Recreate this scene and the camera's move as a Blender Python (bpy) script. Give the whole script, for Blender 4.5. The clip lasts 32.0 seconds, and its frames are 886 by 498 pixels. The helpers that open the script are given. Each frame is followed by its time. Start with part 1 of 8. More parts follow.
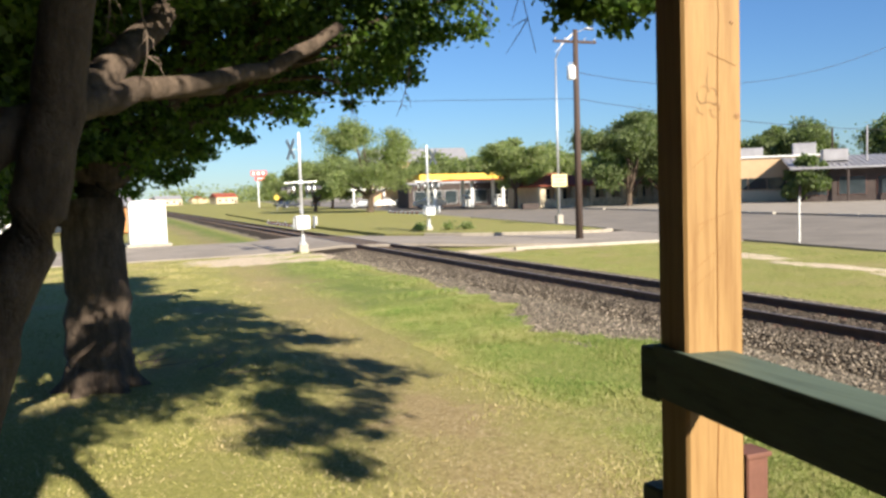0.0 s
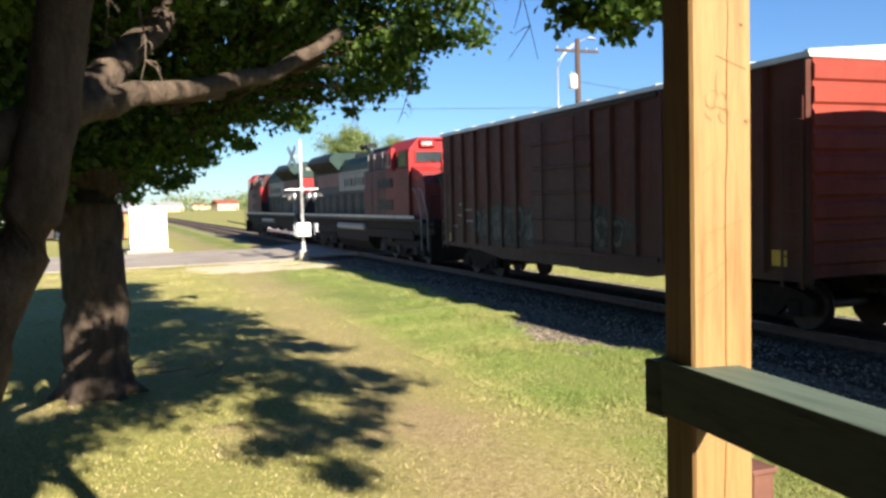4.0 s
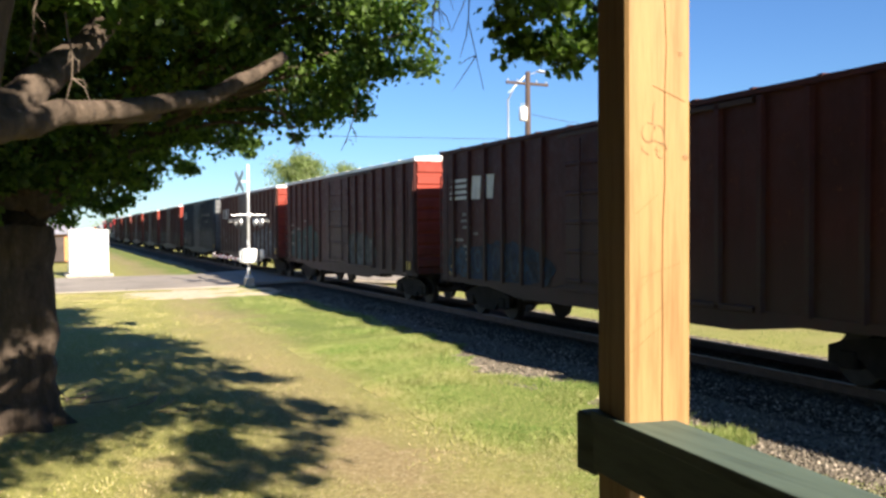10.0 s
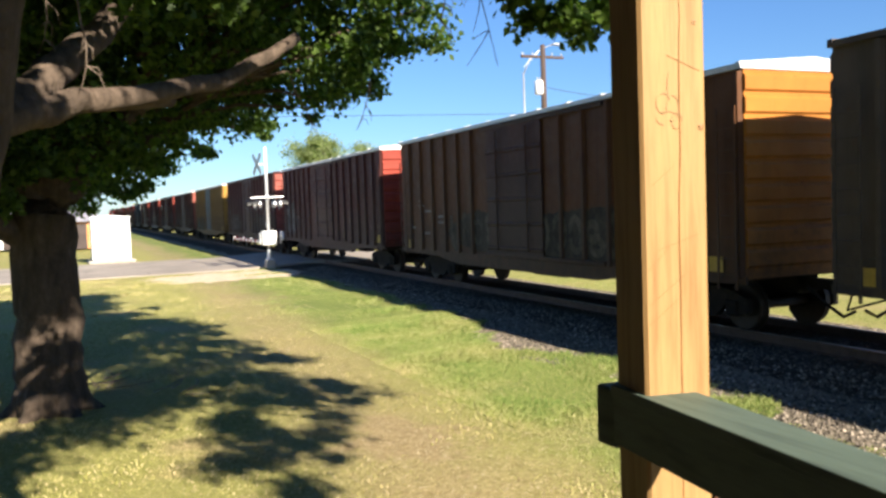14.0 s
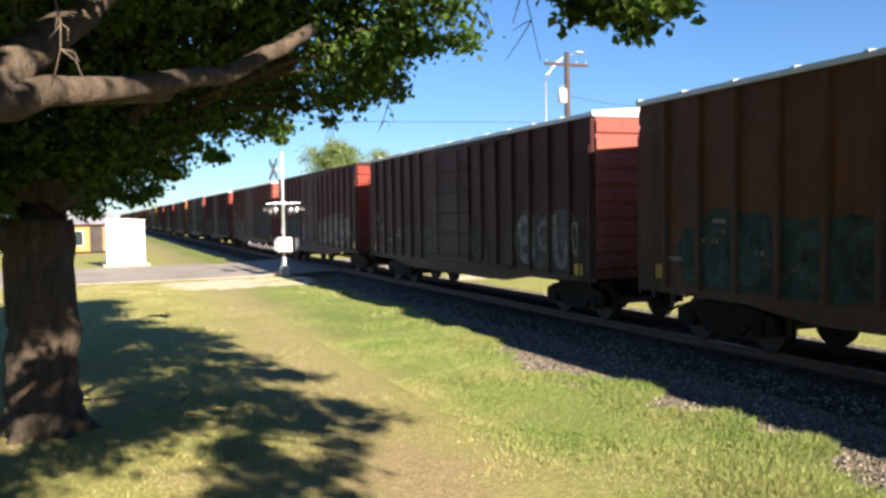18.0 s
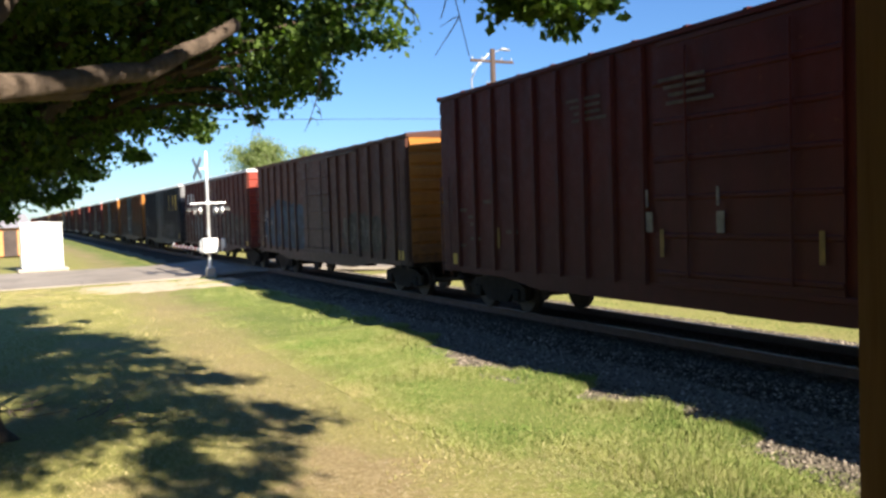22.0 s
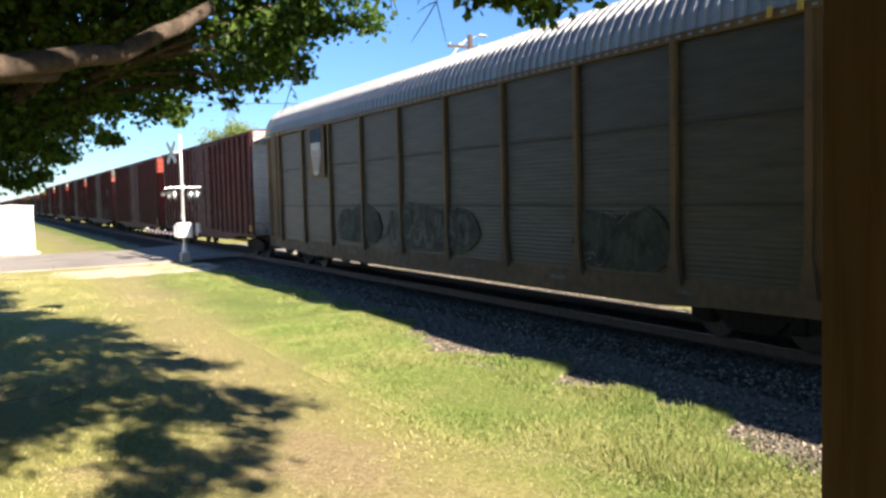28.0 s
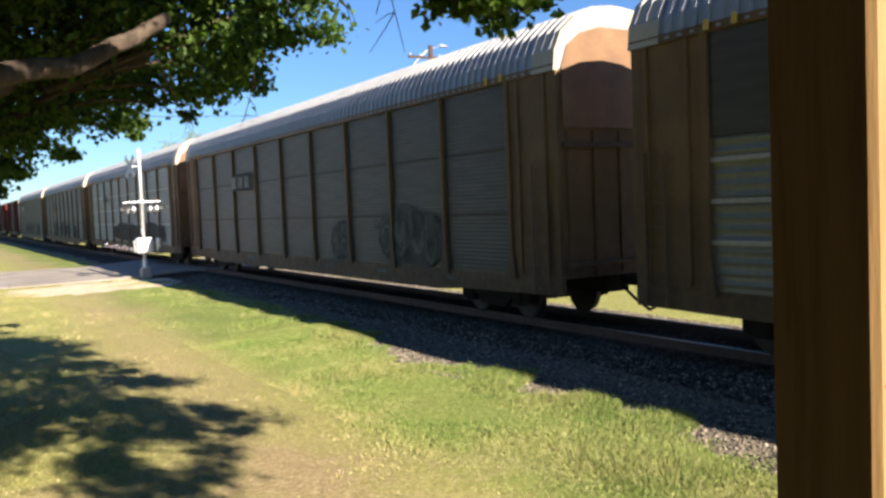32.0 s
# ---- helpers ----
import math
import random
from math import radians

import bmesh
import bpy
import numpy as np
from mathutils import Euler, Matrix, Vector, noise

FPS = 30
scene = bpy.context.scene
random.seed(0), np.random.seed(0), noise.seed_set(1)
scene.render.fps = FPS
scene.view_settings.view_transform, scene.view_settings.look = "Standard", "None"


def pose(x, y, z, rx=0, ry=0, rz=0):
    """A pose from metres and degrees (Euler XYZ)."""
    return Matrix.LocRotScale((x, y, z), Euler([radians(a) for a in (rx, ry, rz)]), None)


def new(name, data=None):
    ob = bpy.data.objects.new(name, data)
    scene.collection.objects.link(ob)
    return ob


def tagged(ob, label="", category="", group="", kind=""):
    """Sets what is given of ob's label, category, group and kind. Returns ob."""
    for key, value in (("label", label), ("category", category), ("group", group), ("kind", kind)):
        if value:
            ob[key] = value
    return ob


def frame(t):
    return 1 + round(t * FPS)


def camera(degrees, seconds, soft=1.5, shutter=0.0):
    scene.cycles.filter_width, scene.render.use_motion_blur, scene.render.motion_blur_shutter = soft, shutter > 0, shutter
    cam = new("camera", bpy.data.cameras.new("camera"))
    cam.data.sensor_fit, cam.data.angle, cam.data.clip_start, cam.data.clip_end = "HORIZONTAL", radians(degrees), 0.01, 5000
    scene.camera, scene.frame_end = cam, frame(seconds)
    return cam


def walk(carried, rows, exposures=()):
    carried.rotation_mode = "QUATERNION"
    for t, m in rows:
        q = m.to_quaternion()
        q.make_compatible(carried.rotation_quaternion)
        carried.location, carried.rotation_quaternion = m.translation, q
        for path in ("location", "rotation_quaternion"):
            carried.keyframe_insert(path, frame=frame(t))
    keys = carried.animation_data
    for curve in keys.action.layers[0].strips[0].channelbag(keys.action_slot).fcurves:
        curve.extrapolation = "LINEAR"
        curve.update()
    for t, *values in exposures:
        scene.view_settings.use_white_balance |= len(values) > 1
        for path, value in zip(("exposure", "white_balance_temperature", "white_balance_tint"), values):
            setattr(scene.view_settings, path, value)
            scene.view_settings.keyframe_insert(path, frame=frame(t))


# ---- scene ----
# World: y runs along the railway, x across it, z = 0 is the top of the rails.
cam = camera(55.58, 32.0, soft=2.8)
PATH = [
    (0.0, pose(0.000, 0.000, 2.365, 86.147, 1.896, -21.545)),
    (0.5, pose(0.004, -0.000, 2.362, 86.397, 1.623, -21.562)),
    (1.0, pose(0.006, 0.003, 2.362, 86.649, 1.323, -21.602)),
    (1.5, pose(0.008, 0.011, 2.365, 86.626, 1.463, -22.017)),
    (2.0, pose(0.012, 0.013, 2.369, 86.587, 1.674, -22.250)),
    (2.5, pose(0.009, 0.017, 2.363, 86.447, 1.547, -22.032)),
    (3.0, pose(0.012, 0.019, 2.358, 86.608, 1.484, -21.930)),
    (3.5, pose(0.008, 0.027, 2.358, 86.314, 1.526, -21.835)),
    (5.5, pose(0.167, 0.209, 2.375, 88.871, 0.748, -19.960)),
    (6.0, pose(0.165, 0.214, 2.370, 88.693, 1.016, -20.455)),
    (6.5, pose(0.162, 0.212, 2.368, 88.524, 1.043, -20.723)),
    (7.0, pose(0.157, 0.212, 2.369, 88.507, 0.945, -20.264)),
    (7.5, pose(0.152, 0.211, 2.367, 88.486, 1.027, -20.175)),
    (8.0, pose(0.154, 0.206, 2.369, 88.642, 1.036, -20.731)),
    (8.5, pose(0.152, 0.204, 2.369, 88.804, 0.798, -21.349)),
    (9.0, pose(0.156, 0.202, 2.370, 89.068, 0.608, -22.822)),
    (9.5, pose(0.162, 0.197, 2.373, 89.018, 0.371, -24.241)),
    (10.0, pose(0.164, 0.195, 2.375, 88.592, 0.398, -24.829)),
    (10.5, pose(0.169, 0.192, 2.377, 88.114, 0.698, -25.532)),
    (11.0, pose(0.167, 0.193, 2.375, 87.427, 0.684, -25.740)),
    (11.5, pose(0.169, 0.191, 2.376, 87.132, 1.046, -24.915)),
    (12.0, pose(0.171, 0.187, 2.375, 87.014, 1.380, -23.522)),
    (12.5, pose(0.178, 0.188, 2.377, 86.765, 1.881, -22.491)),
    (13.0, pose(0.182, 0.191, 2.378, 87.090, 1.918, -22.706)),
    (13.5, pose(0.183, 0.192, 2.376, 87.134, 1.923, -23.067)),
    (15.5, pose(0.116, 0.331, 2.378, 86.974, 2.217, -24.840)),
    (16.0, pose(0.160, 0.488, 2.401, 87.421, 2.587, -23.693)),
    (16.5, pose(0.296, 0.634, 2.461, 88.256, 0.841, -21.377)),
    (17.0, pose(0.296, 0.738, 2.409, 87.468, 0.060, -20.702)),
    (17.5, pose(0.339, 0.952, 2.418, 87.405, 0.791, -22.921)),
    (18.0, pose(0.429, 1.063, 2.424, 87.637, 0.985, -22.442)),
    (18.5, pose(0.517, 1.154, 2.411, 86.534, 1.121, -21.843)),
    (19.0, pose(0.433, 1.145, 2.417, 85.840, 1.918, -24.296)),
    (19.5, pose(0.427, 1.138, 2.416, 86.830, 1.116, -25.148)),
    (20.0, pose(0.430, 1.131, 2.417, 86.967, 1.105, -25.786)),
    (20.5, pose(0.430, 1.130, 2.423, 86.893, 1.476, -26.158)),
    (21.0, pose(0.432, 1.121, 2.424, 87.363, 1.735, -26.431)),
    (21.5, pose(0.432, 1.119, 2.428, 87.558, 1.881, -26.893)),
    (22.0, pose(0.430, 1.115, 2.426, 87.318, 1.871, -27.296)),
    (22.5, pose(0.429, 1.108, 2.425, 86.777, 1.763, -27.617)),
    (23.0, pose(0.425, 1.106, 2.429, 86.600, 1.741, -27.776)),
    (23.5, pose(0.427, 1.114, 2.432, 86.340, 2.035, -27.751)),
    (24.0, pose(0.429, 1.116, 2.429, 86.391, 2.165, -27.390)),
    (24.5, pose(0.430, 1.118, 2.425, 86.499, 1.827, -27.560)),
    (25.0, pose(0.437, 1.120, 2.426, 86.753, 1.521, -27.823)),
    (25.5, pose(0.436, 1.119, 2.428, 86.942, 1.608, -27.926)),
    (27.5, pose(0.429, 1.111, 2.429, 86.620, 1.501, -28.206)),
    (28.0, pose(0.432, 1.108, 2.428, 86.326, 1.456, -28.880)),
    (28.5, pose(0.436, 1.102, 2.429, 86.189, 1.582, -29.078)),
    (29.0, pose(0.435, 1.106, 2.426, 86.058, 1.594, -28.990)),
    (29.5, pose(0.443, 1.110, 2.427, 86.098, 1.703, -29.252)),
    (30.0, pose(0.449, 1.114, 2.432, 86.181, 1.850, -30.511)),
    (30.5, pose(0.443, 1.120, 2.436, 86.610, 2.558, -31.356)),
    (31.0, pose(0.441, 1.118, 2.430, 87.079, 3.189, -30.493)),
    (31.5, pose(0.447, 1.113, 2.427, 87.033, 2.995, -30.779)),
    (32.0, pose(0.451, 1.112, 2.424, 86.936, 2.377, -31.355)),
]
EXPOSURES = [(0.0, 1.23, 6500.0, 11.0), (1.2, 1.25, 6500.0, 11.0), (3.0, 1.56, 6500.0, 12.0), (20.0, 1.58, 6500.0, 12.0), (27.0, 1.66, 6500.0, 13.0), (28.0, 1.8, 6500.0, 13.0), (29.0, 1.62, 6500.0, 13.0), (32.0, 1.6, 6500.0, 13.0)]
walk(cam, PATH, EXPOSURES)

# ---- light ----
SUN_AWAY = Vector((-0.42, 1.78, -1.0)).normalized()
SUN_ELEVATION = math.asin(-SUN_AWAY.z)
SUN_AZIMUTH = math.atan2(-SUN_AWAY.x, -SUN_AWAY.y)
sun = new("sun", bpy.data.lights.new("sun", "SUN"))
sun.data.energy, sun.data.angle, sun.data.color = 5.0, radians(0.53), (1.0, 0.91, 0.76)
sun.rotation_euler = SUN_AWAY.to_track_quat("-Z", "Y").to_euler()
world = bpy.data.worlds.new("world")
scene.world = world
world.use_nodes = True
nt = world.node_tree
sky = nt.nodes.new("ShaderNodeTexSky")
sky.sky_type, sky.sun_disc = "NISHITA", False
sky.sun_elevation, sky.sun_rotation = SUN_ELEVATION, SUN_AZIMUTH
sky.air_density, sky.dust_density, sky.ozone_density = 1.15, 0.05, 5.0
clear = nt.nodes.new("ShaderNodeMix")
clear.data_type, clear.blend_type = "RGBA", "MULTIPLY"
clear.inputs[0].default_value, clear.inputs[7].default_value = 1.0, (0.80, 1.06, 1.40, 1)
nt.links.new(sky.outputs[0], clear.inputs[6])
nt.links.new(clear.outputs[2], nt.nodes["Background"].inputs[0])
nt.nodes["Background"].inputs[1].default_value = 0.0385


# ---- materials ----
def srgb(r, g, b):
    return tuple(((c / 255 + 0.055) / 1.055) ** 2.4 if c > 10 else c / 3295 for c in (r, g, b)) + (1,)


class Mat:
    """A small wrapper round a principled material."""

    def __init__(self, name, rough=0.7, metal=0.0, spec=0.4):
        self.m = bpy.data.materials.new(name)
        self.m.use_nodes = True
        self.t = self.m.node_tree
        self.b = self.t.nodes["Principled BSDF"]
        self.b.inputs["Roughness"].default_value = rough
        self.b.inputs["Metallic"].default_value = metal
        self.b.inputs["Specular IOR Level"].default_value = spec
        self.co = self.t.nodes.new("ShaderNodeTexCoord").outputs["Object"]
        self.gen = None

    def n(self, kind, **kw):
        node = self.t.nodes.new(kind)
        for k, v in kw.items():
            if k in node.inputs:
                node.inputs[k].default_value = v
            else:
                setattr(node, k, v)
        return node

    def link(self, a, b):
        self.t.links.new(a, b)

    def noise(self, scale, detail=4.0, rough=0.55, stretch=None, coord=None):
        src = coord or self.co
        if stretch:
            mp = self.n("ShaderNodeMapping")
            mp.inputs["Scale"].default_value = stretch
            self.link(src, mp.inputs[0])
            src = mp.outputs[0]
        no = self.n("ShaderNodeTexNoise", Scale=scale, Detail=detail, Roughness=rough)
        self.link(src, no.inputs["Vector"])
        return no.outputs[0]

    def ramp(self, fac, stops):
        r = self.n("ShaderNodeValToRGB")
        els = r.color_ramp.elements
        while len(els) < len(stops):
            els.new(0.5)
        for e, (p, c) in zip(els, stops):
            e.position, e.color = p, c if len(c) == 4 else (*c, 1)
        self.link(fac, r.inputs[0])
        return r.outputs[0]

    def mix(self, fac, a, b, kind="MIX"):
        mx = self.n("ShaderNodeMix", data_type="RGBA", blend_type=kind)
        for src, i in ((fac, 0), (a, 6), (b, 7)):
            if isinstance(src, (int, float)):
                mx.inputs[i].default_value = src
            elif isinstance(src, tuple):
                mx.inputs[i].default_value = src if len(src) == 4 else (*src, 1)
            else:
                self.link(src, mx.inputs[i])
        return mx.outputs[2]

    def axis(self, i):
        sp = self.n("ShaderNodeSeparateXYZ")
        self.link(self.co, sp.inputs[0])
        return sp.outputs[i]

    def maprange(self, v, a, b, c=0.0, d=1.0):
        mr = self.n("ShaderNodeMapRange")
        for i, x in enumerate((a, b, c, d)):
            mr.inputs[i + 1].default_value = x
        self.link(v, mr.inputs[0])
        return mr.outputs[0]

    def math(self, op, a, b=0.0):
        mm = self.n("ShaderNodeMath", operation=op)
        for i, x in enumerate((a, b)):
            if isinstance(x, (int, float)):
                mm.inputs[i].default_value = x
            else:
                self.link(x, mm.inputs[i])
        return mm.outputs[0]

    def color(self, c):
        if isinstance(c, tuple):
            self.b.inputs["Base Color"].default_value = c if len(c) == 4 else (*c, 1)
        else:
            self.link(c, self.b.inputs["Base Color"])
        return self

    def rough(self, fac):
        self.link(fac, self.b.inputs["Roughness"])
        return self

    def bump(self, h, strength=0.4, dist=0.01):
        bp = self.n("ShaderNodeBump", Strength=strength, Distance=dist)
        self.link(h, bp.inputs["Height"])
        self.link(bp.outputs[0], self.b.inputs["Normal"])
        return self

    def random(self):
        return self.n("ShaderNodeObjectInfo").outputs["Random"]

    def island(self):
        return self.n("ShaderNodeNewGeometry").outputs["Random Per Island"]


def scale_rgb(c, k):
    return tuple(min(1.0, x * k) for x in c[:3]) + (1,)


def plain(name, c, rough=0.7, metal=0.0, vary=0.25, scale=6.0, bump=0.15):
    """Paint, plastic, concrete or metal with mottling at two scales."""
    m = Mat(name, rough, metal, 0.15 if rough > 0.75 else 0.4)
    a = m.noise(scale, 5)
    b = m.noise(scale * 9, 3)
    base = m.ramp(a, [(0.25, scale_rgb(c, 1 - vary)), (0.75, scale_rgb(c, 1 + vary))])
    m.color(m.mix(m.maprange(b, 0.35, 0.75, 0.0, 0.3), base, scale_rgb(c, 0.6)))
    if bump:
        m.bump(b, bump, 0.004)
    return m.m


def car_paint(name, c, grime=(0.06, 0.045, 0.035), rust=(0.13, 0.05, 0.025), faded=0.35):
    """Weathered freight-car enamel: faded patches, vertical streaks, rust spots, road dirt."""
    m = Mat(name, 0.6, 0.0, 0.2)
    big = m.noise(0.7, 4)
    streak = m.noise(1.0, 4, 0.6, (2.0, 6.0, 0.35))
    spot = m.noise(5.0, 6, 0.7)
    base = m.ramp(big, [(0.3, scale_rgb(c, 0.75)), (0.7, scale_rgb(c, 1.0 + faded))])
    base = m.mix(m.maprange(streak, 0.5, 0.8, 0.0, 0.55), base, scale_rgb(c, 0.45))
    base = m.mix(m.maprange(spot, 0.6, 0.72, 0.0, 0.7), base, rust)
    low = m.math("MULTIPLY", m.maprange(m.axis(2), 1.0, 2.4, 1.0, 0.0), m.maprange(spot, 0.3, 0.7, 0.2, 0.9))
    m.color(m.mix(low, base, grime))
    m.rough(m.maprange(spot, 0.3, 0.7, 0.5, 0.8))
    m.bump(spot, 0.2, 0.004)
    return m.m


def wood(name, c, dark, scale=1.0, rough=0.7, axis_stretch=(9.0, 9.0, 0.6)):
    m = Mat(name, rough, 0.0, 0.3)
    grain = m.noise(3.5 * scale, 6, 0.6, axis_stretch)
    fine = m.noise(18 * scale, 4, 0.6, axis_stretch)
    col = m.ramp(grain, [(0.30, dark), (0.48, c), (0.62, scale_rgb(c, 1.12)), (0.8, scale_rgb(c, 0.8))])
    col = m.mix(m.maprange(fine, 0.45, 0.75, 0.0, 0.35), col, dark)
    m.color(col)
    m.bump(fine, 0.3, 0.003)
    return m.m


def foliage(name, dark, light, trans=0.35):
    m = Mat(name, 0.55, 0.0, 0.3)
    isl = m.island()
    big = m.noise(0.6, 3)
    col = m.ramp(isl, [(0.0, dark), (0.6, light), (1.0, scale_rgb(light, 1.3))])
    col = m.mix(m.maprange(big, 0.35, 0.65, 0.0, 0.45), col, scale_rgb(dark, 0.9))
    m.color(col)
    tr = m.n("ShaderNodeBsdfTranslucent")
    m.link(m.mix(1.0, col, (1.0, 1.25, 0.45), "MULTIPLY"), tr.inputs[0])
    mx = m.n("ShaderNodeMixShader")
    mx.inputs[0].default_value = trans
    m.link(m.b.outputs[0], mx.inputs[1])
    m.link(tr.outputs[0], mx.inputs[2])
    m.link(mx.outputs[0], m.t.nodes["Material Output"].inputs[0])
    return m.m


TURF_EDGE = [(4.0, 7.0), (6.3, 7.15), (8.0, 7.5), (9.5, 7.65), (10.5, 7.35), (11.5, 7.75), (13.4, 7.0), (14.5, 7.05), (16.0, 7.65), (18.0, 8.15), (25.0, 8.8), (38.0, 8.5)]


def ground_material():
    m = Mat("lawn", 0.95, 0.0, 0.15)
    big = m.noise(0.16, 4)
    mid = m.noise(0.55, 5, 0.6)
    fine = m.noise(16.0, 6, 0.75)
    blade = m.noise(38.0, 3, 0.7)
    green = m.ramp(fine, [(0.25, (0.13, 0.145, 0.035)), (0.5, (0.30, 0.29, 0.088)), (0.8, (0.50, 0.44, 0.18))])
    dry = m.ramp(fine, [(0.25, (0.17, 0.115, 0.058)), (0.5, (0.37, 0.265, 0.148)), (0.78, (0.62, 0.49, 0.32))])
    x, y = m.axis(0), m.axis(1)
    # a trodden, half-bare track through the lawn, greener turf towards the ballast
    line = m.math("SUBTRACT", x, m.maprange(y, 6.0, 40.0, 3.1, 5.6))
    off = m.math("ABSOLUTE", m.math("ADD", line, m.maprange(mid, 0.2, 0.8, -0.9, 0.9)))
    worn = m.math("MULTIPLY", m.maprange(off, 0.2, 1.6, 0.8, 0.0), m.maprange(big, 0.3, 0.62, 0.35, 1.0))
    # bare soil where feet wait beside the porch
    spot = m.math("ADD", m.math("ABSOLUTE", m.math("SUBTRACT", x, 3.5)), m.math("MULTIPLY", m.math("ABSOLUTE", m.math("SUBTRACT", y, 9.2)), 0.55))
    spot = m.maprange(m.math("ADD", spot, m.maprange(m.noise(2.2, 5, 0.65), 0.25, 0.75, -0.55, 0.55)), 0.5, 1.25, 0.85, 0.0)
    worn = m.math("MAXIMUM", worn, spot)
    patches = m.maprange(mid, 0.52, 0.72, 0.0, 0.65)
    patches = m.math("MULTIPLY", patches, m.math("MAXIMUM", m.maprange(x, 5.2, 6.4, 1.0, 0.25), m.maprange(x, 12.5, 13.5, 0.0, 1.0)))
    lush = m.math("MULTIPLY", m.maprange(x, 4.4, 5.6, 0.0, 1.0), m.maprange(x, 7.6, 8.4, 1.0, 0.0))
    green = m.mix(m.math("MULTIPLY", lush, m.maprange(mid, 0.3, 0.6, 0.4, 1.0)), green, m.ramp(fine, [(0.25, (0.07, 0.12, 0.02)), (0.8, (0.19, 0.265, 0.06))]))
    col = m.mix(m.math("MAXIMUM", worn, patches), green, dry)
    # stones come through where the turf runs out beside the track
    edge = m.ramp(m.maprange(y, 4.0, 40.0), [((b - 4) / 36, ((a - 6) / 4,) * 3) for b, a in TURF_EDGE])
    edge = m.maprange(edge, 0.0, 1.0, 6.0, 10.0)
    ragged = m.math("ADD", m.math("SUBTRACT", x, edge), m.maprange(m.noise(1.6, 6, 0.65), 0.25, 0.75, -0.3, 0.3))
    stony = m.math("MULTIPLY", m.maprange(ragged, 0.0, 0.3, 0.0, 1.0), m.maprange(x, 13.5, 14.0, 1.0, 0.0))
    col = m.mix(stony, col, m.ramp(m.noise(30.0, 4, 0.7), [(0.3, (0.10, 0.08, 0.06)), (0.7, (0.30, 0.255, 0.205))]))
    m.color(m.mix(m.maprange(blade, 0.35, 0.65, 0.5, 0.0), col, (0.10, 0.095, 0.035)))
    m.bump(m.math("ADD", fine, blade), 0.5, 0.02)
    return m.m


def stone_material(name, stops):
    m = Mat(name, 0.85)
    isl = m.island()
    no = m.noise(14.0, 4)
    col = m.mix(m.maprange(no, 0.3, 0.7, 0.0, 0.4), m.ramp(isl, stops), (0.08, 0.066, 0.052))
    # Stones darken towards the track, which paints in the train's shade.
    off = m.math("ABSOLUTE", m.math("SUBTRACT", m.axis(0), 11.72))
    track_shade = m.maprange(m.math("ADD", off, m.maprange(m.noise(0.8, 4), 0.3, 0.7, -0.4, 0.4)), 0.9, 2.0, 0.7, 0.0)
    m.color(m.mix(track_shade, col, (0.040, 0.030, 0.022)))
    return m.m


def asphalt_material(name, c, crack=0.5):
    m = Mat(name, 0.9, 0.0, 0.25)
    fine = m.noise(70.0, 3, 0.7)
    big = m.noise(0.35, 5, 0.6)
    col = m.ramp(big, [(0.3, scale_rgb(c, 0.8)), (0.7, scale_rgb(c, 1.25))])
    col = m.mix(m.maprange(fine, 0.4, 0.7, 0.0, 0.5), col, scale_rgb(c, 0.55))
    vo = m.n("ShaderNodeTexVoronoi", feature="DISTANCE_TO_EDGE", Scale=0.28)
    m.link(m.co, vo.inputs["Vector"])
    m.color(m.mix(m.maprange(vo.outputs["Distance"], 0.0, 0.012, crack, 0.0), col, scale_rgb(c, 0.4)))
    m.bump(fine, 0.4, 0.005)
    return m.m


def bark_material(name, c):
    m = Mat(name, 0.95, 0.0, 0.2)
    a = m.noise(3.0, 6, 0.65, (3.0, 3.0, 0.8))
    b = m.noise(16.0, 5, 0.7)
    col = m.ramp(a, [(0.3, scale_rgb(c, 0.45)), (0.55, c), (0.75, scale_rgb(c, 1.5))])
    m.color(m.mix(m.maprange(b, 0.4, 0.7, 0.0, 0.5), col, scale_rgb(c, 0.5)))
    m.bump(m.math("ADD", a, b), 0.9, 0.04)
    return m.m


def glass_material(name, tint=(0.03, 0.04, 0.045)):
    m = Mat(name, 0.08, 0.0, 0.7)
    m.color(m.ramp(m.noise(0.8, 2), [(0.3, scale_rgb(tint, 0.7)), (0.7, scale_rgb(tint, 1.4))]))
    return m.m


LAWN = ground_material()
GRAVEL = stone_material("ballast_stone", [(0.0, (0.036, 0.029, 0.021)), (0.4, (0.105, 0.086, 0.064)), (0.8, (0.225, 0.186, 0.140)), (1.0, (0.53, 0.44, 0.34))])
GRIT = plain("ballast_grit", (0.045, 0.033, 0.021), 0.95, vary=0.4, scale=12, bump=0.8)
ASPHALT = asphalt_material("asphalt_faded", (0.30, 0.26, 0.215))
STREET = asphalt_material("asphalt_street", (0.21, 0.185, 0.155), 0.25)
CONCRETE = plain("concrete", (0.40, 0.365, 0.305), 0.9, vary=0.2, scale=2.5, bump=0.4)
SAND = plain("sandy_dirt", (0.55, 0.45, 0.32), 0.95, vary=0.3, scale=3.0, bump=0.6)
RAIL_STEEL = plain("rusty_rail_steel", (0.14, 0.082, 0.058), 0.75, 0.2, vary=0.3, scale=5)
RAIL_TOP = plain("polished_rail_head", (0.34, 0.28, 0.24), 0.42, 0.7, vary=0.15, scale=3, bump=0)
TIE_WOOD = wood("weathered_tie_timber", (0.13, 0.095, 0.07), (0.05, 0.035, 0.025), 1.0, 0.9, (0.6, 9, 9))
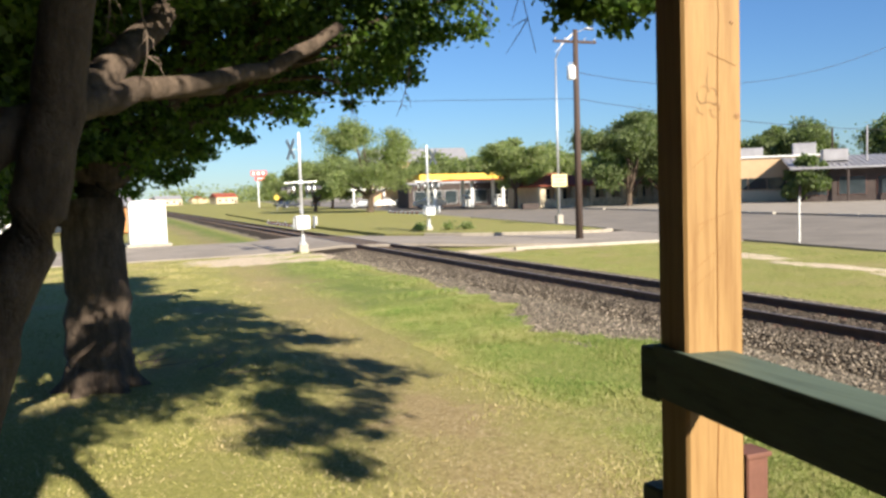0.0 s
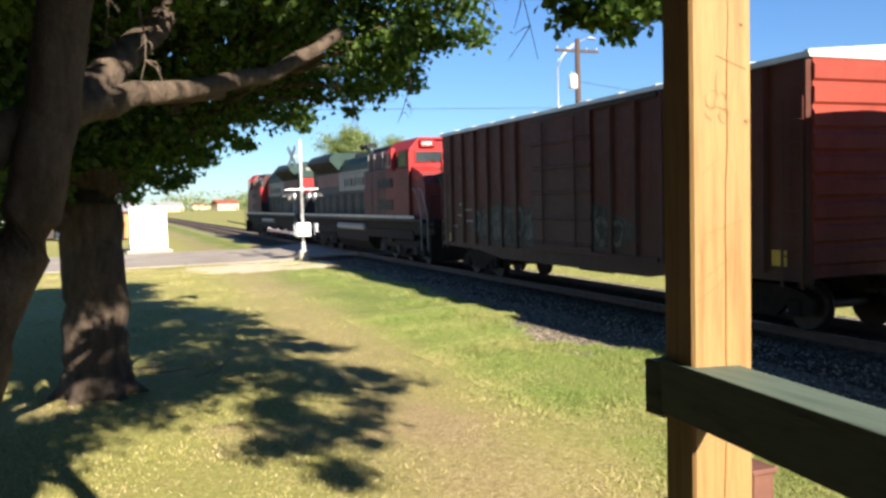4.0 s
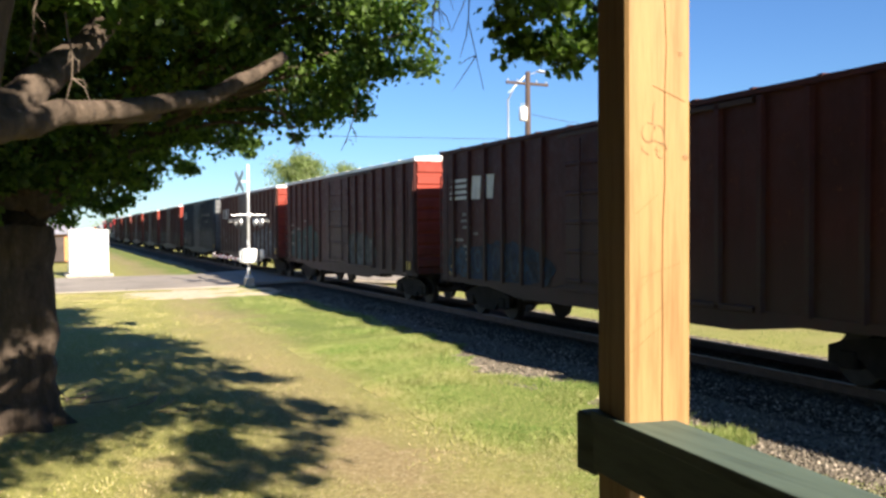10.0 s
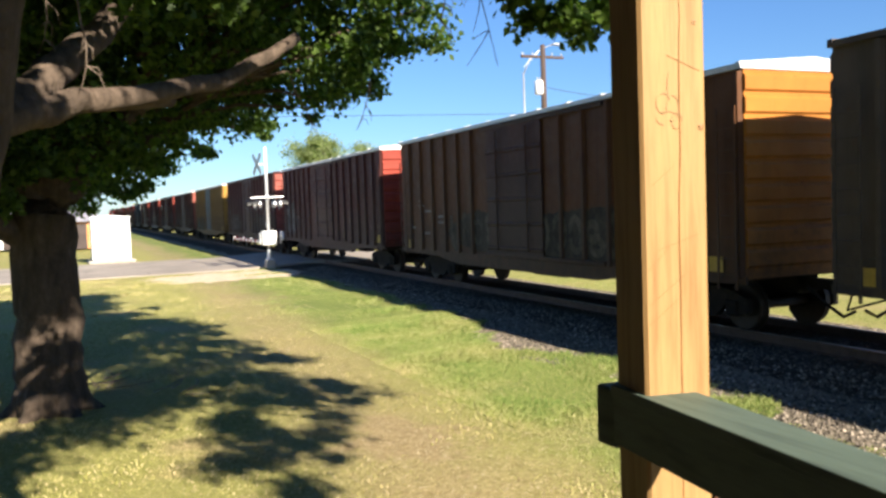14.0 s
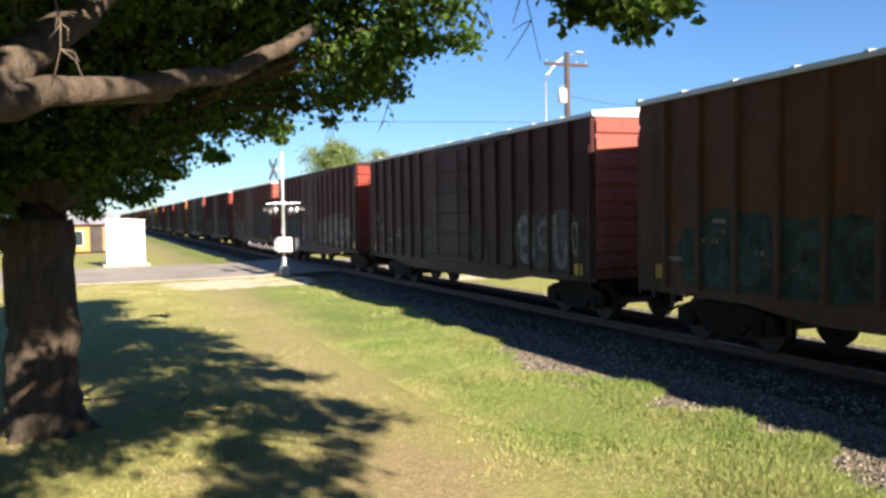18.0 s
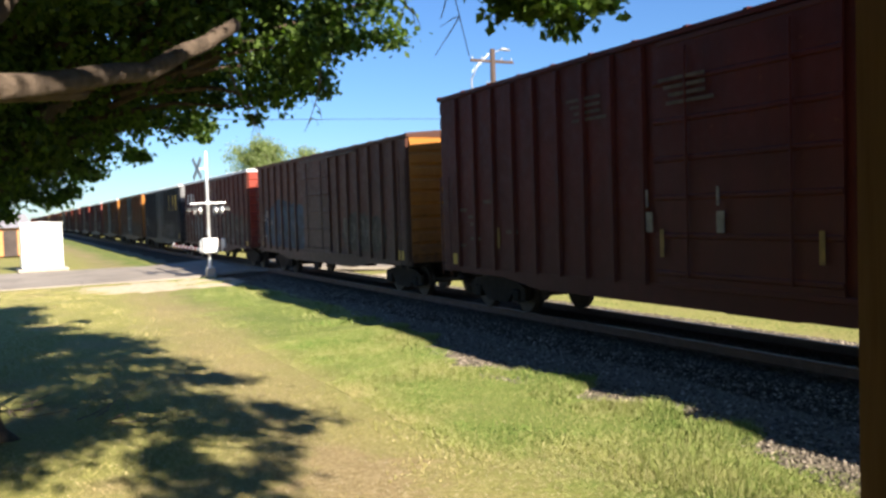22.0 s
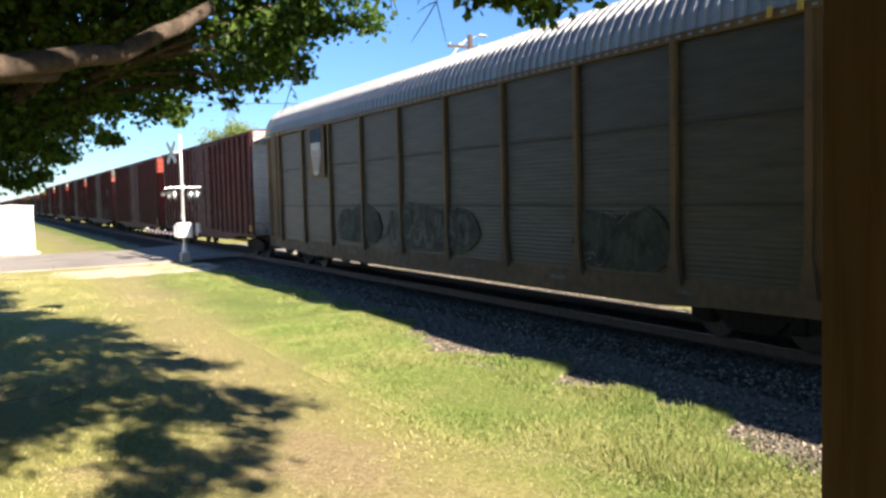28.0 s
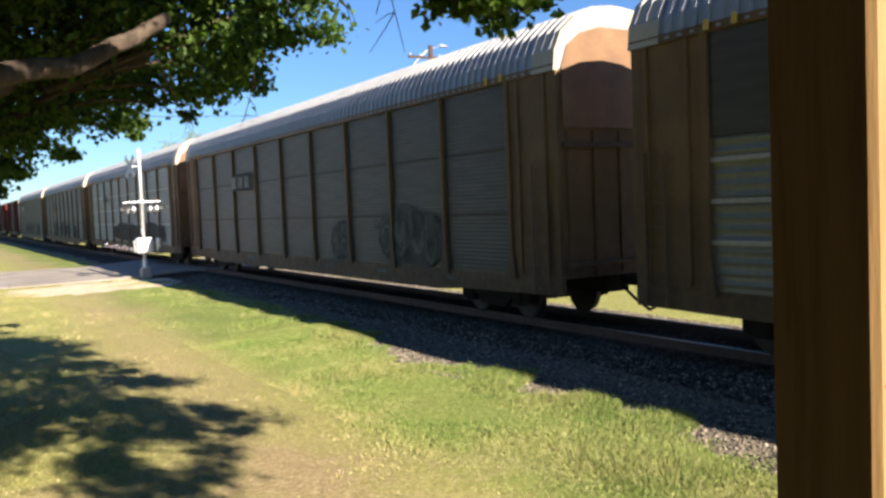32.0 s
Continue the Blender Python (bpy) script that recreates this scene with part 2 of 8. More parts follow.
POST_WOOD = wood("new_pine", (0.305, 0.183, 0.070), (0.215, 0.112, 0.038), 1.0, 0.65)
RAIL_WOOD = wood("dark_green_stained_wood", (0.088, 0.120, 0.093), (0.050, 0.069, 0.055), 1.0, 0.66, (9, 0.6, 9))
DECK_WOOD = wood("weathered_decking", (0.12, 0.085, 0.055), (0.06, 0.042, 0.028), 1.0, 0.8, (9, 0.6, 9))
BROWN_STEEL = plain("brown_painted_post", (0.15, 0.065, 0.045), 0.6)
WHITE_STEEL = plain("white_enamel", (0.80, 0.80, 0.77), 0.45, vary=0.06, scale=2, bump=0.03)
GALV = plain("galvanised_steel", (0.45, 0.46, 0.47), 0.45, 0.6, vary=0.15, scale=8, bump=0.05)
ALU = plain("brushed_aluminium", (0.62, 0.63, 0.64), 0.4, 0.5, vary=0.1, scale=5, bump=0.05)
BLACK = plain("black_enamel", (0.025, 0.024, 0.024), 0.55, vary=0.3)
LAMP_RED = plain("red_lens", (0.22, 0.02, 0.015), 0.25, bump=0)
POLE_WOOD = wood("creosoted_pole", (0.075, 0.052, 0.042), (0.035, 0.026, 0.022), 1.0, 0.9)
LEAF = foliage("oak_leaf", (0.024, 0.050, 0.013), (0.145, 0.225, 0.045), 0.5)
# Paler leaf green that has the haze of distance mixed into it.
LEAF_FAR = foliage("hazed_elm_leaf", (0.19, 0.225, 0.11), (0.34, 0.38, 0.175), 0.6)
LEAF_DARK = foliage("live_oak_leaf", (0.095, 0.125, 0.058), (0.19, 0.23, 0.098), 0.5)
BARK = bark_material("oak_bark", (0.118, 0.087, 0.064))
TWIG = plain("dead_twig", (0.17, 0.13, 0.10), 0.9)
UNDER = plain("oily_underframe", (0.022, 0.018, 0.016), 0.8, vary=0.4)
WHEEL = plain("wheel_steel", (0.05, 0.038, 0.032), 0.6, 0.4, vary=0.3)
WHITE_PAINT = plain("stencil_white", (0.60, 0.58, 0.54), 0.7, vary=0.25, scale=3)
FAINT = plain("faint_stencil", (0.10, 0.075, 0.06), 0.85, vary=0.5, scale=5)
DULL_YELLOW = plain("dull_yellow_reflector", (0.22, 0.13, 0.03), 0.7, vary=0.3)
GRIMY_WHITE = plain("grimy_stencil_white", (0.21, 0.19, 0.17), 0.8, vary=0.5, scale=5)
YELLOW_PAINT = plain("stencil_yellow", (0.62, 0.40, 0.07), 0.7, vary=0.25, scale=3)
ROOF_GALV = plain("galvanised_roof", (0.60, 0.60, 0.60), 0.5, 0.25, vary=0.12, scale=2)
GLASS = glass_material("dark_window_glass")


# ---- mesh tools ----
class Shape:
    """Collects faces of one mesh."""

    def __init__(self):
        self.v, self.f = [], []

    def add(self, verts, faces):
        o = len(self.v)
        self.v += [tuple(p) for p in verts]
        self.f += [tuple(i + o for i in f) for f in faces]
        return self

    def box(self, c, s, bevel=0.0, m=None):
        """A box round c of size s, its edges chamfered by bevel."""
        h = [x / 2 for x in s]
        b = min(bevel, min(h) * 0.9)
        if b <= 0:
            vs = [(x * h[0], y * h[1], z * h[2]) for x in (-1, 1) for y in (-1, 1) for z in (-1, 1)]
            fs = [(0, 1, 3, 2), (4, 6, 7, 5), (0, 4, 5, 1), (2, 3, 7, 6), (0, 2, 6, 4), (1, 5, 7, 3)]
        else:
            vs, idx = [], {}
            for x in (-1, 1):
                for y in (-1, 1):
                    for z in (-1, 1):
                        for k in range(3):
                            p = [x * (h[0] - b), y * (h[1] - b), z * (h[2] - b)]
                            p[k] = (x, y, z)[k] * h[k]
                            idx[(x, y, z, k)] = len(vs)
                            vs.append(tuple(p))
            fs = []
            for k in range(3):
                for sgn in (-1, 1):
                    ring = []
                    for a, c2 in ((-1, -1), (1, -1), (1, 1), (-1, 1)):
                        q = [0, 0, 0]
                        q[k], q[(k + 1) % 3], q[(k + 2) % 3] = sgn, a, c2
                        ring.append(idx[(*q, k)])
                    fs.append(tuple(ring if sgn > 0 else ring[::-1]))
            for k in range(3):
                i, j = (k + 1) % 3, (k + 2) % 3
                for a in (-1, 1):
                    for c2 in (-1, 1):
                        q = [0, 0, 0]
                        q[i], q[j] = a, c2
                        lo, hi = list(q), list(q)
                        lo[k], hi[k] = -1, 1
                        quad = (idx[(*lo, i)], idx[(*hi, i)], idx[(*hi, j)], idx[(*lo, j)])
                        fs.append(quad if a * c2 < 0 else quad[::-1])
            for x in (-1, 1):
                for y in (-1, 1):
                    for z in (-1, 1):
                        tri = tuple(idx[(x, y, z, k)] for k in range(3))
                        fs.append(tri if x * y * z > 0 else tri[::-1])
        vs = [Vector(p) for p in vs]
        if m is not None:
            vs = [m @ p for p in vs]
        return self.add([p + Vector(c) for p in vs], fs)

    def tube(self, pts, n=8, caps=True, flat=1.0):
        """A tube through (point, radius) rows."""
        rows = []
        for i, (p, r) in enumerate(pts):
            p = Vector(p)
            a, b = Vector(pts[max(i - 1, 0)][0]), Vector(pts[min(i + 1, len(pts) - 1)][0])
            d = (b - a).normalized()
            u = d.cross(Vector((0, 0, 1)) if abs(d.z) < 0.95 else Vector((0, 1, 0))).normalized()
            w = d.cross(u)
            rows.append([p + r * (math.cos(2 * math.pi * k / n) * u + flat * math.sin(2 * math.pi * k / n) * w) for k in range(n)])
        vs = [q for row in rows for q in row]
        fs = []
        for i in range(len(pts) - 1):
            for k in range(n):
                fs.append((i * n + k, i * n + (k + 1) % n, (i + 1) * n + (k + 1) % n, (i + 1) * n + k))
        if caps:
            fs += [tuple(range(n))[::-1], tuple(range((len(pts) - 1) * n, len(pts) * n))]
        return self.add(vs, fs)

    def cyl(self, a, b, r, n=12, r2=None):
        return self.tube([(a, r), (b, r if r2 is None else r2)], n)

    def prism(self, poly, axis, lo, hi):
        """A closed outline of two coordinates, drawn out along axis from lo to hi."""
        def place(p, w):
            q = list(p)
            q.insert(axis, w)
            return q
        n = len(poly)
        vs = [place(p, lo) for p in poly] + [place(p, hi) for p in poly]
        fs = [(i, (i + 1) % n, n + (i + 1) % n, n + i) for i in range(n)]
        fs += [tuple(range(n))[::-1], tuple(range(n, 2 * n))]
        return self.add(vs, fs)

    def mesh(self, name, material=None, smooth=False):
        me = bpy.data.meshes.new(name)
        me.from_pydata(self.v, [], self.f)
        bm = bmesh.new()
        bm.from_mesh(me)
        bmesh.ops.recalc_face_normals(bm, faces=bm.faces)
        bm.to_mesh(me)
        bm.free()
        me.materials.append(material)
        if smooth:
            me.polygons.foreach_set("use_smooth", [True] * len(me.polygons))
        return me


def arc(cy, cz, ry, rz, a0, a1, n=11):
    return [(cy + ry * math.cos(radians(a0 + (a1 - a0) * i / n)), cz + rz * math.sin(radians(a0 + (a1 - a0) * i / n))) for i in range(n + 1)]


def part(name, shape, material, parent, label="", smooth=False, at=None):
    """Links a shape or a ready mesh as one mesh object under a thing or a part."""
    me = shape.mesh(name, material, smooth) if isinstance(shape, Shape) else shape
    ob = new(name, me)
    ob.parent = parent
    if not isinstance(shape, Shape) and material is not None:
        ob.material_slots[0].link = "OBJECT"
        ob.material_slots[0].material = material
    if at is not None:
        ob.location = at
    return tagged(ob, label)


def thing(name, label, category, at=(0, 0, 0), turn=0.0, group="", kind=""):
    ob = new(name)
    ob.location, ob.rotation_euler = at, (0, 0, radians(turn))
    return tagged(ob, label, category, group, kind)


def lone(name, shape, material, label, category, kind="", group="", smooth=False):
    ob = new(name, shape.mesh(name, material, smooth))
    return tagged(ob, label, category, group, kind)


def array_mesh(name, verts, faces, material, size):
    """A large mesh of many small equal polygons, straight from arrays."""
    me = bpy.data.meshes.new(name)
    me.vertices.add(len(verts))
    me.vertices.foreach_set("co", np.asarray(verts, np.float32).ravel())
    k = len(faces)
    me.loops.add(k * size)
    me.loops.foreach_set("vertex_index", np.asarray(faces, np.int32).ravel())
    me.polygons.add(k)
    me.polygons.foreach_set("loop_start", np.arange(0, k * size, size, dtype=np.int32))
    me.update(calc_edges=True)
    me.materials.append(material)
    return me


def words(name, body, size, material, parent, at, turn, label=""):
    """Lettering in the built-in font."""
    cu = bpy.data.curves.new(name, "FONT")
    cu.body, cu.size, cu.extrude, cu.align_x = body, size, 0.002, "LEFT"
    cu.materials.append(material)
    ob = new(name, cu)
    ob.parent, ob.location, ob.rotation_euler = parent, at, [radians(a) for a in turn]
    return tagged(ob, label)

# ---- the ground, the roads and the railway ----
TRACK_X = 11.72


def lerp_rows(v, rows):
    for (a, *p), (b, *q) in zip(rows, rows[1:]):
        if v <= b:
            k = min(max((v - a) / (b - a), 0), 1)
            return [x + (y - x) * k for x, y in zip(p, q)]
    return rows[-1][1:]


def ground_z(x, y):
    base = lerp_rows(x, [(-30, -0.34), (6.5, -0.30), (8.2, -0.27), (15.5, -0.26), (20, -0.22), (26, -0.21), (80, -0.2)])[0]
    flat = min(max((abs(y - 45) - 6) / 6, 0), 1) if x < 27 else 0.0
    return base + flat * 0.05 * noise.noise((x * 0.35, y * 0.35, 3.0)) - (1 - flat) * 0.05


def axis_steps(lo, hi, fine_lo, fine_hi, step):
    vals = list(np.arange(fine_lo, fine_hi + 1e-6, step))
    d, a, b = step, fine_lo, fine_hi
    left, right = [], []
    while a > lo:
        d *= 1.35
        a = max(a - d, lo)
        left.append(a)
    d = step
    while b < hi:
        d *= 1.35
        b = min(b + d, hi)
        right.append(b)
    return left[::-1] + vals + right


def build_ground():
    xs = axis_steps(-2500, 2500, -9, 30, 0.6)
    ys = axis_steps(-2500, 2500, 2, 70, 0.6)
    s = Shape()
    s.v = [(x, y, ground_z(x, y)) for y in ys for x in xs]
    n = len(xs)
    s.f = [(j * n + i, j * n + i + 1, (j + 1) * n + i + 1, (j + 1) * n + i) for j in range(len(ys) - 1) for i in range(n - 1)]
    lone("ground", s, LAWN, "mown lawn with dry and worn patches", "ground", "structure", smooth=True)


def strip(rows, z_off=0.0, thick=0.12):
    """A slab through (x, y_near, y_far, z) rows across the railway."""
    s = Shape()
    n = len(rows)
    for x, a, b, z in rows:
        s.v += [(x, a, z + z_off), (x, b, z + z_off), (x, b, z - thick), (x, a, z - thick)]
    for i in range(n - 1):
        for k in range(4):
            s.f.append((4 * i + k, 4 * i + (k + 1) % 4, 4 * i + 4 + (k + 1) % 4, 4 * i + 4 + k))
    s.f += [(0, 1, 2, 3), (4 * n - 1, 4 * n - 2, 4 * n - 3, 4 * n - 4)]
    return s


def street_x(y, k):
    """The street's edges: k = 0 its edge towards the railway, 1 the far one."""
    return 24.6 + 0.13 * (y - 20) + 18.4 * k


def build_roads():
    rows = [(-90, 40.2, 53, -0.32), (3, 40.5, 53, -0.305), (7.4, 40.4, 52, -0.27), (10.2, 39.6, 50.6, -0.03), (13.2, 38.2, 48.6, -0.03), (16, 36.3, 47.3, -0.12),
            (20, 33.2, 42.6, -0.15), (24, 31.6, 40.2, -0.15), (27.5, 27.5, 41, -0.15)]
    lone("road_crossing", strip(rows), ASPHALT, "faded grey asphalt road over the railway", "road", "structure")
    s = Shape()
    ys = [-200, -60, 0, 20, 30, 40, 60, 90, 140, 250, 500, 900]
    for y in ys:
        s.v += [(street_x(y, 0), y, -0.13), (street_x(y, 1), y, -0.13), (street_x(y, 1), y, -0.4), (street_x(y, 0), y, -0.4)]
    for i in range(len(ys) - 1):
        for k in range(4):
            s.f.append((4 * i + k, 4 * i + (k + 1) % 4, 4 * i + 4 + (k + 1) % 4, 4 * i + 4 + k))
    lone("street", s, STREET, "wide grey asphalt street beside the railway", "road", "structure")
    # forecourts and pavement on the far side of the street
    s = Shape()
    for y in ys:
        s.v += [(street_x(y, 1) + 0.3, y, -0.02), (street_x(y, 1) + 90, y, -0.02), (street_x(y, 1) + 90, y, -0.4), (street_x(y, 1) + 0.3, y, -0.4)]
    for i in range(len(ys) - 1):
        for k in range(4):
            s.f.append((4 * i + k, 4 * i + (k + 1) % 4, 4 * i + 4 + (k + 1) % 4, 4 * i + 4 + k))
    lone("forecourt", s, plain("forecourt_concrete", (0.31, 0.275, 0.23), 0.9, vary=0.2, scale=0.6, bump=0.3), "pale concrete forecourts along the street", "pavement", "structure")
    kerb = thing("kerb_far", "pale concrete kerb along the street", "kerb", kind="structure")
    y = 10.0
    gaps = [(44, 50), (74, 80), (100, 106)]
    while y < 190:
        if not any(a < y < b for a, b in gaps):
            part("kerb_stone", Shape().box((0, 0, 0), (0.3, 2.96, 0.34), 0.03), CONCRETE, kerb, at=(street_x(y, 1) + 0.16, y, -0.14)).rotation_euler = (0, 0, -math.atan(0.13))
        y += 3.0
    # the rounded kerb of the grassed island by the crossing
    kerb = thing("kerb_island", "weathered pale concrete kerb round the grass island", "kerb", kind="structure")
    pts = [(17.2, 46.6), (18.6, 44.2), (20.2, 42.8), (22.2, 41.6), (24.0, 40.7), (25.4, 40.4), (26.3, 40.9), (26.8, 42.0), (27.3, 44.0), (28.0, 49.0), (28.7, 54.0), (29.9, 62.0), (31.2, 72.0)]
    pale = plain("weathered_concrete", (0.36, 0.315, 0.25), 0.85, vary=0.15, scale=3)
    for (ax, ay), (bx, by) in zip(pts, pts[1:]):
        d = math.hypot(bx - ax, by - ay)
        ob = part("kerb_stone", Shape().box((0, 0, 0), (0.26, d + 0.05, 0.30), 0.03), pale, kerb, at=((ax + bx) / 2, (ay + by) / 2, -0.14))
        ob.rotation_euler = (0, 0, -math.atan2(bx - ax, by - ay))
    # island turf inside the kerb
    s = Shape()
    inner = [(15.6, 49.5)] + pts + [(34.0, 92.0), (40.5, 142.0), (36.0, 146.0), (18.0, 146.0), (15.6, 90.0)]
    s.add([(x, y, -0.06) for x, y in inner] + [(x, y, -0.4) for x, y in inner], [tuple(range(len(inner)))] + [(i, (i + 1) % len(inner), len(inner) + (i + 1) % len(inner), len(inner) + i) for i in range(len(inner))])
    lone("lawn_island", s, LAWN, "grass island between railway and street", "lawn", "structure")
    lone("kerb_apron", Shape().box((0, 0, 0), (9.5, 0.28, 0.2), 0.02).v and Shape().box((20.6, 32.1, -0.16), (9.0, 0.28, 0.14), 0.02, Matrix.Rotation(radians(-7), 3, "Z")), CONCRETE, "flush concrete edge of the crossing road", "kerb", "structure")
    # bare sandy patches that follow the ground
    rnd = random.Random(5)
    draped("dirt_apron", 6.4, 37.2, 3.9, 3.0, rnd, "pale sandy dirt worn bare at the crossing")
    draped("dirt_verge", 17.0, 33.6, 6.8, 1.2, rnd, "strip of pale bare earth beside the road")
    for x, y, rx, ry in ((19.6, 9.5, 0.5, 2.2), (19.2, 14.0, 0.7, 2.8), (19.8, 19.2, 0.6, 2.6), (20.6, 24.4, 0.8, 2.9)):
        draped("dirt_path", x, y, rx, ry, rnd, "worn earth path through the grass beyond the track")


def draped(name, cx, cy, rx, ry, rnd, label):
    """A ragged patch of bare earth lying on the ground."""
    n, rings = 48, 8
    reach = [1 + 0.22 * rnd.uniform(-1, 1) for _ in range(n)]
    s = Shape()
    s.v.append((cx, cy, ground_z(cx, cy) + 0.014))
    for k in range(1, rings + 1):
        for i in range(n):
            a = 2 * math.pi * i / n
            u = k / rings * (1 + (reach[i] - 1) * (k / rings))
            x, y = cx + rx * u * math.cos(a), cy + ry * u * math.sin(a)
            s.v.append((x, y, ground_z(x, y) + (0.014 if k < rings else -0.01)))
    s.f += [(0, 1 + i, 1 + (i + 1) % n) for i in range(n)]
    for k in range(rings - 1):
        o = 1 + k * n
        s.f += [(o + i, o + n + i, o + n + (i + 1) % n, o + (i + 1) % n) for i in range(n)]
    lone(name, s, SAND, label, "dirt", "structure", smooth=True)


def turf_edge(y):
    return lerp_rows(y, TURF_EDGE)[0]


def build_track():
    s = Shape()
    prof = [(-3.4, -0.40), (-1.75, -0.19), (1.75, -0.19), (2.45, -0.40), (2.45, -0.8), (-3.4, -0.8)]
    s.prism([(TRACK_X + x, z) for x, z in prof], 1, -150, 900)
    lone("ballast_bed", s, GRIT, "grey crushed-stone ballast bed", "ballast", "structure")
    track = thing("railway_track", "single railway track of rusty rails on timber ties", "railway track", (TRACK_X, 0, 0), kind="structure")
    web = [(-0.075, -0.19), (0.075, -0.19), (0.075, -0.178), (0.012, -0.155), (0.012, -0.055), (0.036, -0.04), (0.036, -0.006), (-0.036, -0.006), (-0.036, -0.04), (-0.012, -0.055), (-0.012, -0.155), (-0.075, -0.178)]
    for x in (-0.7525, 0.7525):
        rail = part("rail", Shape().prism(web, 1, -150, 900), RAIL_STEEL, track, "rusty steel rail", at=(x, 0, 0))
        part("rail_head", Shape().prism([(-0.034, -0.007), (0.034, -0.007), (0.026, 0.0), (-0.026, 0.0)], 1, -150, 900), RAIL_TOP, rail, "bright worn running surface")
    # timber crossing panels between the rails
    for i in range(6):
        part("crossing_plank", Shape().box((0, 0, 0), (0.205, 10.4, 0.16), 0.01), TIE_WOOD, track, at=(-0.53 + i * 0.212, 44.4, -0.10))
    # stones of the ballast
    rng = np.random.default_rng(4)
    n = 100000
    y = 3.0 + 47 * rng.random(n) ** 1.5
    x = TRACK_X + rng.uniform(-4.9, 2.35, n)
    wob = np.array([noise.noise((b * 0.45, 7.0, 0.0)) + 0.5 * noise.noise((b * 1.7, 2.0, 0.0)) for b in y])
    keep = (x > np.array([turf_edge(b) for b in y]) - 0.05 + 0.35 * wob) & ((y < 37.5) | (np.abs(x - TRACK_X) > 4)) & (np.abs(np.abs(x - TRACK_X) - 0.7525) > 0.09)
    x, y = x[keep], y[keep]
    n = len(x)
    d = np.abs(x - TRACK_X)
    z = np.where(d < 1.75, -0.185, -0.19 - (d - 1.75) * 0.125)
    z = np.maximum(z, [ground_z(a, b) - 0.008 for a, b in zip(x, y)])
    size = rng.uniform(0.014, 0.034, n)
    octa = np.array([(1, 0, 0), (-1, 0, 0), (0, 1, 0), (0, -1, 0), (0, 0, 1), (0, 0, -1)], float)
    v = octa[None] * size[:, None, None] * rng.uniform(0.65, 1.35, (n, 6, 1))
    v += rng.normal(0, 0.15, (n, 6, 3)) * size[:, None, None]
    ang = rng.uniform(0, 6.28, n)
    ca, sa = np.cos(ang)[:, None], np.sin(ang)[:, None]
    v = np.stack([v[..., 0] * ca - v[..., 1] * sa, v[..., 0] * sa + v[..., 1] * ca, v[..., 2] * 0.8], -1)
    v += np.stack([x, y, z + size * 0.3], -1)[:, None]
    tri = np.array([(0, 2, 4), (2, 1, 4), (1, 3, 4), (3, 0, 4), (2, 0, 5), (1, 2, 5), (3, 1, 5), (0, 3, 5)])
    f = (tri[None] + 6 * np.arange(n)[:, None, None]).reshape(-1, 3)
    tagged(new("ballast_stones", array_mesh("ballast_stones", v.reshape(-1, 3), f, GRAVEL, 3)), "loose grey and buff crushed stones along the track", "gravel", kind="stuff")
    return track


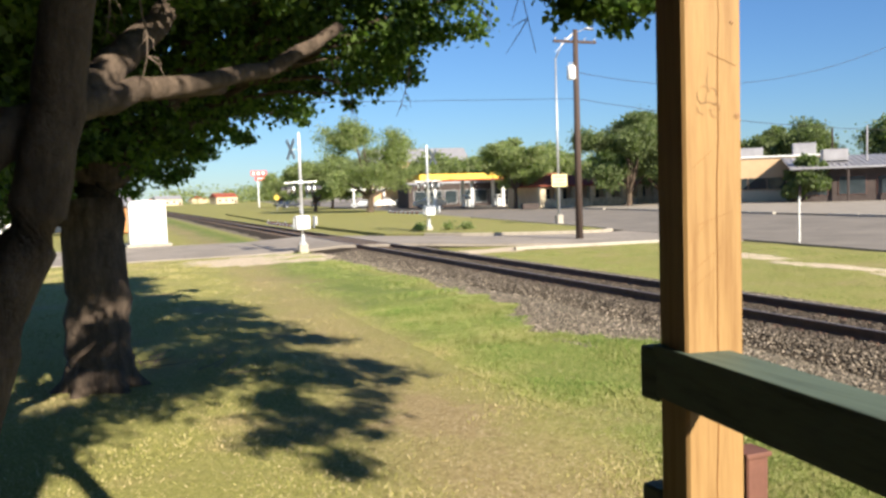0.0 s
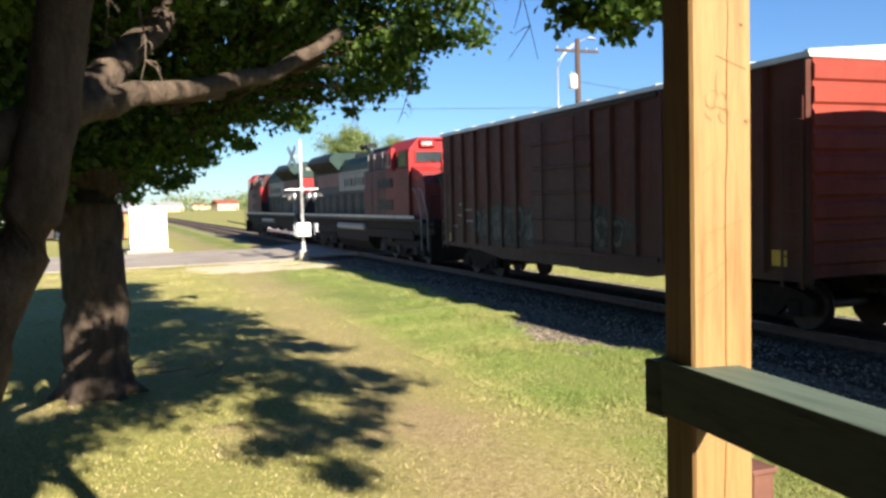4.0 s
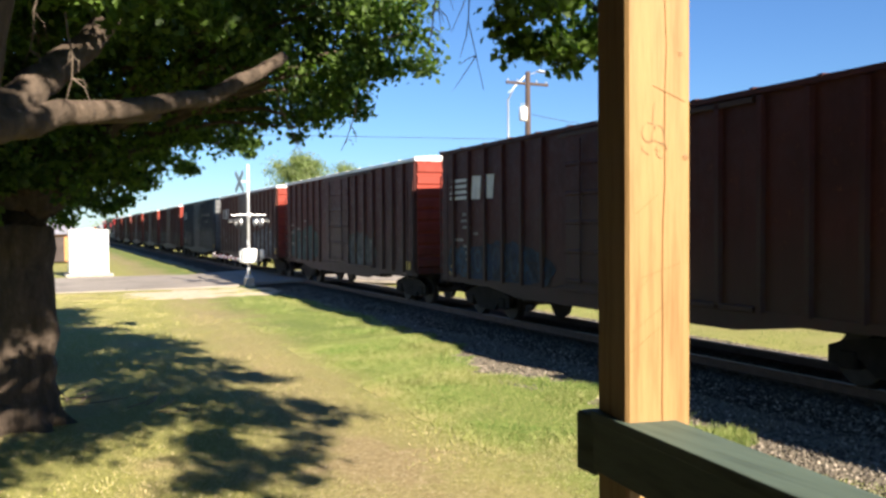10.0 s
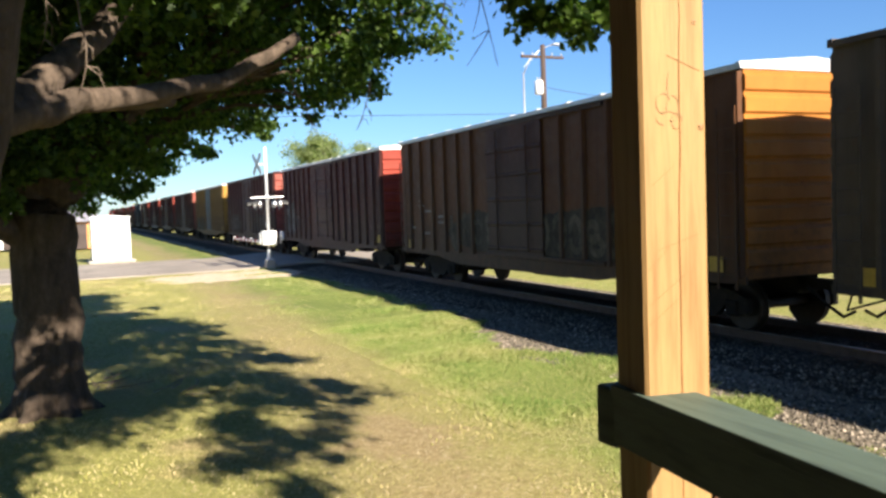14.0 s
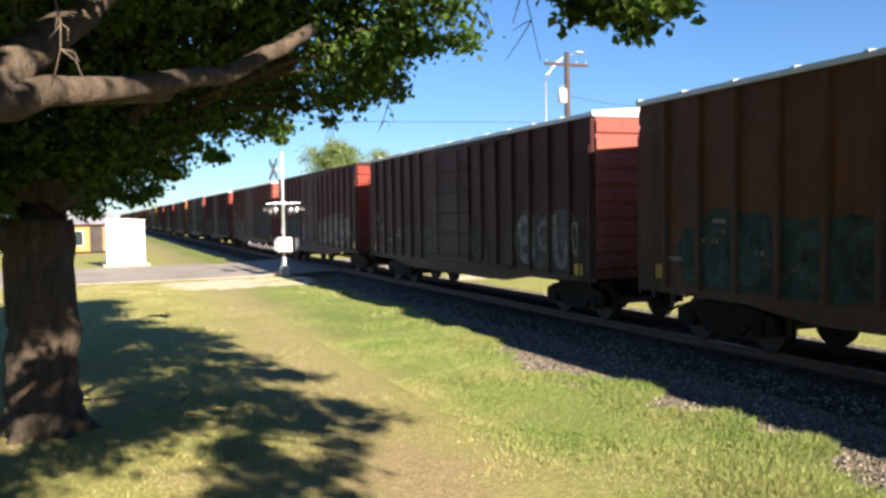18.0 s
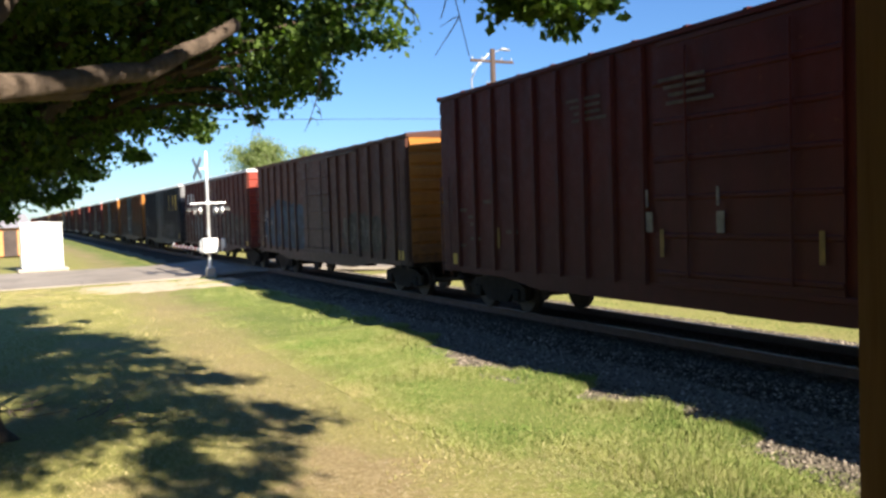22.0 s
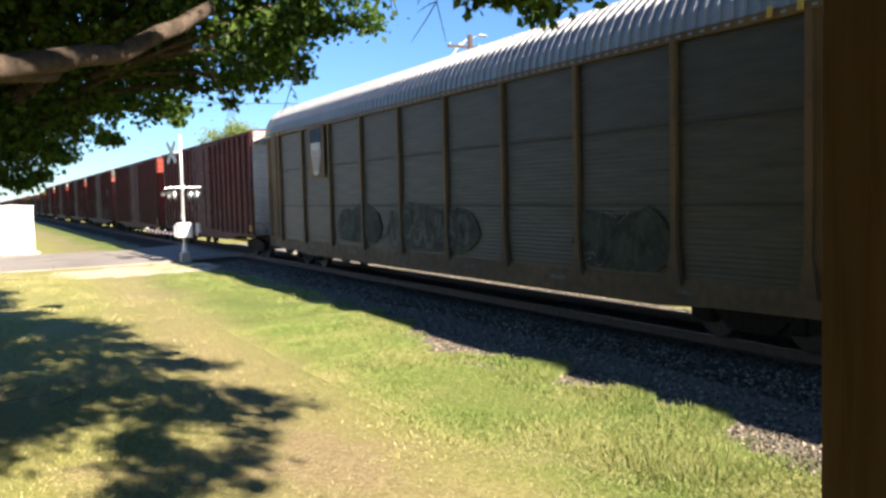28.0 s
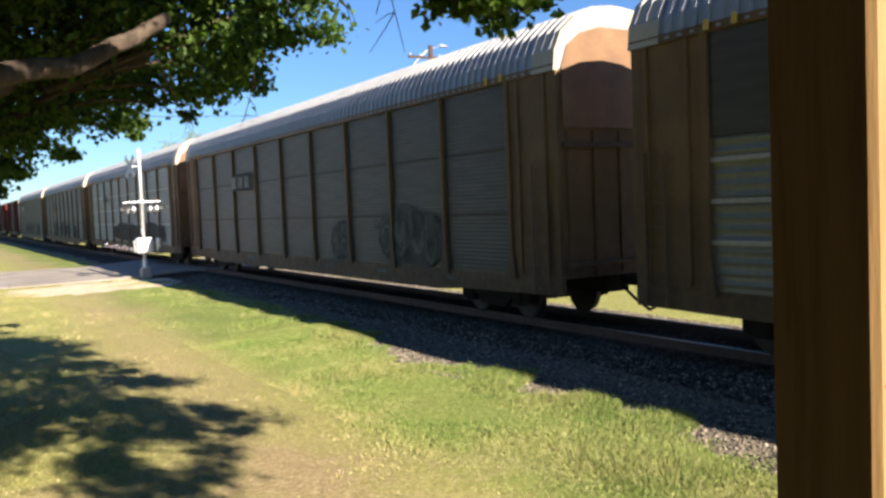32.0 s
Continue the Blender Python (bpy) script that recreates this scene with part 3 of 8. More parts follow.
def build_grass():
    """Short blades on the near lawn and longer tufts by the ballast."""
    rng = np.random.default_rng(9)
    n = 500000
    y = 5.5 + 34 * rng.random(n) ** 1.7
    x = rng.uniform(-6, 8.6, n)
    k = 240000
    x[-60000:], y[-60000:] = rng.uniform(13.6, 24.0, 60000), rng.uniform(8.0, 31.0, 60000)
    x[:k], y[:k] = rng.uniform(4.8, 8.6, k), 4.5 + 15 * rng.random(k) ** 1.3
    wob = np.array([noise.noise((a * 0.7, b * 0.7, 1.0)) for a, b in zip(x, y)])
    path = np.abs(x - (3.1 + (y - 6) * 0.0735) + 1.1 * wob)
    edge = np.array([turf_edge(b) + 0.3 + 0.55 * noise.noise((b * 0.9, 3.0, 4.0)) + 0.5 * noise.noise((b * 2.4, a * 1.6, 4.0)) for a, b in zip(x, y)])
    bare = np.clip(np.abs(x - 3.5) + 0.55 * np.abs(y - 9.2) + 0.5 * wob - 0.25, 0.05, 1)
    keep = (rng.random(n) < bare * np.clip((path - 0.3) / 1.2, 0.38, 1.0) * np.clip(1.0 + 0.8 * wob, 0.6, 1)) & ((x < edge) | (x > 13.5))
    x, y, wob, edge = x[keep], y[keep], wob[keep], edge[keep]
    n = len(x)
    tuft = np.clip((x - (edge - 2.6)) / 1.6, 0, 1) * (x < 10) * np.clip(0.5 + 1.7 * wob, 0.08, 1.3)
    h = rng.uniform(0.012, 0.034, n) * np.clip(1 + 1.1 * wob, 0.65, 2) + tuft * rng.uniform(0.01, 0.085, n)
    a = rng.uniform(0, 6.28, n)
    w = rng.uniform(0.003, 0.0065, n) * (1 + y / 22)
    lean = rng.normal(0, 0.6, (n, 2)) * h[:, None]
    z = np.array([ground_z(p, q) for p, q in zip(x, y)]) - 0.004
    v = np.empty((n, 3, 3))
    v[:, 0] = np.stack([x - w * np.cos(a), y - w * np.sin(a), z], -1)
    v[:, 1] = np.stack([x + w * np.cos(a), y + w * np.sin(a), z], -1)
    v[:, 2] = np.stack([x + lean[:, 0], y + lean[:, 1], z + h], -1)
    m = Mat("grass_blade", 0.8, 0.0, 0.2)
    isl = m.island()
    worn = m.noise(0.55, 5, 0.6)
    col = m.ramp(isl, [(0.0, (0.15, 0.165, 0.035)), (0.45, (0.30, 0.285, 0.09)), (0.75, (0.44, 0.38, 0.165)), (1.0, (0.64, 0.53, 0.32))])
    x = m.axis(0)
    lush = m.math("MULTIPLY", m.maprange(x, 4.2, 5.4, 0.0, 1.0), m.maprange(worn, 0.35, 0.7, 1.0, 0.35))
    col = m.mix(lush, col, m.ramp(isl, [(0.0, (0.07, 0.125, 0.022)), (0.6, (0.15, 0.225, 0.05)), (1.0, (0.32, 0.34, 0.12))]))
    m.color(m.mix(m.math("MULTIPLY", m.maprange(worn, 0.5, 0.7, 0.0, 0.7), m.maprange(x, 4.4, 5.8, 1.0, 0.1)), col, (0.42, 0.32, 0.18)))
    tagged(new("grass", array_mesh("grass", v.reshape(-1, 3), np.arange(3 * n).reshape(-1, 3), m.m, 3)), "short mown grass, longer in tufts by the ballast", "grass", kind="stuff")
    # dry straw and clippings on the trodden ground
    n = 26000
    y = 5.0 + 22 * rng.random(n) ** 1.6
    x = 3.1 + (y - 6) * 0.0735 + rng.normal(0, 1.3, n)
    ok = x < 7.2
    x, y = x[ok], y[ok]
    n = len(x)
    a, ln, w = rng.uniform(0, 6.28, n), rng.uniform(0.012, 0.05, n), rng.uniform(0.0015, 0.004, n)
    z = np.array([ground_z(p, q) for p, q in zip(x, y)]) + rng.uniform(0.003, 0.012, n)
    c, d = np.cos(a), np.sin(a)
    v = np.stack([np.stack([x - c * ln - d * w, y - d * ln + c * w, z], -1), np.stack([x - c * ln + d * w, y - d * ln - c * w, z], -1), np.stack([x + c * ln, y + d * ln, z + rng.uniform(0.0, 0.012, n)], -1)], 1)
    straw = Mat("dry_straw", 0.85, 0.0, 0.2)
    straw.color(straw.ramp(straw.island(), [(0.0, (0.12, 0.075, 0.04)), (0.3, (0.30, 0.21, 0.11)), (0.7, (0.52, 0.41, 0.24)), (1.0, (0.72, 0.62, 0.42))]))
    tagged(new("straw", array_mesh("straw", v.reshape(-1, 3), np.arange(3 * n).reshape(-1, 3), straw.m, 3)), "dry straw and clippings on the worn lawn", "straw", kind="stuff")
    # fallen dead twigs and dry leaves in the shade
    rnd = random.Random(3)
    twigs = thing("fallen_twigs", "pale dead twigs lying on the lawn", "twigs")
    for i in range(11):
        s = Shape()
        px, py = (rnd.uniform(0.2, 0.6), rnd.uniform(14.2, 15.2)) if i < 7 else (rnd.uniform(0.8, 1.6), rnd.uniform(13.0, 13.7))
        a, r = rnd.uniform(-1.2, 1.4), rnd.uniform(0.4, 0.85)
        pts = [((px + r * k / 3 * math.cos(a + 0.25 * k), py + r * k / 3 * math.sin(a + 0.25 * k), ground_z(px, py) + 0.025 + 0.03 * k * (i % 3)), 0.011 - 0.002 * k) for k in range(4)]
        part("twig", s.tube(pts, 5), TWIG, twigs)


build_ground()
build_roads()
TRACK = build_track()

# ---- the deck with its railing ----
def build_deck():
    post = thing("porch_post", "square new-pine porch post with a lengthwise crack and knots", "post", (1.212, 1.579, 0), -11.3)
    w, zt = 0.144, 4.66
    s = Shape().box((w / 2, w / 2, (zt - 0.33) / 2), (w, w, zt + 0.33), 0.007)
    part("timber", s, POST_WOOD, post)
    # thin darker diagonal lines on the front face
    line_tone = plain("saw_mark", (0.27, 0.145, 0.06), 0.8)
    for z, dz, x0, x1 in ((2.12, 0.05, 0.01, 0.075), (2.16, 0.06, 0.012, 0.09), (2.23, 0.05, 0.01, 0.06), (2.27, 0.03, 0.03, 0.12), (2.40, 0.04, 0.02, 0.07), (2.66, -0.03, 0.06, 0.13)):
        part("saw_mark", Shape().add([(x0, -0.001, z), (x0, -0.001, z + 0.0016), (x1, -0.001, z + dz + 0.0012), (x1, -0.001, z + dz)], [(0, 1, 2, 3)]), line_tone, post)
    dark = plain("wood_check", (0.20, 0.085, 0.028), 0.9)
    rnd = random.Random(2)
    s = Shape()
    z, x = 0.4, 0.083
    while z < 4.3:
        x2 = 0.080 + 0.006 * math.sin(z * 3.1) + rnd.uniform(-0.004, 0.004)
        k = 0.0011 if z < 2.62 else 0.0006
        s.add([(x - k, -0.0012, z), (x + k, -0.0012, z), (x2 + k, -0.0012, z + 0.09), (x2 - k, -0.0012, z + 0.09)], [(0, 1, 2, 3)])
        x, z = x2, z + 0.09
    part("drying_crack", s, dark, post, "dark lengthwise drying crack")
    knot = plain("wood_knot", (0.30, 0.165, 0.07), 0.7)
    ring = plain("wood_knot_rim", (0.25, 0.13, 0.05), 0.7)
    for kx, kz, r in ((0.055, 1.60, 0.017), (0.132, 2.52, 0.006), (0.120, 2.73, 0.004), (0.045, 3.35, 0.012)):
        n = 14
        s, q = Shape(), Shape()
        s.add([(kx, -0.0016, kz)] + [(kx + r * math.cos(6.283 * k / n), -0.0010, kz + r * 0.8 * math.sin(6.283 * k / n)) for k in range(n)], [(0, 1 + k, 1 + (k + 1) % n) for k in range(n)])
        part("knot", s, knot, post)
        for a in (0.55, 0.95):
            o = len(q.v)
            for k in range(n + 1):
                u = 6.283 * k / n
                for e in (a, a + 0.13):
                    q.v.append((kx + r * e * math.cos(u), -0.0022, kz + r * 0.8 * e * math.sin(u) - 0.003 * e))
            q.f += [(o + 2 * k, o + 2 * k + 1, o + 2 * k + 3, o + 2 * k + 2) for k in range(n)]
        part("knot_ring", q, ring, post)
    lead = plain("carpenter_pencil", (0.21, 0.12, 0.052), 0.7)
    for k, (cx, cz, rx, rz, a0, a1) in enumerate(((0.050, 2.565, 0.016, 0.020, 60, 330), (0.070, 2.555, 0.014, 0.026, 200, -120), (0.058, 2.535, 0.024, 0.014, 30, 250), (0.078, 2.530, 0.012, 0.016, 0, 300), (0.064, 2.60, 0.005, 0.028, 90, 270))):
        q = Shape()
        line = arc(cx, cz, rx, rz, a0, a1, 12)
        for i, (a, b) in enumerate(line):
            q.v += [(a - 0.0005, -0.0012 - 0.0002 * k, b), (a + 0.0005, -0.0012 - 0.0002 * k, b + 0.0009)]
        q.f += [(2 * i, 2 * i + 1, 2 * i + 3, 2 * i + 2) for i in range(len(line) - 1)]
        part("pencil_mark", q, lead, post, "dark pencil scrawl")
    # curved braces between the post and the beams
    for d in ((0, -1), (-1, 0)):
        brace = Shape()
        brace.prism([(0.0, 3.72), (0.0, 3.90), (0.66, 4.62), (0.84, 4.62)], 0, -0.045, 0.045)
        m = Matrix.Rotation(math.atan2(-d[0], d[1]), 3, "Z")
        brace.v = [tuple(m @ Vector(p) + Vector((w / 2 + d[0] * w / 2, w / 2 + d[1] * w / 2, 0))) for p in brace.v]
        part("knee_brace", brace, POST_WOOD, post)
    # unseen roof over the deck and wall behind it, added to darken post and trunk
    roof = thing("shade_roof", "unseen plank porch roof on timber beams, added for shade", "porch roof", kind="structure")
    part("beam", Shape().box((1.27, -3.2, 4.76), (0.14, 9.9, 0.22), 0.01), POST_WOOD, roof)
    part("beam", Shape().box((-1.0, 1.63, 4.76), (4.4, 0.14, 0.216), 0.01), POST_WOOD, roof)
    for i in range(32):
        part("roof_plank", Shape().box((-0.85, 1.68 - 0.305 * i, 4.90), (4.5, 0.295, 0.05), 0.004), DECK_WOOD, roof)
    for y in (-1.6, -4.8, -8.0):
        p = thing("porch_post", "unseen square pine post under the added porch roof", "post", (1.21, y, 0))
        part("timber", Shape().box((0.07, 0.07, 2.16), (0.144, 0.144, 4.98), 0.007), POST_WOOD, p)
    wall = lone("wall_sky_block", Shape().box((-3.1, -0.2, 2.2), (0.2, 16.4, 5.4), 0.02), plain("unseen_wall_boards", (0.09, 0.06, 0.04), 0.85, vary=0.25, scale=2), "unseen brown wall beside the deck, added to block sky light", "wall", "structure")
    # railing along the deck's edge
    rail = thing("deck_railing", "dark green stained wooden deck railing", "railing", (0, 0, 0))
    lean = Matrix.Rotation(-math.atan(0.112), 3, "Z")
    part("top_rail", Shape().box((1.025 + 0.112 * -1.05 + 0.0195, -1.05, 1.9025), (0.036, 5.54, 0.106), 0.001, lean), RAIL_WOOD, rail)
    part("cap_board", Shape().box((1.025 + 0.112 * -1.05 + 0.06, -1.05, 1.9655), (0.120, 5.545, 0.023), 0.0015, lean), RAIL_WOOD, rail, "dark green cap board with worn paler streaks")
    part("rail_block", Shape().box((1.325, 1.768, 1.8915), (0.17, 0.072, 0.134), 0.005), RAIL_WOOD, rail)
    part("rail_block", Shape().box((1.325, 1.768, 1.545), (0.17, 0.072, 0.11), 0.005), RAIL_WOOD, rail)
    part("bottom_rail", Shape().box((0.97, -1.19, 1.20), (0.05, 5.5, 0.10), 0.006, lean), RAIL_WOOD, rail)
    for i in range(13):
        part("baluster", Shape().box((1.085 + 0.112 * (-3.6 + i * 0.36), -3.6 + i * 0.36, 1.39), (0.036, 0.036, 1.0), 0.004), RAIL_WOOD, rail)
    bp = thing("fence_post", "short reddish-brown square post beyond the railing", "post", (2.2, 2.5, 0))
    part("timber", Shape().box((0, 0, 0.5), (0.10, 0.10, 1.68), 0.006), BROWN_STEEL, bp)
    part("cap", Shape().box((0, 0, 1.345), (0.12, 0.12, 0.02), 0.004), BROWN_STEEL, bp)
    deck = thing("deck", "weathered timber deck on posts", "deck")
    for i in range(28):
        part("deck_board", Shape().box((-2.75 + i * 0.145, -3.3, 0.885), (0.138, 10.0, 0.036), 0.004), DECK_WOOD, deck)
    for y in (-8.0, -6.0, -4.0, -2.0, 0.0, 1.5):
        part("joist", Shape().box((-0.8, y, 0.78), (4.1, 0.05, 0.17), 0.004), DECK_WOOD, deck)
    for x in (-2.7, -0.8, 1.1):
        for y in (-8.0, -5.0, -2.2, 1.5):
            part("support", Shape().box((x, y, 0.18), (0.12, 0.12, 1.05), 0.006), DECK_WOOD, deck)


# ---- crossing signals, cabinet, poles ----
def crossing_signal(name, at, face, label):
    """face = -1: the crossbuck looks towards -x, +1 towards +x."""
    t = thing(name, label, "crossing signal", at)
    part("foundation", Shape().box((0, 0, 0.22), (0.42, 0.42, 0.56), 0.03), CONCRETE, t, "pale concrete foundation")
    part("mast_base", Shape().tube([((0, 0, 0.48), 0.19), ((0, 0, 0.54), 0.18), ((0, 0, 0.58), 0.11), ((0, 0, 0.95), 0.09)], 14), ALU, t)
    part("mast", Shape().tube([((0, 0, 0.5), 0.075), ((0, 0, 5.72), 0.068), ((0, 0, 5.78), 0.03)], 14), ALU, t, "silver-painted steel mast", True)
    buck = part("crossbuck", Shape().box((0, 0, 0), (0.03, 0.05, 0.05)), ALU, t, "grey-backed crossbuck sign", at=(0.40 * face, 0, 4.98))
    buck.rotation_euler = (0, 0, radians(14))
    for a in (48, -48):
        part("sign_board", Shape().box((0, 0, 0), (0.012, 1.22, 0.225), 0.003), GALV, buck).rotation_euler = (radians(a), 0, 0)
    part("bracket", Shape().cyl((0, 0, 4.98), (0.36 * face, 0, 4.98), 0.022, 8), ALU, t)
    arm = part("light_arm", Shape().cyl((0, -0.78, 3.42), (0, 0.78, 3.42), 0.032, 10), ALU, t)
    for y in (-0.62, 0.62):
        part("bracket_arm", Shape().cyl((-0.66, y, 3.42), (0.66, y, 3.42), 0.026, 10), ALU, t)
    part("junction_box", Shape().box((0.0, 0, 3.42), (0.2, 0.22, 0.2), 0.02), ALU, t)
    for y in (-0.62, 0.62):
        for fx in (face, -face):
            lamp = part("flasher", Shape().tube([((0, 0, 0), 0.09), ((0.06 * fx, 0, 0), 0.16), ((0.16 * fx, 0, 0), 0.165)], 16), ALU, t, "round flashing-light housing with a long hood", at=(0.36 * fx, y, 3.10))
            part("backing_disc", Shape().cyl((0.05 * fx, 0, 0), (0.056 * fx, 0, 0), 0.30, 20), BLACK, lamp)
            part("lens", Shape().cyl((0.15 * fx, 0, 0), (0.168 * fx, 0, 0), 0.15, 16), LAMP_RED, lamp, "dark red lens")
            hood = Shape()
            n = 9
            for k in range(n):
                a = math.pi * k / (n - 1)
                for q in (0.165, 0.18):
                    hood.v += [(0.16 * fx, q * math.cos(a), q * math.sin(a)), (0.46 * fx, q * math.cos(a), q * math.sin(a) - 0.04)]
            for k in range(n - 1):
                o = 4 * k
                hood.f += [(o, o + 1, o + 5, o + 4), (o + 2, o + 6, o + 7, o + 3)]
            part("hood", hood, BLACK, lamp)
    part("number_plate", Shape().box((-0.09, -0.12, 2.15), (0.02, 0.28, 0.24), 0.004), ALU, t)
    mech = part("gate_mechanism", Shape().box((0, 0, 0), (0.66, 0.46, 0.66), 0.04), WHITE_STEEL, t, "white gate-mechanism housing", at=(-0.05, -0.30, 1.52))
    part("cover", Shape().box((0, -0.245, 0), (0.58, 0.03, 0.58), 0.012), WHITE_STEEL, mech)
    part("latch", Shape().box((0.17, -0.27, 0.02), (0.03, 0.025, 0.1), 0.004), GALV, mech)
    for x in (-0.46, 0.50):
        part("gate_lever", Shape().box((x, -0.28, 1.50), (0.05, 0.16, 0.52), 0.012), ALU, t)
    part("counterweight", Shape().box((0.55, -0.34, 1.60), (0.10, 0.5, 0.42), 0.02), ALU, t)
    part("support_arm", Shape().box((-0.40, 0.2, 1.36), (0.05, 1.1, 0.11), 0.008), ALU, t)
    gate = part("gate_arm", Shape().prism([(-0.04, -0.06), (0.04, -0.06), (0.04, 0.06), (-0.04, 0.06)], 1, 0.0, 6.6), WHITE_STEEL, t, "lowered gate arm in red and white stripes", at=(-0.42, 0.5, 1.36))
    red = plain("gate_red", (0.42, 0.04, 0.03), 0.6)
    for k in range(7):
        part("stripe", Shape().box((0, 0.5 + k * 0.92, 0), (0.084, 0.44, 0.124), 0.002), red, gate)
    for y in (1.6, 3.6, 6.3):
        part("gate_lamp", Shape().box((0, y, 0.11), (0.07, 0.07, 0.1), 0.012), ALU, gate)
    return t


def signal_cabinet():
    t = thing("signal_cabinet", "white sheet-steel railway signal cabinet on a slab", "cabinet", (2.0, 54.9, -0.27), 2.0)
    part("slab", Shape().box((0, 0, 0.02), (2.6, 2.6, 0.16), 0.02), CONCRETE, t)
    body = part("body", Shape().box((0, 0, 1.37), (2.15, 1.75, 2.5), 0.03), WHITE_STEEL, t)
    part("roof", Shape().prism([(-1.12, 2.62), (1.12, 2.62), (1.12, 2.68), (0, 2.76), (-1.12, 2.68)], 1, -0.95, 0.95), WHITE_STEEL, t)
    for k, x in enumerate((-0.48, 0.48)):
        door = part("door", Shape().box((x, -0.885, 1.36), (0.92, 0.025, 2.3), 0.008), WHITE_STEEL, t)
        part("handle", Shape().box((x + (0.36 if k == 0 else -0.36), -0.91, 1.3), (0.03, 0.03, 0.2), 0.006), GALV, door)
        for z in (0.5, 1.36, 2.2):
            part("hinge", Shape().cyl((x - (0.45 if k == 0 else -0.45), -0.905, z - 0.06), (x - (0.45 if k == 0 else -0.45), -0.905, z + 0.06), 0.014, 8), GALV, door)
    for i in range(6):
        part("louvre", Shape().box((-0.99, 0.2, 2.0 + i * 0.06), (0.03, 0.5, 0.035), 0.006), WHITE_STEEL, t)


def sag_wire(a, b, sag, r=0.013, n=24):
    a, b = Vector(a), Vector(b)
    pts = []
    for i in range(n + 1):
        k = i / n
        p = a.lerp(b, k)
        p.z -= 4 * sag * k * (1 - k)
        pts.append((p, r))
    return Shape().tube(pts, 6)


def utility_pole():
    t = thing("utility_pole", "dark creosoted wooden utility pole with a transformer", "utility pole", (21.6, 36.4, -0.2))
    part("pole", Shape().tube([((0, 0, 0), 0.19), ((0, 0, 10.3), 0.12)], 12), POLE_WOOD, t, "", True)
    arm = part("crossarm", Shape().box((0, 0.05, 9.72), (2.4, 0.1, 0.13), 0.01), POLE_WOOD, t)
    for x in (-1.1, -0.55, 0.55, 1.1):
        part("insulator", Shape().tube([((x, 0.05, 9.78), 0.015), ((x, 0.05, 9.82), 0.035), ((x, 0.05, 9.88), 0.035), ((x, 0.05, 9.92), 0.02)], 10), GALV, arm)
    can = part("transformer", Shape().tube([((-0.33, -0.1, 7.86), 0.19), ((-0.33, -0.1, 7.9), 0.21), ((-0.33, -0.1, 8.5), 0.21), ((-0.33, -0.1, 8.54), 0.14)], 16), WHITE_STEEL, t, "pale grey transformer can", True)
    for k in (-0.08, 0.08):
        part("bushing", Shape().cyl((-0.33 + k, -0.1, 8.52), (-0.33 + k, -0.1, 8.7), 0.03, 8), GALV, can)
    part("mount", Shape().box((-0.16, -0.05, 8.2), (0.18, 0.1, 0.3), 0.01), GALV, t)
    w = thing("overhead_wires", "thin black overhead wires", "wires")
    for a, b, sag in (((21.6, 36.4, 6.75), (-40.0, 62.0, 8.3), 0.05), ((21.6, 36.4, 6.75), (62, 29.5, 5.97), 1.53), ((21.6, 36.4, 8.05), (50.0, 36.0, 13.4), 2.5)):
        part("wire", sag_wire(a, b, sag), BLACK, w)


def street_lamp(at, side):
    t = thing("street_lamp", "tall galvanised street lamp with one curved arm", "street lamp", at)
    part("base", Shape().box((0, 0, 0.3), (0.45, 0.45, 0.75), 0.04), CONCRETE, t, "pale concrete base")
    part("column", Shape().tube([((0, 0, 0.4), 0.10), ((0, 0, 11.6), 0.06)], 12), GALV, t, "", True)
    part("arm", Shape().tube([((0, 0, 11.5), 0.05), ((0.5 * side, 0, 12.5), 0.045), ((1.4 * side, 0, 13.3), 0.04), ((2.4 * side, 0, 13.65), 0.035)], 10), GALV, t, "", True)
    part("brace", Shape().tube([((0, 0, 12.0), 0.02), ((1.3 * side, 0, 13.15), 0.02)], 8), GALV, t)
    head = part("lamp_head", Shape().tube([((2.3 * side, 0, 13.66), 0.07), ((2.5 * side, 0, 13.7), 0.17), ((2.9 * side, 0, 13.68), 0.19), ((3.15 * side, 0, 13.64), 0.08)], 14, True, 0.5), GALV, t, "grey cobra-head lantern", True)
    return t


def sign_plate():
    t = thing("street_sign", "pale yellow square sign on the lamp column", "sign", (29.3, 51.93, 0))
    part("panel", Shape().box((0, 0, 2.93), (1.2, 0.02, 0.86), 0.004), plain("pale_yellow_sign", (0.72, 0.62, 0.30), 0.6, vary=0.06), t)
    part("strap", Shape().box((0, 0.06, 2.93), (0.3, 0.1, 0.05)), GALV, t)
    bars = plain("sign_print", (0.48, 0.38, 0.16), 0.7)
    for k, w in enumerate((0.9, 0.7, 0.95)):
        part("text_bar", Shape().box((0, -0.0125, 3.17 - k * 0.24), (w, 0.004, 0.09)), bars, t)


def marker_post():
    t = thing("marker_post", "thin white steel marker post in the grass", "post", (25.9, 26.4, -0.22))
    part("tube", Shape().tube([((0, 0, 0), 0.035), ((0, 0, 1.9), 0.035), ((0, 0, 1.93), 0.015)], 10), WHITE_STEEL, t)
    part("cap", Shape().cyl((0, 0, 1.86), (0, 0, 1.95), 0.042, 10), GALV, t)


build_deck()
crossing_signal("crossing_signal", (8.42, 39.7, -0.36), -1, "silver railway crossing signal with lowered gate beside the road")
far = crossing_signal("crossing_signal", (19.2, 51.3, -0.3), 1, "silver railway crossing signal with lowered gate on the grass island")
signal_cabinet()
utility_pole()
street_lamp((29.3, 52.1, -0.15), 1)
sign_plate()
marker_post()

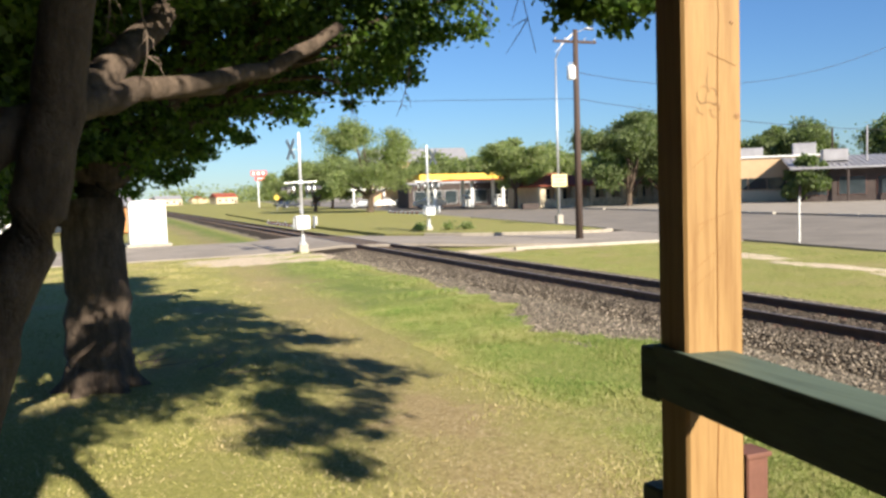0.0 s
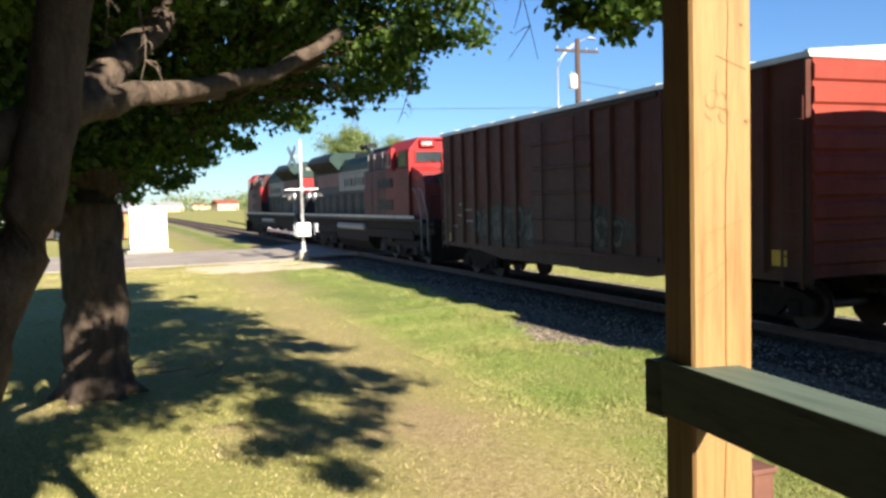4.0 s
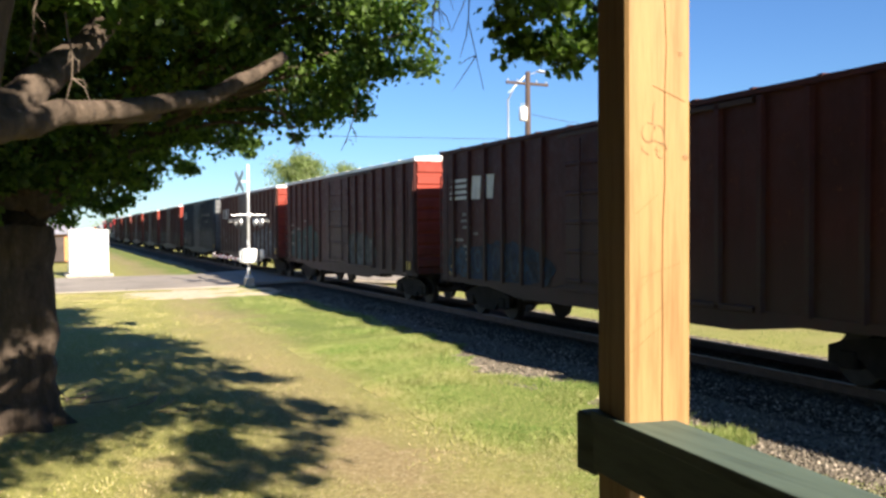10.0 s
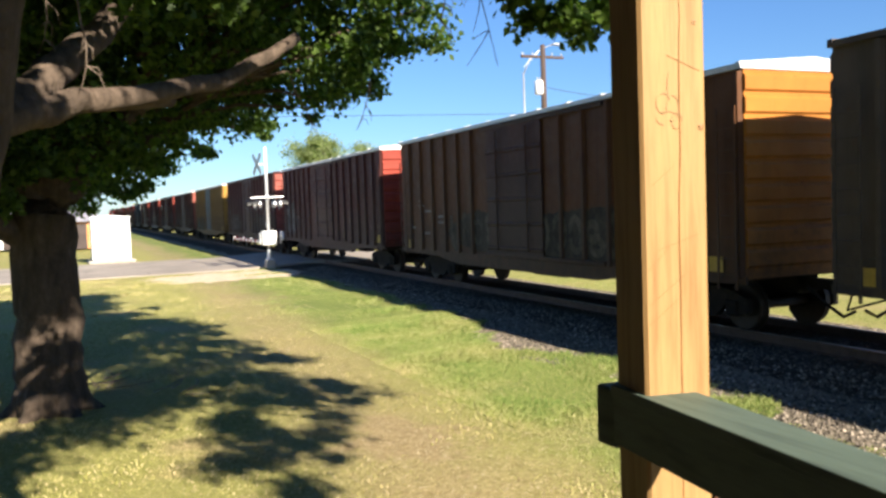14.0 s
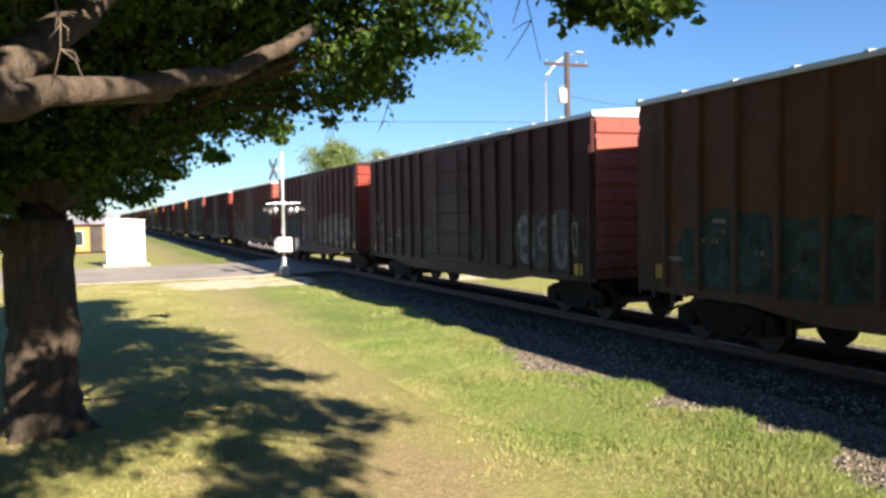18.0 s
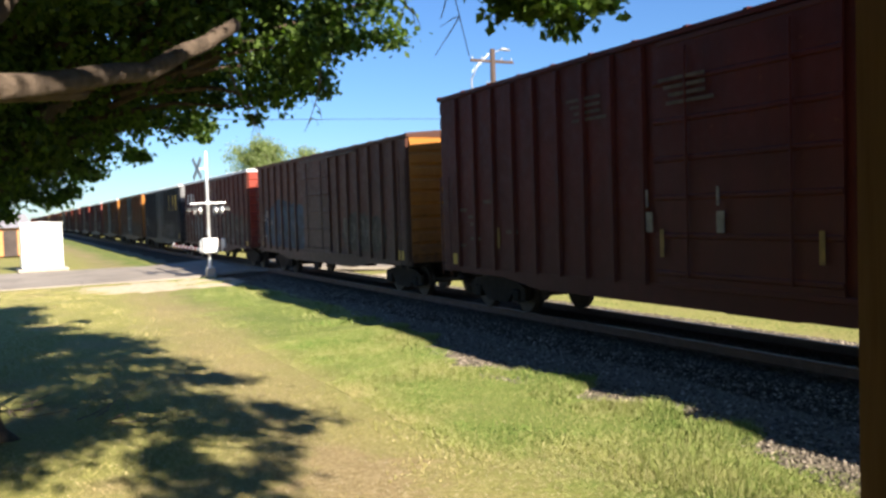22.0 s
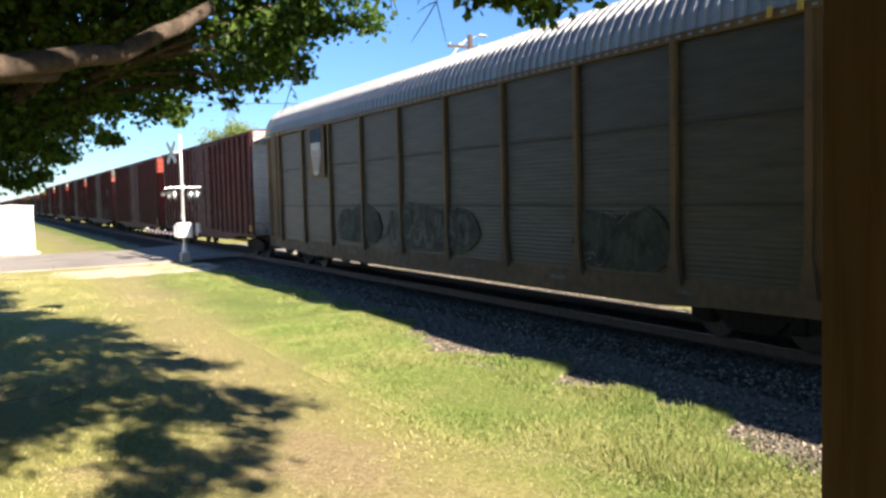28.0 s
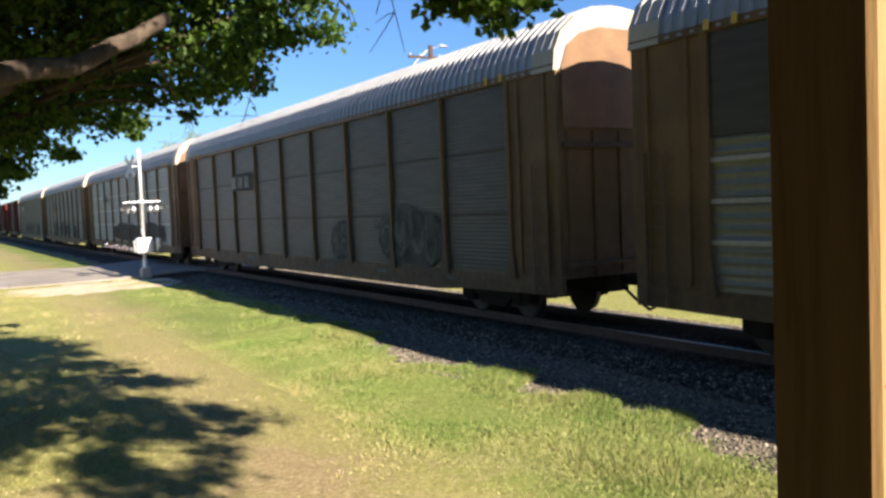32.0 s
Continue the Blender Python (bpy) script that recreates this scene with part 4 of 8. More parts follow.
# ---- trees ----
def leaf_cloud(name, clumps, per, size, material, seed, sub=9, spread=0.34):
    """A crown of single folded leaves, thick in twig-end bunches. Clumps: (x, y, z, rx, ry, rz)."""
    rng = np.random.default_rng(seed)
    pts = []
    vols = [c[3] * c[4] * c[5] for c in clumps]
    top = max(vols)
    for c, vol in zip(clumps, vols):
        k = max(int(per * (vol / top) ** 0.66), 60)
        m = max(int(sub * (vol / top) ** 0.5) + 3, 4)
        d = rng.normal(0, 1, (m, 3))
        d /= np.linalg.norm(d, axis=1)[:, None]
        cen = d * (rng.random((m, 1)) ** 0.45)
        which = rng.integers(0, m, k)
        p = cen[which] + rng.normal(0, spread * rng.uniform(0.6, 1.3, (m, 1))[which], (k, 3)) * np.array((1, 1, 0.75))
        pts.append(p * np.array(c[3:6]) + np.array(c[:3]))
    p = np.concatenate(pts)
    n = len(p)
    d = rng.normal(0, 1, (n, 3))
    d[:, 2] -= 0.4
    d /= np.linalg.norm(d, axis=1)[:, None]
    q = rng.normal(0, 1, (n, 3))
    w = np.cross(d, q)
    w /= np.linalg.norm(w, axis=1)[:, None]
    up = np.cross(d, w)
    ln = size * rng.uniform(0.6, 1.35, (n, 1))
    wd = ln * rng.uniform(0.28, 0.42, (n, 1))
    v = np.stack([p, p + d * ln * 0.5 + w * wd + up * wd * 0.3, p + d * ln, p + d * ln * 0.5 - w * wd + up * wd * 0.3], 1)
    f = (np.array([[0, 1, 2], [0, 2, 3]])[None] + 4 * np.arange(n)[:, None, None]).reshape(-1, 3)
    return array_mesh(name, v.reshape(-1, 3), f, material, 3)


def limb(points, r0, r1, rnd, wob=0.12, steps=4):
    """A bent, tapering limb through the given points."""
    pts = []
    total = (len(points) - 1) * steps
    for i, (a, b) in enumerate(zip(points, points[1:])):
        a, b = Vector(a), Vector(b)
        for k in range(steps + (1 if i == len(points) - 2 else 0)):
            u = (i * steps + k) / total
            j = Vector((rnd.uniform(-1, 1), rnd.uniform(-1, 1), rnd.uniform(-1, 1))) * wob * (r0 + (r1 - r0) * u)
            pts.append((a.lerp(b, k / steps) + j, r0 + (r1 - r0) * u))
    return Shape().tube(pts, 12)


def tree(name, label, at, trunk, limbs, clumps, per, size, leaf, seed, twigs=0, sub=9, spread=0.34):
    t = thing(name, label, "tree", at)
    rnd = random.Random(seed)
    pts, r0, r1 = trunk
    s = limb(pts, r0, r1, rnd)
    base = Vector(pts[0])
    for k in range(6):
        a = 1.05 * k + rnd.uniform(-0.2, 0.2)
        o = Vector((math.cos(a), math.sin(a), 0))
        s.tube([(base + o * r0 * 1.7 + Vector((0, 0, -0.15)), r0 * 0.18), (base + o * r0 * 0.9 + Vector((0, 0, 0.12)), r0 * 0.33), (base + o * r0 * 0.4 + Vector((0, 0, 0.7)), r0 * 0.4)], 7)
    part("trunk", s, BARK, t, "rough grey-brown bark", True)
    for pts, r0, r1 in limbs:
        part("limb", limb(pts, r0, r1, rnd, 0.2), BARK, t, "", True)
    part("crown", leaf_cloud("crown", clumps, per, size, leaf, seed, sub, spread), leaf, t, "")
    return t


def grow(clumps, seed, root, material, parent, n=3):
    """Fine dark branches from a root point out into the clumps."""
    rnd = random.Random(seed)
    for c in clumps:
        s = Shape()
        for k in range(n):
            e = Vector((c[0] + rnd.uniform(-0.6, 0.6) * c[3], c[1] + rnd.uniform(-0.6, 0.6) * c[4], c[2] + rnd.uniform(-0.3, 0.7) * c[5]))
            b = Vector(root).lerp(e, 0.45) + Vector((rnd.uniform(-0.4, 0.4), rnd.uniform(-0.4, 0.4), rnd.uniform(0.0, 0.6)))
            s.tube([(b, 0.05), (b.lerp(e, 0.5) + Vector((0, 0, 0.15)), 0.03), (e, 0.01)], 6)
        part("branch", s, material, parent, "", True)


def dead_twigs(parent, starts, seed):
    """Hanging bare twigs that fork."""
    rnd = random.Random(seed)
    for x, y, z, ln, lean in starts:
        s = Shape()
        p = Vector((x, y, z))
        d = Vector((lean, 0.1, -1)).normalized()
        pts = [(p, 0.0065)]
        for k in range(4):
            d = (d + Vector((rnd.uniform(-0.25, 0.25), rnd.uniform(-0.2, 0.2), rnd.uniform(-0.1, 0.1)))).normalized()
            p = p + d * ln / 4
            pts.append((p, 0.0065 - 0.0013 * k))
        s.tube(pts, 5)
        for k in (1, 2, 2, 3, 3):
            q = pts[k][0]
            e = q + Vector((rnd.uniform(-0.5, 0.5), rnd.uniform(-0.2, 0.2), rnd.uniform(-0.9, -0.2))) * ln * 0.4
            s.tube([(q, 0.005), (q.lerp(e, 0.5) + Vector((0.02, 0, 0.02)), 0.004), (e, 0.002)], 5)
        part("dead_twig", s, TWIG, parent)


# the old oak on the lawn: heavy crown that droops towards the track
# laid out at large; see nearer()
FAR_A = [(7.6, 19.3, 6.83, 1.10), (6.6, 20.0, 6.38, 1.24), (7.0, 20.7, 5.67, 0.76), (5.7, 19.3, 5.69, 1.24), (6.5, 22.1, 5.19, 0.62), (5.0, 20.7, 6.38, 1.52), (5.6, 23.5, 5.66, 1.10), (5.4, 27.6, 5.40, 1.03), (6.4, 30.4, 5.24, 0.55), (4.2, 23.5, 5.94, 1.52), (3.3, 20.7, 6.31, 1.79), (3.7, 26.2, 5.32, 1.24), (3.9, 30.4, 4.90, 0.83), (4.5, 30.4, 4.70, 0.48), (2.4, 22.1, 5.97, 1.93), (2.4, 26.2, 5.23, 1.24), (2.9, 30.4, 4.13, 0.62), (1.9, 30.4, 3.56, 0.83), (1.7, 27.6, 4.50, 1.52), (1.0, 23.5, 5.28, 1.93), (0.8, 27.6, 3.64, 1.24), (0.2, 24.8, 4.37, 1.79), (-0.0, 20.7, 5.69, 2.07), (-0.6, 23.5, 4.69, 1.93)]
FAR_B = [(0.2, 29.0, 3.00, 0.76), (-1.2, 24.8, 3.47, 1.52), (-1.4, 20.7, 5.40, 2.35), (-2.3, 23.5, 3.99, 2.35), (4.7, 19.3, 7.52, 2.07), (2.7, 19.3, 7.51, 2.35), (0.9, 19.3, 7.28, 2.35), (7.0, 19.3, 7.60, 1.38), (-0.8, 19.3, 7.06, 2.35), (-2.9, 20.7, 6.08, 2.62), (-4.1, 24.8, 4.10, 2.48), (-3.4, 26.2, 2.96, 1.38)]


SHADE = [(8.5, [(1.45, 2.1)]), (9.2, [(1.1, 2.45)]), (9.9, [(1.2, 2.6), (-2.4, -0.9)]), (10.6, [(1.5, 2.3), (-4, -0.6)]), (11.3, [(1.5, 3.0), (-6, 0.2)]), (12.1, [(1.7, 3.9), (-7, -1.2)]), (12.75, [(0.6, 3.8), (-7, 0.7)]),
         (13.5, [(2.4, 3.2), (-7, 1.7)]), (14.5, [(-7, 3.1)]), (15.2, [(-7, 3.8)]), (16.1, [(-7, 3.1)]), (17.0, [(-7, 3.2)]), (18.0, [(-7, 3.0)]), (19.0, [(-7, 2.9)]), (20.0, [(1.2, 2.8), (-7, 0.2)]), (21.2, [(-7, 0.9)]),
         (22.4, [(-7, 0.9)]), (23.8, [(-7, 0.9)]), (25.2, [(-7, 0.9)]), (26.8, [(-7, 0.9)]), (28.6, [(-7, 0.9)]), (30.5, [(-7, 0.9)])]


# stretches of the low limbs that the sun reaches through gaps
SUNLIT = [Vector(p) for p in ((0.1, 6.1, 3.1), (0.5, 6.7, 3.25), (0.9, 7.2, 3.35), (1.7, 7.95, 3.75), (2.1, 8.2, 3.98), (-0.07, 6.1, 3.17), (0.21, 6.5, 3.49), (0.47, 6.9, 3.81), (0.62, 7.1, 4.0))]


def in_gap(c, r):
    """True if a clump at c would stand between the sun and a sunlit limb."""
    return any(((c - q) - SUN_AWAY * (c - q).dot(SUN_AWAY)).length < r * 0.75 and (c - q).dot(SUN_AWAY) < 0 for q in SUNLIT)


def shade_crown():
    """The high boughs that reach out over the lawn and the deck, above the eye."""
    rnd = random.Random(12)
    out = []
    for y, spans in SHADE:
        for a, b in spans:
            x = b - 0.2
            while x > a + 0.1:
                deep = x < 0.7 and y > 12.2
                r = rnd.uniform(0.34, 0.56) if x > 0.7 else rnd.uniform(0.6, 0.95)
                if deep and rnd.random() < 0.13:
                    x -= rnd.uniform(0.3, 0.55)
                    continue
                for k in range(2 if deep and rnd.random() < 0.7 else 1):
                    z = rnd.uniform(5.9, 6.9) + 1.05 * k
                    c = Vector((x + 0.42 * (z + 0.3) + rnd.uniform(-0.1, 0.1), y + rnd.uniform(-0.25, 0.25) - 1.78 * (z + 0.3), z))
                    if not in_gap(c, r):
                        out.append((*c, r, r * 1.3, r * 0.42))
                x -= r * (rnd.uniform(1.1, 1.5) if x > 0.7 else rnd.uniform(0.9, 1.25))
    return out


def top_crown():
    """Unseen foliage added high over the lawn to block the sky; its shade falls inside that of the boughs."""
    rnd = random.Random(14)
    out = []
    y = 15.0
    while y < 31:
        b = 0.6 if y < 20 else -0.6
        while b > -9:
            z = rnd.uniform(8.2, 10.4)
            c = Vector((b - 0.6 + 0.42 * (z + 0.3), y + rnd.uniform(-0.4, 0.4) - 1.78 * (z + 0.3), z))
            if not in_gap(c, 1.1):
                out.append((*c, 1.15, 1.25, 0.55))
            b -= 1.5
        y += 1.5
    return out


# thick low foliage behind and beside the trunks; first eight unseen, added for shade
DROOP = [(0.75, 1.3, 5.5, 0.55), (0.3, 1.5, 5.55, 0.5), (0.55, 2.0, 5.6, 0.5), (-0.2, 1.9, 5.6, 0.5), (0.5, 2.5, 5.35, 0.6), (0.0, 2.9, 5.2, 0.6), (-0.5, 2.6, 5.4, 0.7), (0.9, 3.3, 5.5, 0.5), (-1.9, 8.0, 4.2, 0.8), (-1.4, 9.5, 4.6, 0.9), (-2.2, 10.5, 3.7, 0.9), (-0.6, 11.5, 5.0, 0.9), (-1.7, 12.5, 4.2, 1.0), (-2.6, 13.5, 3.2, 1.0), (-0.2, 9.0, 4.9, 0.7), (-3.0, 9.0, 3.4, 0.9), (-2.4, 6.5, 4.6, 0.8), (-3.2, 16.0, 3.0, 1.3), (-1.6, 17.5, 4.2, 1.1), (-3.4, 19.0, 3.4, 1.4), (0.2, 18.5, 5.0, 0.9)]
OAK_EYE, OAK_K = Vector((0.12, 0.15, 2.37)), 0.60


def nearer(x, y, z):
    """Places of the crown were laid out large; draw them in towards the deck."""
    return tuple(OAK_EYE + (Vector((x, y, z)) - OAK_EYE) * OAK_K)


OAK_LOW = [(-0.9, 12.4, 2.75, 0.5), (-0.45, 12.2, 3.1, 0.5), (0.15, 12.3, 3.05, 0.4), (0.55, 12.6, 3.3, 0.42), (-0.2, 12.0, 3.5, 0.5), (0.5, 12.0, 3.8, 0.5), (-0.95, 12.1, 3.6, 0.6), (0.95, 12.9, 3.35, 0.35), (1.3, 13.6, 3.3, 0.35)]
# Out-of-view clumps west of the oak, added to keep sky light off.
OAK_SKY_BLOCK = [(-2.2 - 1.5 * (k % 4), 9.5 + 2.0 * (k // 4), 2.9 + 0.9 * ((k * 7) % 4), 1.05) for k in range(20)]
far_clumps = [(x, y, z, r, r, r * 0.75) for x, y, z, r in OAK_LOW + OAK_SKY_BLOCK] + [nearer(x, y, z) + (r * OAK_K, r * OAK_K, r * 0.72 * OAK_K) for x, y, z, r in FAR_A + FAR_B]
oak = tree("oak_tree", "large spreading oak with heavy low limbs on the lawn", (0, 0, 0), ([(-0.27, 13.1, -0.35), (-0.27, 13.1, 0.5), (-0.26, 13.1, 1.4), (-0.22, 13.1, 2.4), (-0.1, 13.0, 3.1)], 0.46, 0.40),
           [([(-0.1, 13.0, 2.6), (0.35, 12.9, 3.1), (0.9, 12.7, 3.8), (2.2, 12.4, 4.7), (3.4, 12.1, 5.3)], 0.21, 0.05), ([(-0.3, 13.0, 2.0), (-1.0, 12.8, 2.5), (-1.7, 12.6, 2.55), (-3.2, 12.2, 3.6)], 0.20, 0.07),
            ([(-0.15, 13.0, 2.9), (0.3, 13.4, 4.2), (0.7, 13.8, 5.9)], 0.24, 0.07), ([(0.1, 13.0, 2.7), (0.9, 14.4, 3.5), (2.6, 16.5, 4.1)], 0.14, 0.03), ([(-0.25, 13.1, 2.5), (-0.7, 12.6, 3.6), (-1.6, 12.0, 4.8)], 0.22, 0.07)],
           far_clumps, 5600, 0.105, LEAF, 21, sub=16, spread=0.26)
grow(far_clumps, 5, (-0.1, 13.0, 3.3), BARK, oak, 2)
near_clumps = shade_crown()
spray_clumps = [(0.55, 6.3, 3.9, 0.22, 0.2, 0.2), (1.2, 6.6, 4.1, 0.25, 0.2, 0.22), (3.76, 6.5, 4.02, 0.28, 0.3, 0.16), (3.98, 6.3, 3.90, 0.26, 0.3, 0.14), (4.22, 6.2, 3.86, 0.22, 0.3, 0.15), (4.45, 6.2, 4.0, 0.25, 0.3, 0.2), (3.9, 6.0, 4.25, 0.4, 0.4, 0.18)]
pecan = tree("shade_tree", "leaning dark-barked shade tree beside the deck", (0, 0, 0), ([(-1.2, 5.0, -0.35), (-0.92, 5.0, 0.7), (-0.66, 5.0, 1.6), (-0.36, 5.0, 2.35), (-0.21, 5.0, 3.05), (-0.1, 4.95, 3.7), (0.2, 4.7, 4.6)], 0.18, 0.12),
             [([(-0.95, 4.7, 2.5), (-0.45, 5.1, 2.76), (-0.15, 5.8, 2.99), (0.22, 6.3, 3.14), (0.89, 7.2, 3.31)], 0.15, 0.068), ([(-0.25, 5.75, 2.98), (-0.07, 6.1, 3.17), (0.21, 6.5, 3.49), (0.47, 6.9, 3.81), (0.85, 7.4, 4.35)], 0.145, 0.075), ([(0.3, 6.35, 3.15), (1.39, 7.7, 3.53), (1.83, 8.0, 3.78), (2.22, 8.3, 4.05)], 0.08, 0.055),
              ([(0.2, 4.7, 4.3), (1.6, 3.6, 5.2), (3.4, 2.0, 6.0), (5.4, 0.5, 6.3)], 0.14, 0.05), ([(0.2, 4.7, 4.3), (2.2, 5.6, 4.9), (4.0, 6.4, 4.6), (4.6, 6.3, 4.2)], 0.10, 0.02),
              ([(0.1, 4.7, 4.2), (-0.6, 8.0, 5.6), (0.6, 11.0, 6.4)], 0.15, 0.05), ([(0.0, 4.8, 4.0), (-2.0, 3.0, 5.4), (-3.5, 0.5, 6.2)], 0.15, 0.05)],
             near_clumps, 1700, 0.115, LEAF, 33, sub=9, spread=0.32)
part("low_foliage", leaf_cloud("low_foliage", [(x, y, z, r, r, r * 0.7) for x, y, z, r in DROOP if not in_gap(Vector((x, y, z)), r)], 3600, 0.13, LEAF, 34, 14, 0.28), LEAF, pecan)
part("top_crown", leaf_cloud("top_crown", top_crown(), 620, 0.19, LEAF, 36, 12, 0.36), LEAF, pecan)
part("leaf_spray", leaf_cloud("leaf_spray", spray_clumps, 700, 0.085, LEAF, 35, 9, 0.3), LEAF, pecan)
dead_twigs(pecan, [(3.42, 6.5, 4.72, 1.2, 0.0), (3.15, 6.5, 4.7, 0.7, -0.25), (3.95, 6.5, 4.75, 0.65, 0.2), (4.2, 6.5, 4.75, 0.65, -0.1), (2.7, 6.5, 4.6, 0.5, 0.3), (0.25, 6.0, 3.75, 0.55, 0.25), (2.45, 9.6, 3.95, 0.9, 0.35), (3.2, 9.0, 3.8, 0.6, -0.05), (0.1, 6.2, 3.9, 0.5, -0.2), (5.35, 6.6, 4.75, 0.5, 0.3), (3.0, 6.4, 4.3, 0.6, -0.3)], 8)


def round_tree(label, at, h, r, seed, leaf, low=0.3, per=2600, size=0.5, trunk_r=0.28, squash=0.75):
    """A free-standing broad tree."""
    rnd = random.Random(seed)
    clumps = []
    for k in range(20):
        a = rnd.uniform(0, 6.28)
        d = r * math.sqrt(rnd.random()) * 0.78
        z = h * (low + (1 - low) * rnd.uniform(0.15, 0.88) * (1.05 - 0.45 * d / r))
        q = r * rnd.uniform(0.18, 0.36)
        clumps.append((d * math.cos(a), d * math.sin(a), z, q, q, q * squash))
    limbs = [([(0, 0, h * low * 0.7), (c[0] * 0.5, c[1] * 0.5, (h * low * 0.7 + c[2]) / 2), c[:3]], trunk_r * 0.5, 0.04) for c in clumps[:6]]
    return tree("tree", label, at, ([(0, 0, -0.3), (0.1, 0, h * low * 0.6), (0.05, 0.1, h * 0.5)], trunk_r, trunk_r * 0.55), limbs, clumps, per, size, leaf, seed, sub=15, spread=0.29)

# ---- the train ----
S_GAP = 1.87
MOVING = []


def train_shift(t):
    """Metres that the train has run along the track at t seconds."""
    u = (t - 18) / 10
    return 313.24 + 230.535 * u - 1.372 * u * u - 1.779 * u ** 3


def patchy(name, c):
    """Old spray paint, thin in places, with grime showing through."""
    m = Mat(name, 0.7, 0.0, 0.2)
    a = m.noise(2.2, 6, 0.7)
    b = m.noise(9.0, 4, 0.6, (1.0, 3.0, 0.6))
    col = m.ramp(a, [(0.36, scale_rgb(c, 0.28)), (0.52, scale_rgb(c, 0.8)), (0.7, scale_rgb(c, 1.15))])
    m.color(m.mix(m.maprange(b, 0.48, 0.66, 0.0, 0.75), col, (0.035, 0.026, 0.022)))
    return m.m


PAINT = {}
# Enamels scaled down so that the train sides hold their shade.
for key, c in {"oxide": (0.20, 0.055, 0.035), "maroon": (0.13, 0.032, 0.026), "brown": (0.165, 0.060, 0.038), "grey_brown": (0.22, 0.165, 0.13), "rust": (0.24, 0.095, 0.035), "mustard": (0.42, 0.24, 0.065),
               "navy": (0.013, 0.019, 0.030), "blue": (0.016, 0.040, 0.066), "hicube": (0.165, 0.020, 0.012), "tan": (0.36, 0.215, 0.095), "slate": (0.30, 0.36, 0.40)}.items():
    PAINT[key] = car_paint(key + "_shade_dimmed_enamel", scale_rgb(c, 0.40), (0.06, 0.022, 0.015) if key == "hicube" else (0.06, 0.045, 0.035))
# Brighter copies of the body paint for the ends that face the sun.
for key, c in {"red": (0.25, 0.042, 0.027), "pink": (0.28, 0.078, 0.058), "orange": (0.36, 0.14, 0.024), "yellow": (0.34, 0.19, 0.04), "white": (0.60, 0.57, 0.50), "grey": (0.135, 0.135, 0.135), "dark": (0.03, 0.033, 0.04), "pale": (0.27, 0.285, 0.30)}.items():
    PAINT["end_" + key] = car_paint(key + "_sunlit_end_enamel", c, faded=0.12)
TAGS = {k: patchy(k + "_spray_paint", c) for k, c in {"silver": (0.155, 0.155, 0.142), "white": (0.27, 0.265, 0.24), "teal": (0.035, 0.09, 0.085), "blue": (0.03, 0.065, 0.11), "green": (0.10, 0.20, 0.12), "black": (0.026, 0.033, 0.029), "smoke": (0.05, 0.045, 0.04), "cream": (0.125, 0.105, 0.075), "yellow": (0.3, 0.21, 0.06), "pale": (0.13, 0.13, 0.11), "dim": (0.055, 0.075, 0.06)}.items()}
WASH = {}
for key, c in {"silver": (0.085, 0.083, 0.076), "white": (0.12, 0.118, 0.108), "teal": (0.022, 0.058, 0.055), "blue": (0.014, 0.036, 0.075), "cream": (0.066, 0.052, 0.036), "black": (0.020, 0.026, 0.022), "pale": (0.075, 0.078, 0.066), "dim": (0.046, 0.060, 0.046)}.items():
    WASH[key] = patchy(key + "_paint_wash", c)
# Rack panel grey, darkened to carry the shade of the car's side.
PANEL = Mat("shade_dimmed_rack_panel", 0.5, 0.35)
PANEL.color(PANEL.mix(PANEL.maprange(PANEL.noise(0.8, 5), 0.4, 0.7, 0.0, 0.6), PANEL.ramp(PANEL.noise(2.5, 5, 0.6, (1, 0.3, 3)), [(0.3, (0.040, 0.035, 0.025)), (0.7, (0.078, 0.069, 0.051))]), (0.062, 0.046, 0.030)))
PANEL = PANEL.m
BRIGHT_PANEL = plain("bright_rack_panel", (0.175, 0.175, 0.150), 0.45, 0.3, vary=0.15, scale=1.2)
# Sun on the upper end doors, put in as a lighter tan sheet.
END_SHEET = plain("sunlit_tan_sheet", (0.20, 0.105, 0.048), 0.6, vary=0.3, scale=1.6)
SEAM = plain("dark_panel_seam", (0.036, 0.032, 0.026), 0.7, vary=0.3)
SLAT = plain("pale_slat", (0.34, 0.335, 0.29), 0.5, vary=0.2)
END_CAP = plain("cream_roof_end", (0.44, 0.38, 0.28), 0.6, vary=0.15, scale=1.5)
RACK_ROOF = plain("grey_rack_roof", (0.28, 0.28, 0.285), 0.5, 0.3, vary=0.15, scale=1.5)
SHARED = {}


def shared(key, build):
    if key not in SHARED:
        SHARED[key] = build().mesh(key, UNDER)
    return SHARED[key]


def wheelset_shape():
    s = Shape()
    for x in (-0.76, 0.76):
        s.tube([((x - 0.07, 0, 0), 0.40), ((x - 0.05, 0, 0), 0.42), ((x + 0.05, 0, 0), 0.42), ((x + 0.07, 0, 0), 0.39)], 22)
        e = 1 if x > 0 else -1
        s.tube([((x - e * 0.10, 0, 0), 0.455), ((x - e * 0.06, 0, 0), 0.455)], 22)
    return s.cyl((-1.0, 0, 0), (1.0, 0, 0), 0.08, 10)


